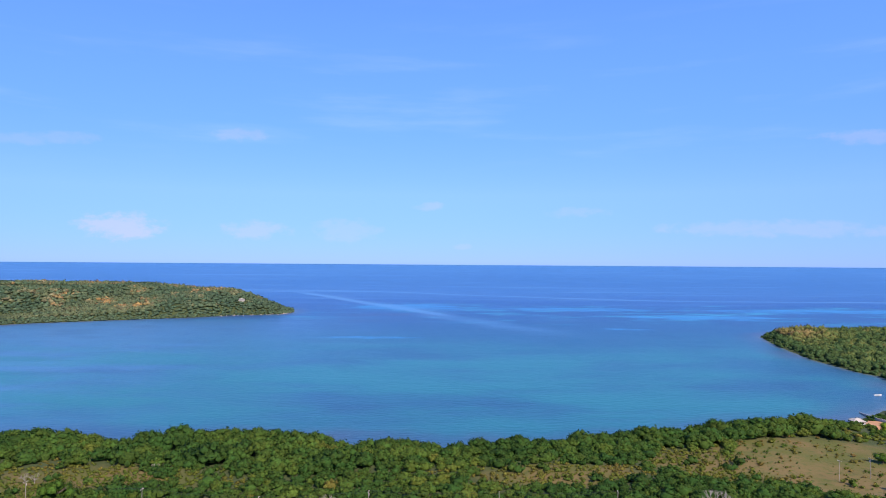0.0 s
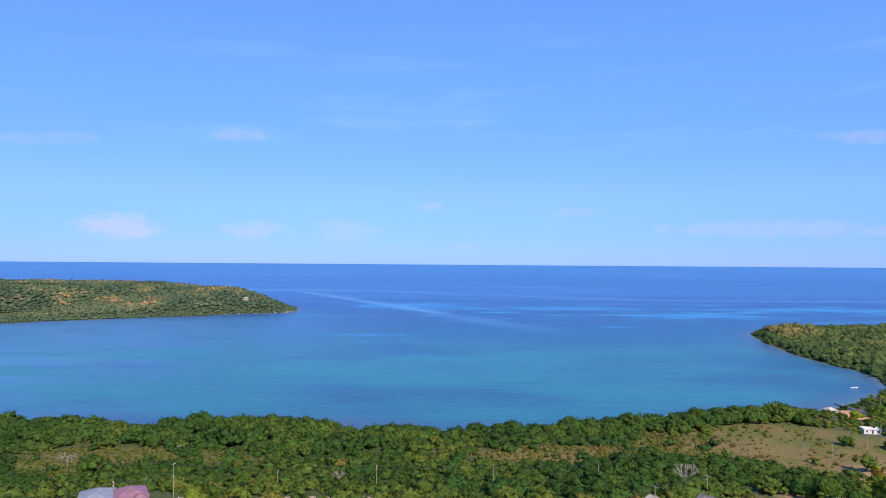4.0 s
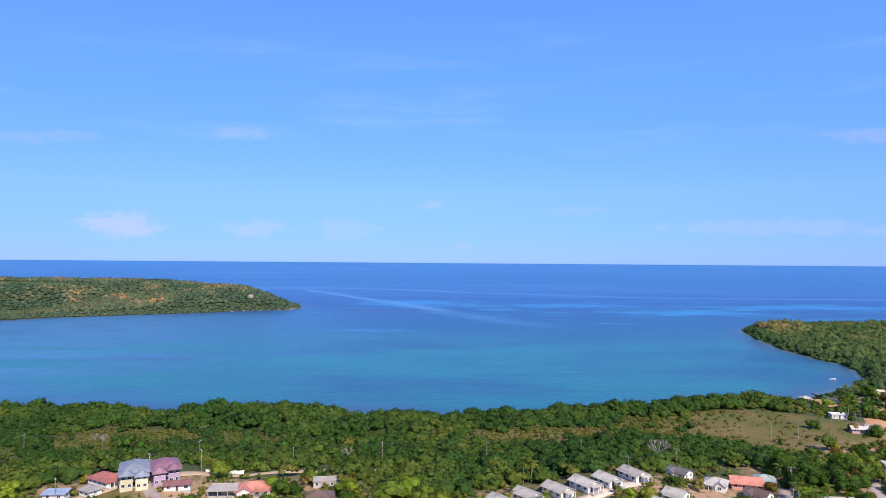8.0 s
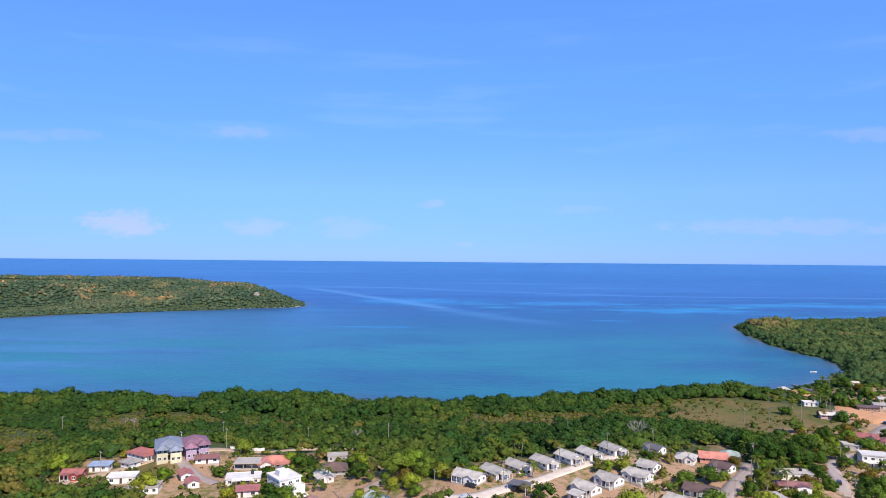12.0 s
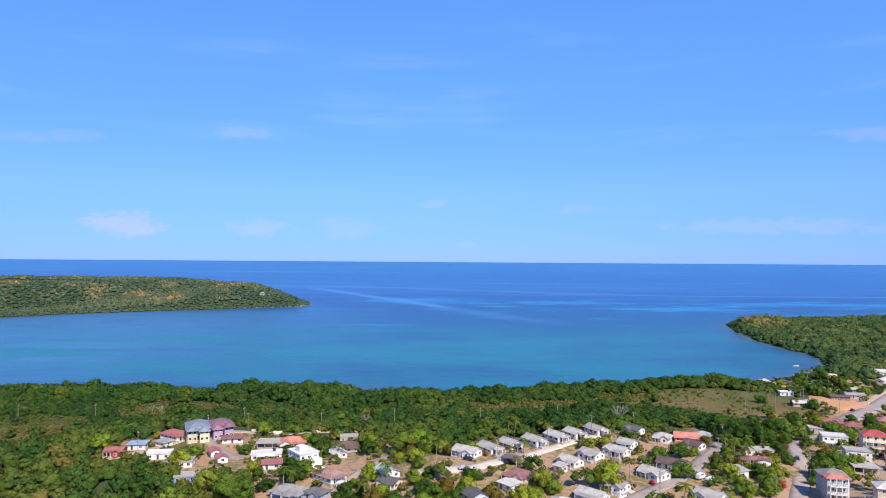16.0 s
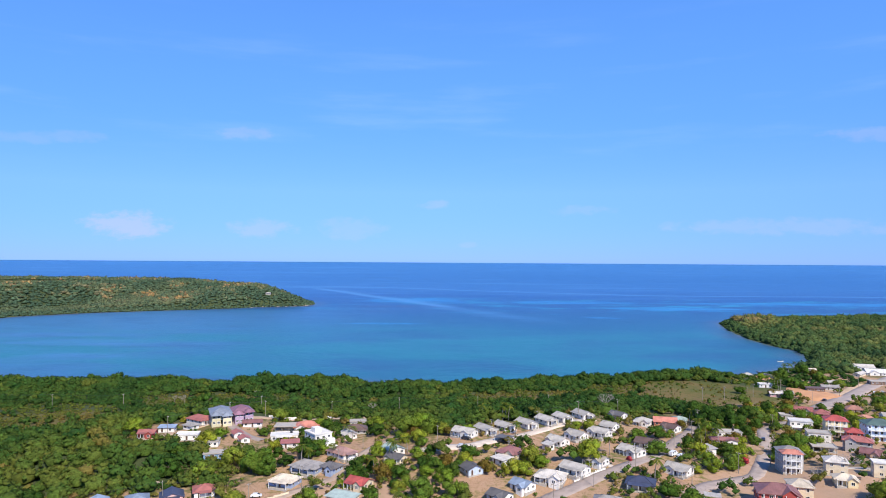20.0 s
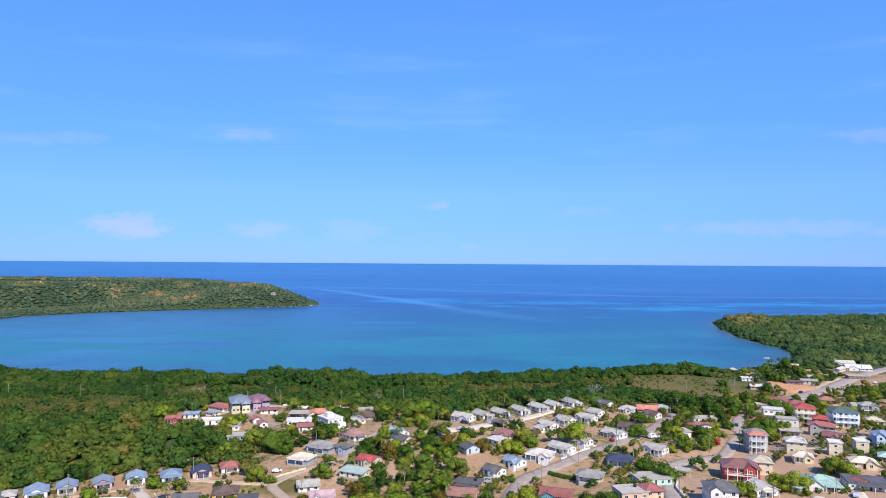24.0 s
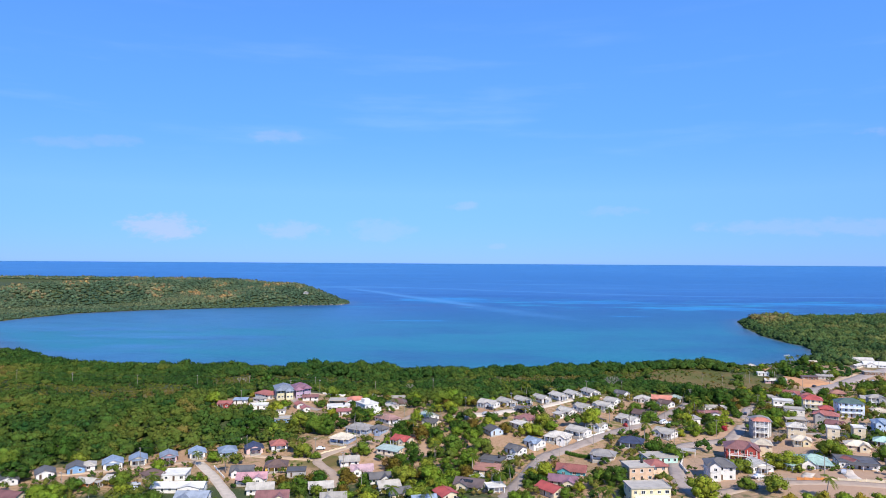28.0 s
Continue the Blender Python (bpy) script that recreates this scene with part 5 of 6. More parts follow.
def palms(rows):
    for x, y in rows:
        root = tagged(new("palm_tree"), "coconut palm with a slender pale trunk", "palm", "palms")
        k = TREE_RND.uniform(0.85, 1.25)
        root.matrix_world = pose(x, y, ground_z(x, y), 0, 0, TREE_RND.uniform(0, 360)) @ Matrix.Diagonal((k, k, k, 1))
        part("trunk", PALM_T, root)
        for k in range(15):
            part("frond", PALM_F[k % 5], root, Matrix.Translation((0.9, 0.15, 7.0)) @ pose(0, 0, 0, 0, 0, k * 137.5))


grow([(63, 129, 7.9, 1), (138, 194, 10.8, 2), (138, 211, 7.9, 2), (149, 193, 8.8, 2), (177, 235, 7.4, 2), (85, 186, 3.1, 2), (72, 171, 4.0, 0), (66, 173, 3.2, 1), (93, 164, 4.9, 0), (104, 168, 5.6, 0), (13, 132, 4.1, 0), (18, 119, 4.4, 3), (29, 118, 4.9, 1), (39, 130, 5.6, 0), (42, 126, 4.1, 1), (0, 162, 4.4, 0), (13, 161, 3.3, 1), (-5, 167, 6.0, 0), (-11, 175, 7.2, 1), (-17, 171, 8.1, 0), (-32, 171, 4.9, 2), (-14, 163, 3.9, 3)])
grow([(-2, 122, 4.5, 0), (-6, 118, 3.9, 1), (-16, 118, 4.9, 0), (-62, 152, 4.3, 2), (-90, 182, 3.7, 2), (-91, 136, 7.8, 0), (-81, 130, 8.0, 0), (-74, 128, 6.8, 0), (-139, 203, 2.8, 4), (-112, 164, 5.7, 1), (-110, 175, 4.0, 1), (-101, 126, 6.2, 0), (-119, 147, 4.8, 0), (-116, 130, 6.4, 2), (-157, 184, 6.4, 1), (-91, 215, 5.9, 0), (-89, 229, 4.6, 0), (-60, 197, 5.1, 0), (-56, 197, 3.8, 2), (123, 189, 3.6, 3), (115, 146, 4.8, 1), (116, 136, 3.6, 1)])
grow([(141, 166, 4.3, 3), (134, 144, 4.9, 1), (127, 145, 5.4, 2), (157, 152, 7.0, 0), (170, 166, 6.3, 0), (166, 151, 5.2, 1), (236, 264, 4.4, 2), (234, 300, 5.2, 2), (243, 257, 4.8, 2), (185, 223, 4.9, 0), (181, 209, 4.1, 0), (173, 215, 4.8, 2), (158, 187, 3.1, 3), (-23, 126, 4.1, 1), (-30, 133, 3.2, 3), (-142, 246, 7.6, 2), (-67, 202, 4.2, 1), (-53, 213, 4.3, 0), (206, 310, 4.2, 0), (227, 308, 3.8, 3), (309, 405, 5.4, 3), (262, 349, 7.0, 2)])
grow([(302, 384, 7.0, 0), (302, 356, 6.1, 0), (269, 344, 4.8, 0), (274, 387, 7.5, 0), (309, 421, 6.9, 0), (252, 376, 5.1, 1), (-209, 74, 10.4, 0), (-193, 92, 8.6, 2), (-194, 60, 7.6, 2), (-170, 37, 5.1, 1), (-161, 36, 6.8, 1), (-161, 49, 4.5, 0), (-137, 76, 4.4, 1), (-144, 55, 5.7, 0), (-137, 44, 4.3, 1), (-124, 30, 5.7, 0), (-120, 35, 5.2, 2), (-92, 61, 3.2, 0), (-110, 92, 2.9, 1), (-78, 98, 5.9, 0), (-74, 50, 4.1, 0), (-69, 56, 4.6, 0)])
grow([(-51, 101, 5.2, 0), (-19, 38, 4.7, 0), (-26, 61, 6.9, 0), (-15, 58, 6.7, 1), (-11, 45, 4.9, 1), (-8, 100, 6.9, 0), (6, 100, 5.7, 0), (0, 86, 4.9, 1), (-38, 37, 4.3, 1), (-47, 42, 3.4, 1), (-60, 49, 3.5, 0), (-72, 96, 2.8, 0), (35, 118, 4.8, 1), (80, 77, 3.0, 0), (91, 85, 5.5, 0), (110, 59, 4.9, 0), (105, 40, 4.0, 0), (87, 34, 7.0, 1), (85, 95, 4.7, 0), (53, 52, 5.1, 0), (59, 50, 6.2, 2), (61, 39, 4.3, 0)])
grow([(96, 144, 5.7, 0), (114, 125, 4.8, 1), (124, 130, 5.3, 0), (179, 168, 5.0, 0), (131, 62, 6.5, 1), (126, 64, 5.2, 1), (159, 86, 6.2, 0), (162, 81, 5.2, 1), (233, 190, 5.5, 3), (132, 57, 2.4, 0), (177, 78, 4.3, 0), (113, 22, 3.8, 4), (119, 22, 3.3, 1), (124, 21, 3.8, 4), (129, 19, 3.8, 1), (134, 18, 3.9, 4), (142, 21, 2.9, 1), (95, 32, 1.9, 1), (78, 85, 2.7, 0), (125, 105, 3.0, 0), (55, 28, 2.7, 1), (18, 37, 3.2, 1)])
grow([(23, 36, 3.2, 0), (-6, 65, 3.6, 1), (-111, 62, 2.7, 0), (-119, 92, 4.2, 1), (-116, 66, 2.7, 1), (38, 40, 3.3, 0), (44, 46, 2.9, 1), (106, 122, 3.1, 1), (97, 88, 2.2, 1)])
grow([(281, 279, 5.0, 2), (289, 285, 4.5, 0), (300, 289, 5.2, 2), (308, 295, 5.0, 0), (317, 302, 4.5, 2), (294, 274, 4.0, 0), (272, 262, 4.0, 0), (325, 312, 4.5, 2), (272, 250, 4.2, 2), (285, 258, 5.0, 0), (300, 268, 5.0, 2),
      (236, 226, 4.0, 0), (333, 320, 5.0, 0), (312, 280, 5.0, 2), (270, 212, 4.5, 0), (284, 232, 4.5, 2), (296, 246, 5.0, 0)])
palms([(-43, 165), (-46, 170), (127, 168), (129, 181), (131, 201), (33, 193), (31, 190), (34, 191), (-22, 135), (-15, 140), (-58, 136), (21, 196), (35, 164), (215, 319), (248, 347), (-47, 141), (-61, 135), (130, 160), (74, 140), (85, 112), (-108, 77), (-28, 124), (-15, 88), (10, 52), (13, 49), (18, 61), (2, 73), (48, 30), (51, 26), (121, 157), (137, 178), (-125, 84), (-127, 47), (127, 26), (-142, 28), (-28, 28), (-14, 28)])



# ---- woods ----
def forest(name, label, pts, R, tone, per, leaf, lobes, seed, squat=0.85, mat="leaf_forest", lift=0.0):
    """One wood: every tree a dome of many small lobes with leaf clumps round a solid heart."""
    rng = np.random.default_rng(seed)
    n = len(pts)
    z = heights(pts[:, 0], pts[:, 1])
    fine = lobes > 9
    ang = rng.uniform(0, 2 * np.pi, (n, lobes))
    rad = np.sqrt((np.arange(lobes)[None] + rng.random((n, lobes))) / lobes * (0.72 if fine else 0.55))
    # each tree a little taller, flatter or lopsided
    high = squat * rng.uniform(0.8, 1.25, n)[:, None]
    lean = rng.normal(scale=0.1, size=(n, 2)) * R[:, None]
    c = np.stack([pts[:, None, 0] + lean[:, None, 0] + np.cos(ang) * rad * R[:, None], pts[:, None, 1] + lean[:, None, 1] + np.sin(ang) * rad * R[:, None],
                  z[:, None] + lift + R[:, None] * (rng.uniform(0.72, 1.0, (n, lobes)) - 0.72 * rad ** 2) * high], 2).reshape(-1, 3)
    k = (0.19, 0.31) if fine else (0.30, 0.46) if lobes > 5 else (0.39, 0.6)
    r = (R[:, None] * rng.uniform(*k, (n, lobes))).ravel()
    middle = np.stack([pts[:, 0], pts[:, 1], z + lift + 0.1 * R], 1)
    hearts = np.repeat(middle, lobes, 0)
    tn = np.repeat(tone, lobes) + rng.normal(scale=0.03, size=n * lobes)
    v1, n1, lobe = leaf_cloud(c, r, per, leaf * r / 2.0, rng, hearts, 0.85)
    v2, n2, f2 = cores(c, r, 0.85, 0.86, rng, hearts, (OCTA_V, OCTA_F))
    f1 = np.arange(len(v1)).reshape(-1, 4)
    V, M, F, T = [v1, v2], [n1, n2], [f1, f2 + len(v1)], [np.repeat(tn[lobe], 4), np.repeat(tn, len(OCTA_V))]
    if fine or mat != "leaf_forest":
        inner = middle + np.stack([lean[:, 0], lean[:, 1], R * 0.28 * high[:, 0]], 1)
        v3, n3, f3 = cores(inner, R * (0.66 if fine else 0.85), 0.8 * squat, 1.0, rng, middle, (None, None) if fine else (OCTA_V, OCTA_F))
        V, M, F, T = V + [v3], M + [n3], F + [f3 + len(v1) + len(v2)], T + [np.repeat(tone, len(v3) // n)]
    ob = new(name, mesh_np(name, np.concatenate(V), F, mat, {"tone": np.concatenate(T)}, np.concatenate(M)))
    return tagged(ob, label, "woodland", kind="stuff")


def scatter(x0, x1, y0, y1, step, rng, keep):
    X, Y = np.meshgrid(np.arange(x0, x1, step), np.arange(y0, y1, step))
    p = np.stack([X.ravel(), Y.ravel()], 1) + rng.uniform(-0.48, 0.48, (X.size, 2)) * step
    return p[keep(p[:, 0], p[:, 1])]


def smooth_noise(p, s, o=0.0):
    return np.array([noise.noise((a * s, b * s, o)) for a, b in p])


def spaced(p, R, k):
    """Thin a scatter so that neighbours keep k of their radii apart."""
    ok, cells = np.zeros(len(p), bool), {}
    for i in range(len(p)):
        x, y, r = float(p[i, 0]), float(p[i, 1]), float(R[i])
        cx, cy = int(x // 12), int(y // 12)
        if all((x - a) ** 2 + (y - b) ** 2 > (k * (r + c)) ** 2 for u in (-1, 0, 1) for v in (-1, 0, 1) for a, b, c in cells.get((cx + u, cy + v), ())):
            ok[i] = True
            cells.setdefault((cx, cy), []).append((x, y, r))
    return ok


def taken_mask(p, grow_by=0.0):
    ok = np.ones(len(p), bool)
    for x, y, r in TAKEN:
        ok &= (p[:, 0] - x) ** 2 + (p[:, 1] - y) ** 2 > (r + grow_by) ** 2
    return ok


def room(x, y, R, z):
    """How large a garden tree may grow here before it buries the house beyond it."""
    d = Vector((x - 2.0, y + 130.0)).normalized()
    best = R
    for hx, hy, hw, hh, hz in HOMES:
        rx, ry = hx - x, hy - y
        along, side = rx * d.x + ry * d.y, abs(rx * d.y - ry * d.x)
        if 0 < along < 26 and side < hw + best * 0.7:
            best = min(best, max(0.5, (hh * 0.85 + max(along - hw, 0) * 0.34 + hz - z) / 1.6))
    return best


def wood_edge(x):
    """North edge of the village: the woods begin beyond it."""
    return np.interp(x, [-460, -260, -215, -190, -150, -110, -92, -80, -64, -50, -20, 0, 40, 75, 100, 130, 165, 200, 225, 480], [20, 40, 70, 84, 106, 118, 116, 150, 236, 244, 190, 172, 192, 206, 214, 222, 232, 290, 330, 360])


def hamlet(x, y):
    """Open lawns and houses inside the left wood."""
    return (blob(x, y, -130, 186, 34, 24) > 0.35) | (blob(x, y, -90, 190, 38, 42) > 0.35)


def meadow(x, y):
    """The open hillside pasture between the woods and the coast road."""
    return np.maximum(blob(x, y, 190, 312, 50, 36), blob(x, y, 168, 300, 32, 36))


def make_woods():
    rng = np.random.default_rng(11)

    def near(x, y):
        s = shore(x, y)
        return (s > 1.5) & (y > wood_edge(x)) & (meadow(x, y) < 0.3) & ~hamlet(x, y) & (x > -60 - 0.92 * (y + 130)) & ~((x > 235) & (y < 330 + 0.35 * (x - 235)))
    p = scatter(-460, 345, 30, 480, 2.6, rng, near)
    p = p[taken_mask(p, 1.2)]
    rng.shuffle(p)
    x, y = p[:, 0], p[:, 1]
    s = shore(x, y)
    nz, n2, big = smooth_noise(p, 0.02), smooth_noise(p, 0.07, 4.0), smooth_noise(p, 0.009, 8.0)
    # a belt of large shore trees, brown scrub behind it, mixed wood towards the village
    foot = np.interp(x, [-460, -300, -200, -128, -84, -20, 18, 57, 102, 140, 200, 345], [345, 325, 317, 305, 290, 290, 304, 304, 316, 334, 350, 460])
    tall = (y > foot + 14 * n2) & (x < 235)
    brown = np.max([blob(x, y, *q) for q in ((-155, 280, 70, 30), (-225, 232, 42, 30), (-240, 262, 44, 18), (-300, 240, 60, 30), (50, 276, 42, 17), (118, 292, 26, 34))], 0)
    low = (brown + 0.5 * nz + 0.45 * n2 > 0.45) & ~tall
    beach = (x > 215) & (y > 330)
    kind = rng.random(len(p))
    R = np.where(tall, np.interp(x, [-460, -20, 10, 80, 120, 240], [6.4, 6.4, 4.6, 4.8, 7.0, 7.0]) + 1.6 * n2 + rng.normal(scale=1.3, size=len(p)), 4.5 + 2.0 * n2 + rng.normal(scale=1.5, size=len(p)))
    R = np.where(low, rng.uniform(0.9, 2.0, len(p)), np.clip(R, 2.6, 9.5))
    R = np.where(low & (kind < 0.035), rng.uniform(3.2, 5.0, len(p)), R)
    R = np.where(~tall & ~low & (y > 225), np.clip(R * 0.72, 2.2, 5.2), R)
    R = np.where(beach, np.clip(R * 0.7, 2.0, 4.6), R)
    R = np.where(~tall, np.clip(R * (1 + 0.25 * blob(x, y, -122, 140, 44, 34)), 0, 7.2), R)
    tone = 0.33 + 0.28 * nz + 0.34 * big + rng.normal(scale=0.085, size=len(p)) + 0.2 * (kind > 0.95) - 0.17 * (kind < 0.2)
    tone = np.where(tall, 0.20 + 0.12 * nz + rng.normal(scale=0.08, size=len(p)) + 0.2 * (kind > 0.95), tone)
    tone = np.where(low, 0.57 + 0.18 * nz + 0.12 * n2 + rng.normal(scale=0.05, size=len(p)) + 0.14 * blob(x, y, 82, 282, 24, 16), tone)
    tone = np.where(low & (R > 3), 0.2, tone)
    pick = (rng.random(len(p)) < np.where(low, 0.9, np.where(beach, 0.45, 1.0)))
    rank = np.argsort(-R + rng.normal(scale=1.5, size=len(p)))
    ok = np.zeros(len(p), bool)
    ok[rank] = spaced(p[rank], R[rank], 0.52)
    ok &= pick
    for pick, nm, lb, per, leaf, lobes, sq, seed in ((tall, "woodland", "belt of tall dark green trees along the shore", 7, 0.54, 26, 0.72, 12), (low, "scrub", "low yellow-brown scrub behind the shore trees", 8, 0.6, 3, 0.5, 17),
                                                     (~tall & ~low, "woodland", "dense green woodland with olive and brown crowns", 7, 0.56, 14, 0.78, 16)):
        q = ok & pick
        forest(nm, lb, p[q], R[q], np.clip(tone[q], 0.02, 0.95), per, leaf, lobes, seed, sq)
    # left peninsula: a fringe of mangrove, a flat marsh, and hills with rust-brown crowns
    def pen(x, y):
        s = shore(x, y)
        return (s > 1) & (s < 250) & (y > 560) & (x < -270) & (x > -1260) & (y < 1640)
    p = scatter(-1260, -270, 560, 1640, 6.4, rng, pen)
    p = p[taken_mask(p, 5.0)]
    nz, n2 = smooth_noise(p, 0.006), smooth_noise(p, 0.02, 7.0)
    s, hz = shore(p[:, 0], p[:, 1]), heights(p[:, 0], p[:, 1])
    tone = 0.24 + 0.34 * nz + 0.42 * n2 + rng.normal(scale=0.08, size=len(p)) + 0.42 * ((n2 + rng.normal(scale=0.15, size=len(p)) > 0.02) & (hz > 16) & (rng.random(len(p)) < 0.4)) + 0.12 * np.clip((hz - 30) / 25, 0, 1)
    tone = np.where(s < 28, 0.12 + 0.1 * nz, tone)
    flat = (hz < 7) & (s > 28) & (p[:, 0] < -380)
    tone = np.where(flat, 0.44 + 0.2 * nz + 0.1 * n2, tone)
    R = np.clip(6.4 + 2.0 * n2 + rng.normal(scale=1.2, size=len(p)), 4.6, 9) * np.where(s < 28, 0.8, 1) * np.where(flat, 0.72, 1)
    q = ~flat | (rng.random(len(p)) < 0.75)
    forest("woodland", "wooded hilly peninsula with green and rust-brown crowns", p[q], R[q], np.clip(tone[q], 0, 1), 3, 0.7, 2, 13, 0.55, "leaf_dry_hazed", -0.4)
    # right cape: a brown-topped knoll at its tip, mangrove along the water
    def cape(x, y):
        s = shore(x, y)
        return (s > 0.5) & (y > 430 + 0.25 * (x - 350)) & (x > 330) & (x < 800) & (s < 300)
    p = scatter(330, 1150, 430, 1060, 7.0, rng, cape)
    p = p[taken_mask(p, 3.0)]
    nz, n2 = smooth_noise(p, 0.012, 3.0), smooth_noise(p, 0.04, 9.0)
    s = shore(p[:, 0], p[:, 1])
    tone = 0.26 + 0.3 * nz + 0.3 * n2 + rng.normal(scale=0.1, size=len(p)) + 0.42 * blob(p[:, 0], p[:, 1], 455, 850, 50, 80)
    tone = np.where(s < 20, 0.12 + 0.1 * n2, tone)
    R = np.clip(5.4 + 3.0 * n2 + rng.normal(scale=1.5, size=len(p)), 2.8, 9.5) * np.where(s < 8, 0.75, 1)
    forest("woodland", "low mangrove-covered cape of mixed greens", p, R, np.clip(tone, 0, 0.95), 6, 0.5, 4, 14, 0.72, "leaf_cape", -0.4)
    # shrubs and small trees between the houses
    def yards(x, y):
        return ((y < wood_edge(x) + 4) | hamlet(x, y)) & (shore(x, y) > 6) & (meadow(x, y) < 0.3)
    p = scatter(-215, 420, 28, 400, 3.6, rng, yards)
    p = p[taken_mask(p, 0.8)]
    n3 = smooth_noise(p, 0.03, 5.0)
    p = p[(n3 + rng.uniform(-0.3, 0.3, len(p)) - 0.3 * ((p[:, 0] > 95) & (p[:, 1] < 125))) > 0.02]
    R = np.clip(rng.lognormal(0.55, 0.4, len(p)), 0.8, 3.4)
    R = np.array([room(x, y, r, z) for (x, y), r, z in zip(p, R, heights(p[:, 0], p[:, 1]))])
    ok = taken_mask(p, 0.6) & (R > 0.7)
    p, R = p[ok], R[ok]
    forest("shrubbery", "scattered garden shrubs and hedges between the houses", p, R, np.clip(rng.normal(0.52, 0.2, len(p)), 0, 0.95), 9, 0.42, 3, 15)



def sand_patch(label, pts, clear):
    TAKEN.extend(clear)
    cx, cy = sum(p[0] for p in pts) / 8, sum(p[1] for p in pts) / 8
    V, F = [(cx, cy, ground_z(cx, cy) + 0.3)], []
    ring = [(Vector((*pts[i], 0)).lerp(Vector((*pts[(i + 1) % 8], 0)), t)) for i in range(8) for t in (0, 0.33, 0.66)]
    for k in (0.5, 1.0, 1.06):
        for p in ring:
            q = Vector((cx, cy, 0)).lerp(p, k)
            V.append((q.x, q.y, ground_z(q.x, q.y) + (0.3 if k <= 1 else -0.4)))
    n = len(ring)
    F += [(0, 1 + i, 1 + (i + 1) % n) for i in range(n)]
    for r in (0, 1):
        F += [(1 + r * n + i, 1 + (r + 1) * n + i, 1 + (r + 1) * n + (i + 1) % n, 1 + r * n + (i + 1) % n) for i in range(n)]
    tagged(new("cleared_ground", mesh_from("cleared_ground", V, F, ["orange_sand"], True)), label, "ground", kind="structure")



sand_patch("bare orange earth of a cleared building plot", [(256, 344), (268, 352), (280, 348), (282, 318), (270, 305), (250, 295), (244, 306), (246, 326)], [(262, 320, 22), (254, 298, 12), (264, 340, 14)])
sand_patch("strip of bare orange earth along the beach fence", [(262, 417), (270, 422), (275, 416), (270, 398), (268, 386), (258, 380), (250, 382), (256, 398)], [(262, 390, 9), (267, 406, 9), (250, 372, 5)])


# ---- garden trees in the gaps ----
def infill():
    rng = np.random.default_rng(31)
    p = scatter(-200, 360, 30, 400, 3.6, rng, lambda x, y: (y < wood_edge(x) + 2) & (shore(x, y) > 8) & (meadow(x, y) < 0.3))
    rng.shuffle(p)
    made = 0
    # the leafiest parts of the village first
    lush = np.max([blob(p[:, 0], p[:, 1], *q) for q in ((-12, 118, 26, 34), (-88, 160, 34, 26), (140, 172, 30, 30), (205, 240, 40, 24), (-20, 60, 60, 16))], 0)
    p = p[np.argsort(-lush + rng.uniform(0, 0.8, len(p)))]
    open_yard = (blob(p[:, 0], p[:, 1], 55, 116, 22, 20) > 0.4) | (blob(p[:, 0], p[:, 1], 88, 150, 22, 22) > 0.4) | (blob(p[:, 0], p[:, 1], 60, 160, 30, 18) > 0.5)
    p = p[taken_mask(p, 0.3) & ~(open_yard & (rng.random(len(p)) < 0.85)) & ~((p[:, 0] > 95) & (p[:, 1] < 125) & (rng.random(len(p)) < 0.75))]
    grown = []
    for x, y in p:
        R = float(np.clip(rng.lognormal(1.2, 0.34), 1.5, 5.6))
        if made >= 620 or any((x - a) ** 2 + (y - b) ** 2 < (abs(r) * 0.75 + R * 0.5) ** 2 for a, b, r in grown):
            continue
        R = room(x, y, R, ground_z(x, y))
        T = np.array(TAKEN)
        if R < 1.3 or ((T[:, 0] - x) ** 2 + (T[:, 1] - y) ** 2 < (T[:, 2] * 0.9 + R * 0.42) ** 2).any():
            continue
        grown.append((x, y, R))
        made += 1
        if R > 2.4 and made < 330:
            tree(float(x), float(y), R, int(rng.choice([0, 0, 0, 1, 1, 2, 2, 3])))
            grown[-1] = (x, y, -R)
        else:
            TAKEN.append((float(x), float(y), R * 0.75))
    g = np.array([q for q in grown if q[2] > 0], float)
    forest("garden_trees", "dense garden trees of mixed greens between the houses", g[:, :2], g[:, 2], np.clip(rng.normal(0.55, 0.18, len(g)), 0, 0.95), 16, 0.42, 9, 33, 1.2)


def meadow_scrub():
    rng = np.random.default_rng(41)
    p = scatter(100, 262, 245, 376, 3.2, rng, lambda x, y: (meadow(x, y) > 0.25) & (shore(x, y) > 12))
    nz = smooth_noise(p, 0.05, 2.0)
    p = p[(nz + rng.uniform(-0.6, 0.6, len(p)) + 0.3 * (165 - p[:, 0]) / 50 > 0.08) & taken_mask(p, 0.5)]
    forest("scrub", "low dry scrub and tufts on the open meadow", p, np.clip(rng.lognormal(-0.2, 0.5, len(p)), 0.35, 2.8), np.clip(rng.normal(0.6, 0.2, len(p)), 0.1, 0.95), 14, 0.55, 3, 42, 0.6)


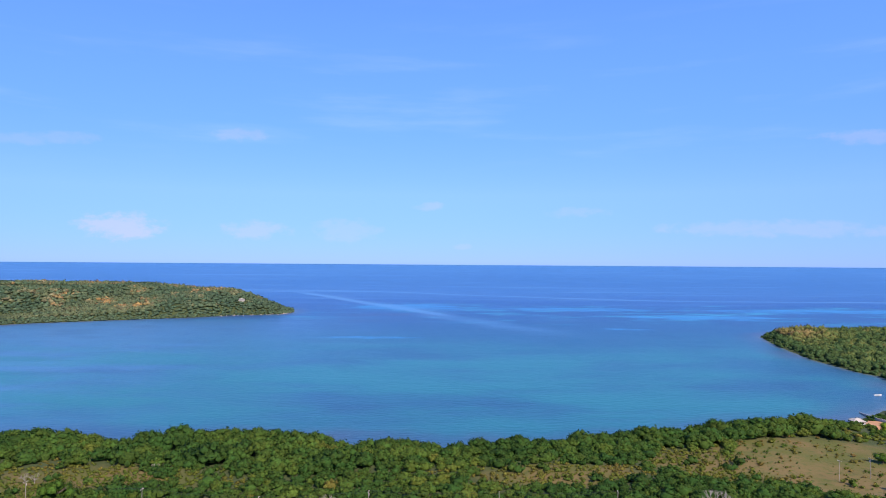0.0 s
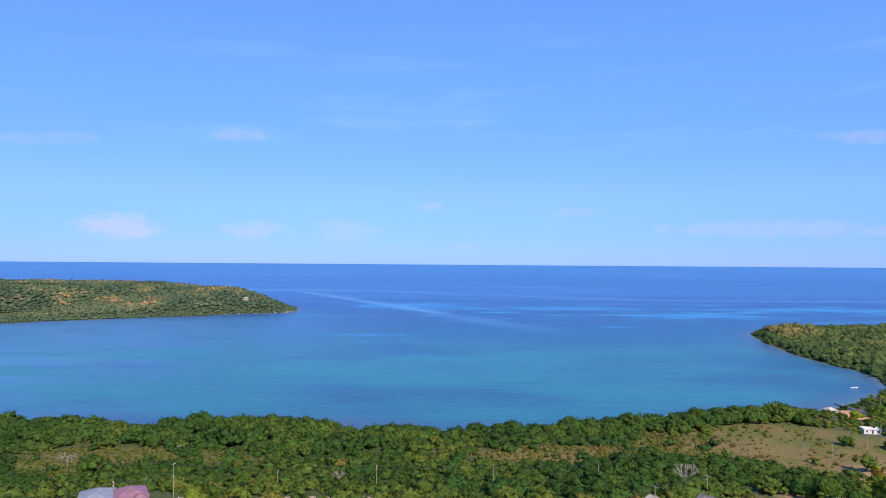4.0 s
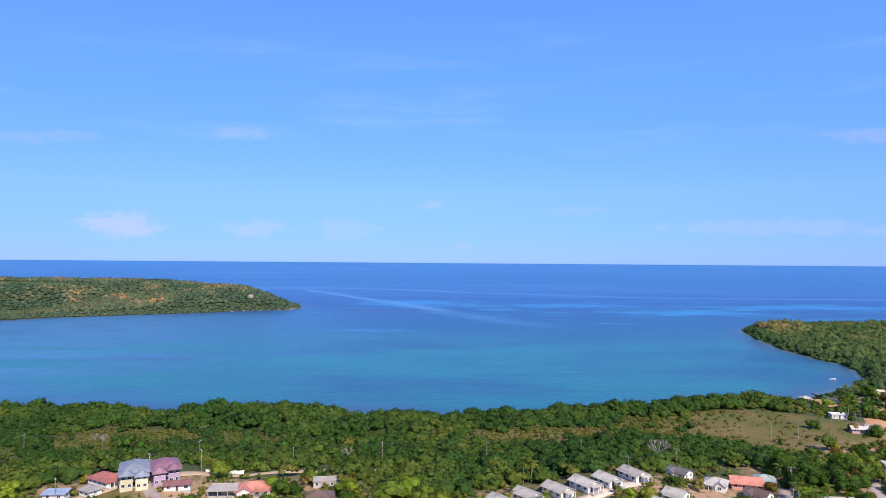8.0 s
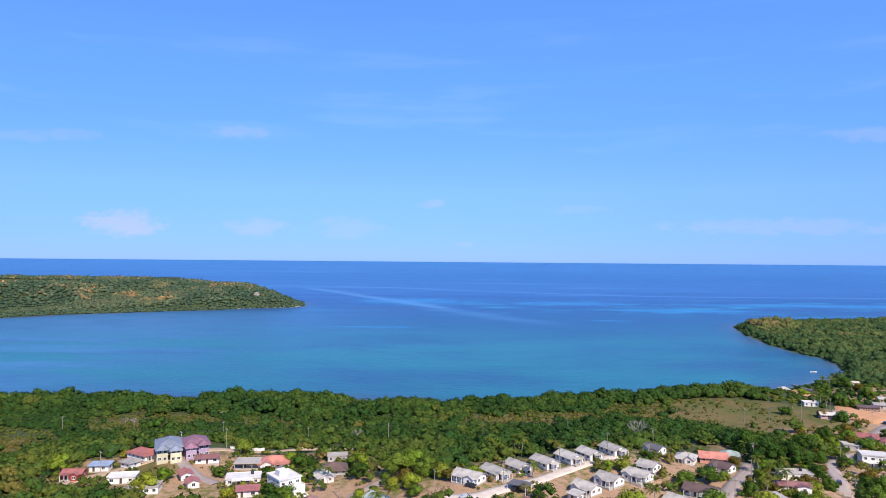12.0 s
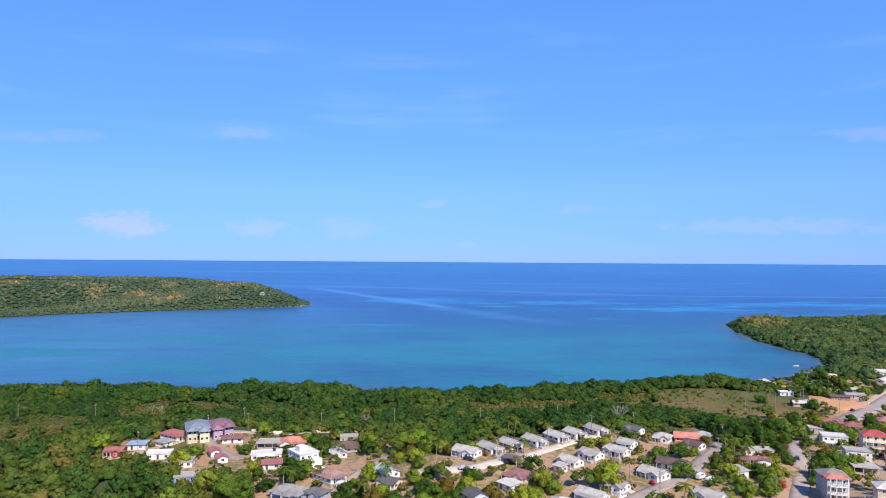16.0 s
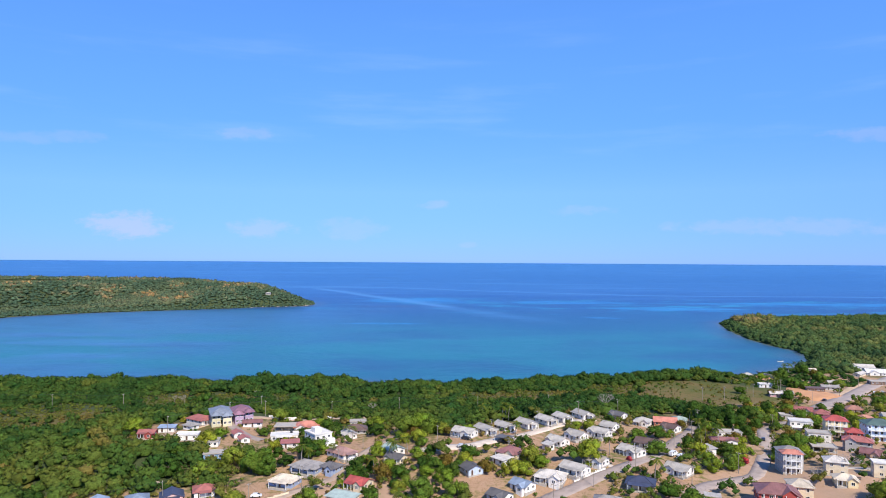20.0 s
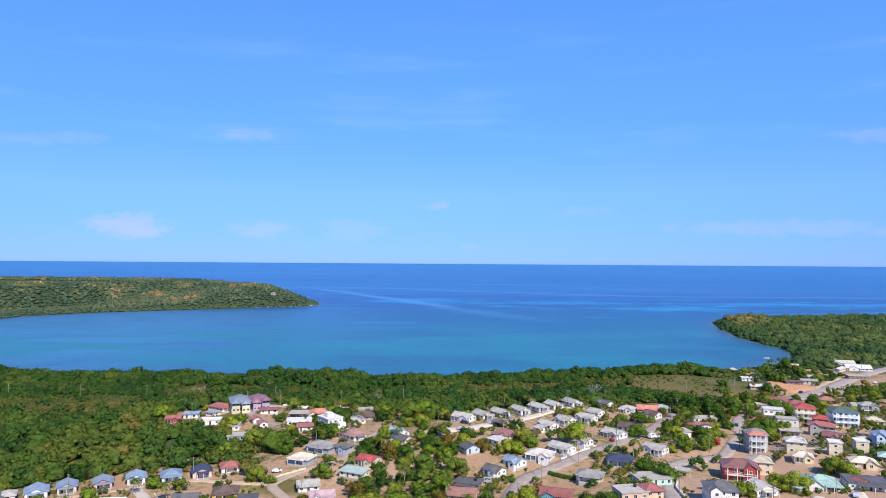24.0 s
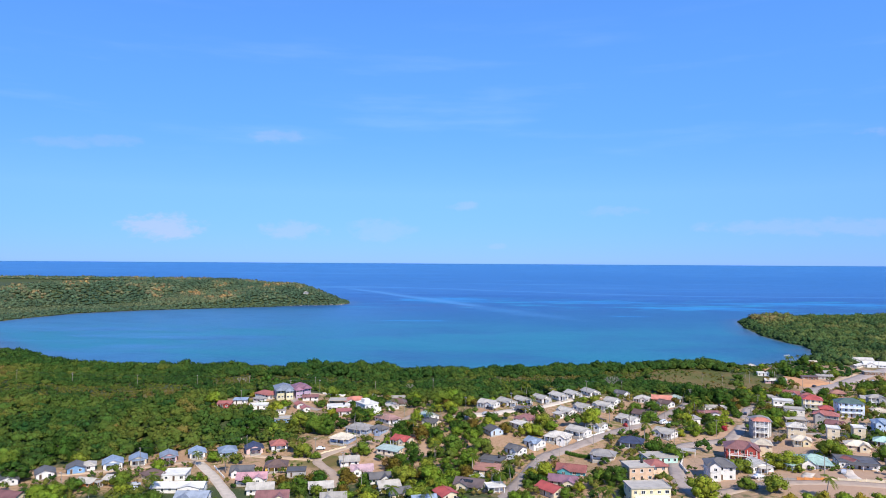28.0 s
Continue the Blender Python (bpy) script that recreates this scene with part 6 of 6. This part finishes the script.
# open brown yards, lawns and a stony bank
TAKEN.extend([(-120, 123.5, 5), (-110, 125, 5), (-98, 127, 5), (16, 108, 9), (27, 105, 8), (34, 122, 6), (10, 77, 6), (45, 108, 7), (50, 96, 6), (-74, 116, 8), (-56, 86, 7), (-67, 102, 8), (2, 146, 5), (130, 56, 6), (120, 45, 6), (139, 50, 7),
              (153, 51, 7), (207, 170, 9), (217, 155, 9), (155, 107, 5), (103, 90, 7), (136, 34, 8), (-20, 100, 5)])
infill()
make_woods()
meadow_scrub()


# ---- bare trees ----
def bare_tree(x, y, h, seed, label):
    rnd = random.Random(seed)
    root = tagged(new("bare_tree"), label, "tree")
    root.matrix_world = pose(x, y, ground_z(x, y))
    s = Shape().tube([(0, 0, -0.5), (0.1, 0, h * 0.25), (0.15, 0.1, h * 0.4)], [h * 0.035, h * 0.028, h * 0.022])
    part("trunk", s.mesh("trunk", "bark_pale"), root)
    b = None

    def limb(p, d, length, r, depth):
        q = p + d * length
        b.tube([p, p.lerp(q, 0.5) + Vector((rnd.uniform(-1, 1), rnd.uniform(-1, 1), 0.3)) * length * 0.06, q], [r, r * 0.8, r * 0.55], 4)
        if depth:
            for _ in range(3):
                e = (d + Vector((rnd.uniform(-1, 1), rnd.uniform(-1, 1), rnd.uniform(-0.2, 0.7))) * 0.75).normalized()
                limb(q, e, length * rnd.uniform(0.55, 0.8), r * 0.6, depth - 1)
    for k in range(6):
        a = k * 1.05 + rnd.uniform(-0.3, 0.3)
        b = Shape()
        limb(Vector((0.1, 0, h * rnd.uniform(0.25, 0.4))), Vector((math.cos(a), math.sin(a), rnd.uniform(0.5, 1.1))).normalized(), h * 0.25, h * 0.016, 3)
        part("branch", b.mesh("branch", "bark_pale"), root)


bare_tree(92, 222, 11, 1, "large leafless pale grey tree beside white houses")
bare_tree(147, 108, 7, 2, "leafless grey-brown tree in a yard")
bare_tree(162, 114, 10, 3, "tall dead white tree by a yard")
for bx, by, bh in ((-43, 250, 6), (-177, 282, 5), (-172, 281, 5), (-126, 292, 4)):
    bare_tree(bx, by, bh, bx + 300, "dead pale tree standing in green scrub")


# ---- power poles and lines ----
def pole_meshes():
    return (Shape().tube([(0, 0, -0.8), (0, 0, 9.0)], [0.15, 0.1], 8).mesh("mast", "weathered_pole"), Shape().box(-1.1, 1.1, -0.06, 0.06, 8.3, 8.44).mesh("crossarm", "weathered_pole"),
            Shape().tube([(0, 0, 8.44), (0, 0, 8.66)], [0.06, 0.05], 6).mesh("insulator", "trim_white"), Shape().tube([(0.3, 0, 6.9), (0.3, 0, 7.7)], [0.24, 0.24], 8).mesh("transformer", "roof_zinc"))


MAST, ARM, KNOB, CAN = pole_meshes()


def pole(x, y, turn=0.0, can=False):
    root = tagged(new("utility_pole"), "weathered wooden utility pole with a crossarm", "pole", "utility poles")
    root.matrix_world = pose(x, y, ground_z(x, y), 0, 0, turn)
    part("mast", MAST, root)
    part("crossarm", ARM, root)
    for k in (-1.0, 0.45, 1.0):
        part("insulator", KNOB, root, Matrix.Translation((k, 0, 0)))
    if can:
        part("transformer", CAN, root)
    return Vector((x, y, ground_z(x, y) + 8.6))


def line_of_poles(pts):
    tops = []
    for i, (x, y) in enumerate(pts):
        a, b = pts[max(i - 1, 0)], pts[min(i + 1, len(pts) - 1)]
        turn = math.degrees(math.atan2(b[1] - a[1], b[0] - a[0])) + 90
        tops.append((pole(x, y, turn, i % 3 == 1), turn))
    for (p, ta), (q, tb) in zip(tops, tops[1:]):
        s = Shape()
        for k in (-1.0, 0.45, 1.0):
            u = p + Vector((math.cos(radians(ta)), math.sin(radians(ta)), 0)) * k
            w = q + Vector((math.cos(radians(tb)), math.sin(radians(tb)), 0)) * k
            path = [u.lerp(w, t) - Vector((0, 0, 4 * t * (1 - t) * 0.018 * (w - u).length)) for t in [j / 8 for j in range(9)]]
            s.tube(path, [0.018] * 9, 3)
        tagged(new("power_line", s.mesh("power_line", "black_plastic")), "thin dark power lines strung between poles", "cable")


line_of_poles([(-347, 274), (-302, 272), (-246, 262), (-202, 264), (-160, 256), (-108, 240), (-66, 240), (-26, 238), (20, 230), (60, 226)])
line_of_poles([(-2, 145), (23, 153), (47, 174), (70, 190), (96, 212)])
line_of_poles([(20, 44), (29, 66), (42, 94), (60, 108), (81, 125), (105, 148), (121, 170), (133, 194)])
line_of_poles([(170, 284), (186, 288), (211, 301), (240, 322)])
line_of_poles([(180, 211), (154, 158), (143, 137), (124, 125), (98, 107), (89, 64), (90, 35), (115, 46), (137, 47), (170, 38)])
line_of_poles([(-164, 46), (-150, 82), (-108, 104), (-73, 99), (-56, 114), (-44, 130), (-36, 150)])
line_of_poles([(-43, 55), (-56, 82), (-73, 99)])
line_of_poles([(-100, 220), (-116, 207), (-140, 184)])
line_of_poles([(244, 288), (276, 312), (320, 362), (368, 406)])


# ---- vehicles ----
def car_meshes(kind):
    L, W, hood, roof = {"car": (4.3, 1.75, 0.95, 1.45), "van": (4.9, 1.9, 1.15, 2.1)}[kind]
    a, b = L / 2, W / 2
    prof = ([(-a, 0.35), (-a, 0.9), (-a + 0.5, hood), (-a + 0.9, roof), (a * 0.2, roof), (a * 0.55, hood), (a - 0.1, hood - 0.12), (a, 0.6), (a, 0.35)] if kind == "car"
            else [(-a, 0.35), (-a, 1.1), (-a + 0.12, roof - 0.08), (-a + 0.4, roof), (a * 0.5, roof), (a * 0.8, hood), (a - 0.05, hood - 0.2), (a, 0.7), (a, 0.35)])
    n = len(prof)
    v = [(x, -b * (0.86 if z > 1.0 else 1), z) for x, z in prof] + [(x, b * (0.86 if z > 1.0 else 1), z) for x, z in prof]
    f = [tuple(range(n))[::-1], tuple(range(n, 2 * n))] + [(i, (i + 1) % n, n + (i + 1) % n, n + i) for i in range(n)]
    body = (v, f)
    glass = Shape()
    zt, zb = roof - 0.1, hood + 0.04
    for sg in (1, -1):
        glass.box(-a + 0.85, a * 0.22, sg * b * 0.86 + (0.0 if sg > 0 else -0.03), sg * b * 0.86 + (0.03 if sg > 0 else 0.0), zb, zt)
    x0, x1 = (a * 0.2, a * 0.55) if kind == "car" else (a * 0.5, a * 0.8)
    glass.add([(x0 + 0.04, -b * 0.75, roof + 0.0), (x0 + 0.04, b * 0.75, roof), (x1 + 0.03, b * 0.8, hood + 0.05), (x1 + 0.03, -b * 0.8, hood + 0.05),
               (x0 + 0.07, -b * 0.75, roof + 0.02), (x0 + 0.07, b * 0.75, roof + 0.02), (x1 + 0.06, b * 0.8, hood + 0.07), (x1 + 0.06, -b * 0.8, hood + 0.07)],
              [(0, 1, 2, 3), (7, 6, 5, 4), (0, 4, 5, 1), (1, 5, 6, 2), (2, 6, 7, 3), (3, 7, 4, 0)])
    return body, glass.mesh("glazing", "window_glass"), a, b


WHEEL = Shape().tube([(0, -0.1, 0), (0, 0.1, 0)], [0.32, 0.32], 12).mesh("wheel", "rubber")
LAMP = Shape().box(-0.04, 0.04, -0.16, 0.16, -0.07, 0.07).mesh("headlight", "trim_white")
CARS = {k: car_meshes(k) for k in ("car", "van")}


def vehicle(kind, colour, x, y, turn, label):
    (v, f), glass, a, b = CARS[kind]
    root = tagged(new(kind), label, kind, "parked vehicles")
    root.matrix_world = pose(x, y, ground_z(x, y) + 0.18, 0, 0, turn)
    part("body", mesh_from("body", v, f, ["car_" + colour]), root)
    part("glazing", glass, root)
    for sx in (-0.62, 0.62):
        for sy in (-1, 1):
            part("wheel", WHEEL, root, Matrix.Translation((a * sx, sy * (b - 0.08), 0.32)))
    for sy in (-0.6, 0.6):
        part("headlight", LAMP, root, Matrix.Translation((a, b * sy, 0.66)))


vehicle("car", "silver", 9, 140, 15, "silver car on the concrete lane")
vehicle("car", "black", 11, 149, -30, "black car parked before a white house")
vehicle("car", "black", 27, 149.5, 60, "black car under the carport roof")
vehicle("car", "white", 31, 151, 60, "white car beside the carport posts")
for i, (vx, vy, vc) in enumerate(((122, 170, "white"), (124.5, 176, "black"), (128, 181, "red"), (130.5, 186, "blue"), (133, 191, "white"))):
    vehicle("car", vc, vx + 1, vy, 58, {"white": "white car parked along the lane", "black": "black car parked along the lane", "red": "dark red car parked along the lane", "blue": "blue car parked along the lane"}[vc])
vehicle("van", "white", 103, 143, 40, "white van at the lane's edge")
vehicle("van", "white", 105, 138.5, 35, "white minibus parked beside the lane")
vehicle("car", "black", 158, 175, 65, "dark car driving on the narrow road")
vehicle("car", "black", 256, 295, 45, "dark car on the wide coast road")
vehicle("car", "red", 352, 384, 43, "dark red car on the coast road")
vehicle("car", "white", -39, 138, 60, "white car on the village lane")
vehicle("car", "white", -130, 169, 20, "white car parked by the yard wall")
vehicle("van", "silver", 20, 90, -25, "silver pickup parked on bare earth")
vehicle("car", "black", 27.5, 78, 70, "black car driving up the asphalt lane")
vehicle("van", "blue", 11.5, 57, 70, "bright blue van at the roadside")
vehicle("car", "black", 8, 46, 15, "dark car parked by a carport")
vehicle("car", "white", 114, 51, 20, "white car in front of a house")
vehicle("car", "white", -72, 106, 10, "white car on the dirt corner")
vehicle("car", "silver", -139, 57, 35, "silver car on a bare yard")
vehicle("car", "white", -136, 52, 35, "white car on a bare yard")
vehicle("car", "silver", 148, 54, 60, "silver car on a concrete drive")
for vx, vy, vt, vc in ((318, 339, 46, "white"), (325, 341, 50, "silver"), (336, 345, 40, "red"), (347, 354, 48, "white"), (323, 327, 30, "blue"), (331, 337, 60, "white"), (304, 323, 45, "silver")):
    vehicle("car", vc, vx, vy, vt, {"white": "white car parked beside the coast road", "silver": "silver car parked beside the coast road", "red": "dark red car parked beside the coast road", "blue": "blue car parked beside the coast road"}[vc])
vehicle("car", "blue", 226, 163, 20, "blue car parked on a pale drive")
vehicle("car", "white", -66, 233, 10, "white car on the dusty road")


def carport(x, y, turn, L, W, mat, label):
    root = tagged(new("carport"), label, "carport")
    root.matrix_world = pose(x, y, ground_z(x, y), 0, 0, turn)
    part("roof", Shape().box(-L / 2, L / 2, -W / 2, W / 2, 2.5, 2.66).box(-L / 2, L / 2, -W / 2, -W / 2 + 0.1, 2.66, 2.78).mesh("roof", mat), root)
    for sx in (-1, 1):
        for sy in (-1, 1):
            part("post", Shape().box(sx * (L / 2 - 0.2) - 0.08, sx * (L / 2 - 0.2) + 0.08, sy * (W / 2 - 0.2) - 0.08, sy * (W / 2 - 0.2) + 0.08, -1, 2.5).mesh("post", "trim_white"), root)


carport(28.5, 150, -30, 7.5, 6.0, "roof_slate", "open carport with a dark sheet roof on white posts")
carport(4, 62, 15, 6.0, 5.0, "roof_white", "open carport with a white slab roof")
carport(100, 92, -20, 6.0, 5.0, "roof_zincw", "open carport with a pale zinc roof")

# concrete drives and paved yards
road("pavement", "pale concrete drive up to a verandah house", [(148, 44), (149, 52), (152, 60)], 4.5, "concrete_lane", 0.14, "pavement")
road("pavement", "curved concrete drive before the mint-roofed house", [(131, 46), (133, 52), (136, 56)], 4.0, "concrete_lane", 0.14, "pavement")
road("pavement", "dusty concrete forecourt by the lane", [(112, 52), (118, 53)], 7.0, "concrete_lane", 0.14, "pavement")
road("pavement", "pale concrete yard between two-storey houses", [(162, 128), (176, 124), (190, 118)], 6.0, "concrete_lane", 0.14, "pavement")
road("pavement", "concrete path to a scheme house", [(73, 121), (70, 128)], 2.4, "concrete_lane", 0.13, "pavement")
road("pavement", "concrete path to a white house", [(95, 142), (91, 147)], 2.4, "concrete_lane", 0.13, "pavement")
road("pavement", "dusty forecourt of the coast road shops", [(255, 300), (290, 335), (330, 378)], 7.0, "dirt_track", 0.12, "pavement")
road("pavement", "curved pale concrete drive between houses", [(201, 150), (210, 158), (218, 164), (228, 164), (236, 158)], 3.6, "concrete_lane", 0.15, "pavement")
road("pavement", "bare earth yard lane", [(176, 208), (196, 206), (222, 214), (246, 236)], 4.6, "dirt_track", 0.12, "pavement")

# ---- yard walls, fence, sand, boats ----
def yard_wall(pts, h, mat, label, posts=True):
    root = tagged(new("yard_wall"), label, "wall")
    root.matrix_world = pose(pts[0][0], pts[0][1], ground_z(*pts[0]))
    o = Vector((pts[0][0], pts[0][1], ground_z(*pts[0])))
    for (x0, y0), (x1, y1) in zip(pts, pts[1:]):
        d = Vector((x1 - x0, y1 - y0, 0))
        n = max(1, round(d.length / 3.0))
        for i in range(n):
            a, b = Vector((x0, y0, 0)) + d * (i / n), Vector((x0, y0, 0)) + d * ((i + 1) / n)
            z0 = min(ground_z(a.x, a.y), ground_z(b.x, b.y))
            m = (a + b) / 2
            mm_ = Matrix.Translation(Vector((m.x, m.y, z0)) - o) @ pose(0, 0, 0, 0, 0, math.degrees(math.atan2(d.y, d.x)))
            q = (b - a).length / 2
            part("panel", Shape().box(-q + 0.12, q - 0.12, -0.08, 0.08, -0.8, h).box(-q + 0.12, q - 0.12, -0.11, 0.11, h, h + 0.08).mesh("panel", mat), root, mm_)
            if posts:
                part("pillar", Shape().box(-q - 0.12, -q + 0.12, -0.15, 0.15, -0.8, h + 0.35).mesh("pillar", mat), root, mm_)
    return root


yard_wall([(127, 47.5), (138, 45.5)], 1.1, "wall_orange", "orange-painted yard wall with pillars")
yard_wall([(114, 49), (127, 47.5)], 0.7, "wall_concretewall", "low unpainted concrete yard wall")
yard_wall([(138, 45.5), (150, 42.5), (166, 40)], 0.9, "wall_cream", "cream yard wall beside the roadside lane")
yard_wall([(90, 62), (91, 74), (96, 86)], 1.2, "wall_white", "white yard wall with pillars")
yard_wall([(70, 58), (82, 60)], 1.1, "wall_yellowcream", "pale yellow yard wall")
yard_wall([(-98, 220), (-84, 227)], 1.6, "wall_white", "white boundary wall along the road")
yard_wall([(-128, 160), (-118, 166)], 1.2, "wall_concretewall", "grey concrete block wall")
yard_wall([(53, 112), (68, 122)], 0.8, "wall_white", "white garden wall before the scheme houses")
yard_wall([(86, 138), (100, 153)], 0.8, "wall_white", "white garden wall along the lane")
yard_wall([(280, 445), (275, 420), (273, 400), (279, 378)], 1.8, "wall_grey", "grey chain-link fence on a low wall by the beach")
yard_wall([(-60, 108), (-72, 100)], 0.9, "wall_cream", "cream wall at the village lane")
yard_wall([(-116, 84), (-106, 70)], 0.8, "wall_white", "white wall along the concrete drive")


def hedge(x0, y0, x1, y1, h, label):
    """A clipped hedge: leaf clumps over a long box."""
    rng = np.random.default_rng(71)
    n = int(math.hypot(x1 - x0, y1 - y0) / 0.55)
    t = np.repeat(np.linspace(0, 1, n), 2) + rng.uniform(-0.01, 0.01, 2 * n)
    c = np.stack([x0 + (x1 - x0) * t, y0 + (y1 - y0) * t, np.zeros(2 * n)], 1)
    c[:, 2] = heights(c[:, 0], c[:, 1]) + np.tile([h * 0.35, h * 0.75], n)
    r = np.full(2 * n, h * 0.5)
    mid_ = c - np.array([0, 0, h])
    v1, n1, lobe = leaf_cloud(c, r, 14, 0.2, rng, mid_)
    v2, n2, f2 = cores(c, r, 0.9, 0.85, rng, mid_)
    tagged(new("hedge", mesh_np("hedge", np.concatenate([v1, v2]), [np.arange(len(v1)).reshape(-1, 4), f2 + len(v1)], "leaf_dark", normals=np.concatenate([n1, n2]))), label, "hedge")


hedge(46, 99.5, 57.5, 90.5, 1.5, "clipped dark green hedge along the lane")


def boat(x, y, turn, mat, label):
    root = tagged(new("boat"), label, "boat", "moored boats")
    root.matrix_world = pose(x, y, 0.0, 0, 0, turn)
    st = [(-2.8, 0.55, 0.6), (-1.4, 0.75, 0.55), (0.8, 0.75, 0.6), (2.2, 0.45, 0.75), (3.2, 0.05, 0.95)]
    V, F = [], []
    for X, w, hh in st:
        V += [(X, -w, hh), (X, -w * 0.55, -0.2), (X, w * 0.55, -0.2), (X, w, hh), (X, w - 0.12 * (w > 0.2), hh), (X, w * 0.5, 0.12), (X, -w * 0.5, 0.12), (X, -w + 0.12 * (w > 0.2), hh)]
    for i in range(len(st) - 1):
        F += [(i * 8 + k, i * 8 + (k + 1) % 8, i * 8 + 8 + (k + 1) % 8, i * 8 + 8 + k) for k in range(8)]
    F += [tuple(range(8))[::-1], tuple((len(st) - 1) * 8 + k for k in range(8))]
    part("hull", mesh_from("hull", V, F, [mat]), root)
    for k in (-1.6, 0, 1.2):
        part("thwart", Shape().box(k - 0.15, k + 0.15, -0.6, 0.6, 0.4, 0.46).mesh("thwart", "weathered_pole"), root)


palms([(243, 345), (262, 374), (243, 331), (300, 437), (318, 452), (296, 420)])
boat(331, 504, 5, "wall_white", "white open fishing boat near the shore")


for fx, fy, fr in ((133, 139, 2.4), (136, 146, 2.0), (81, 134, 1.8), (-24, 126, 2.2), (-38, 126, 2.2), (-20, 122, 1.6)):
    root_ = tagged(new("bougainvillea"), "magenta bougainvillea bush in full bloom", "shrub", "bougainvillea bushes")
    root_.matrix_world = pose(fx, fy, ground_z(fx, fy))
    part("stem", trunk_mesh(9), root_, Matrix.Diagonal((fr, fr, fr * 0.6, 1)))
    part("crown", PROTO_FLOWER, root_, Matrix.Translation((0, 0, fr * 0.6)) @ Matrix.Diagonal((fr, fr, fr * 0.8, 1)))


# ---- pale rocks at the headland's foot ----
def rock_meshes():
    out = []
    for k in range(3):
        rng = np.random.default_rng(60 + k)
        v = ICO_V * rng.uniform(0.7, 1.15, (len(ICO_V), 1)) * np.array([1.0, 0.8, 0.55])
        out.append(mesh_from("rock", v, ICO_F, ["limestone"]))
    return out


ROCKS = rock_meshes()
rock_rnd = random.Random(8)
for (ax, ay), (bx, by), n in (((-300, 1212), (-284, 1264), 16), ((-372, 1185), (-300, 1212), 14), ((-423, 1135), (-372, 1185), 6)):
    for i in range(n):
        t = rock_rnd.random()
        x, y = ax + (bx - ax) * t + rock_rnd.uniform(-2, 2), ay + (by - ay) * t + rock_rnd.uniform(-2, 2)
        ob = tagged(new("rock", ROCKS[i % 3]), "pale weathered limestone rock at the waterline", "rock", "shore rocks")
        k = rock_rnd.uniform(0.9, 2.3)
        ob.matrix_world = pose(x, y, max(ground_z(x, y), -0.3) + 0.1 * k, 0, 0, rock_rnd.uniform(0, 360)) @ Matrix.Diagonal((k, k, k, 1))

# broken pale stone along the foot of the wood above the cottages
for i in range(46):
    t = rock_rnd.random()
    x, y = -126 + 36 * t + rock_rnd.uniform(-1, 1), 122.5 + 6 * t + rock_rnd.gauss(0, 1.3)
    ob = tagged(new("rock", ROCKS[i % 3]), "pale broken limestone on a bare earth bank", "rock", "bank stones")
    k = rock_rnd.uniform(0.35, 0.95)
    ob.matrix_world = pose(x, y, ground_z(x, y) + 0.15 * k, 0, 0, rock_rnd.uniform(0, 360)) @ Matrix.Diagonal((k, k, k, 1))
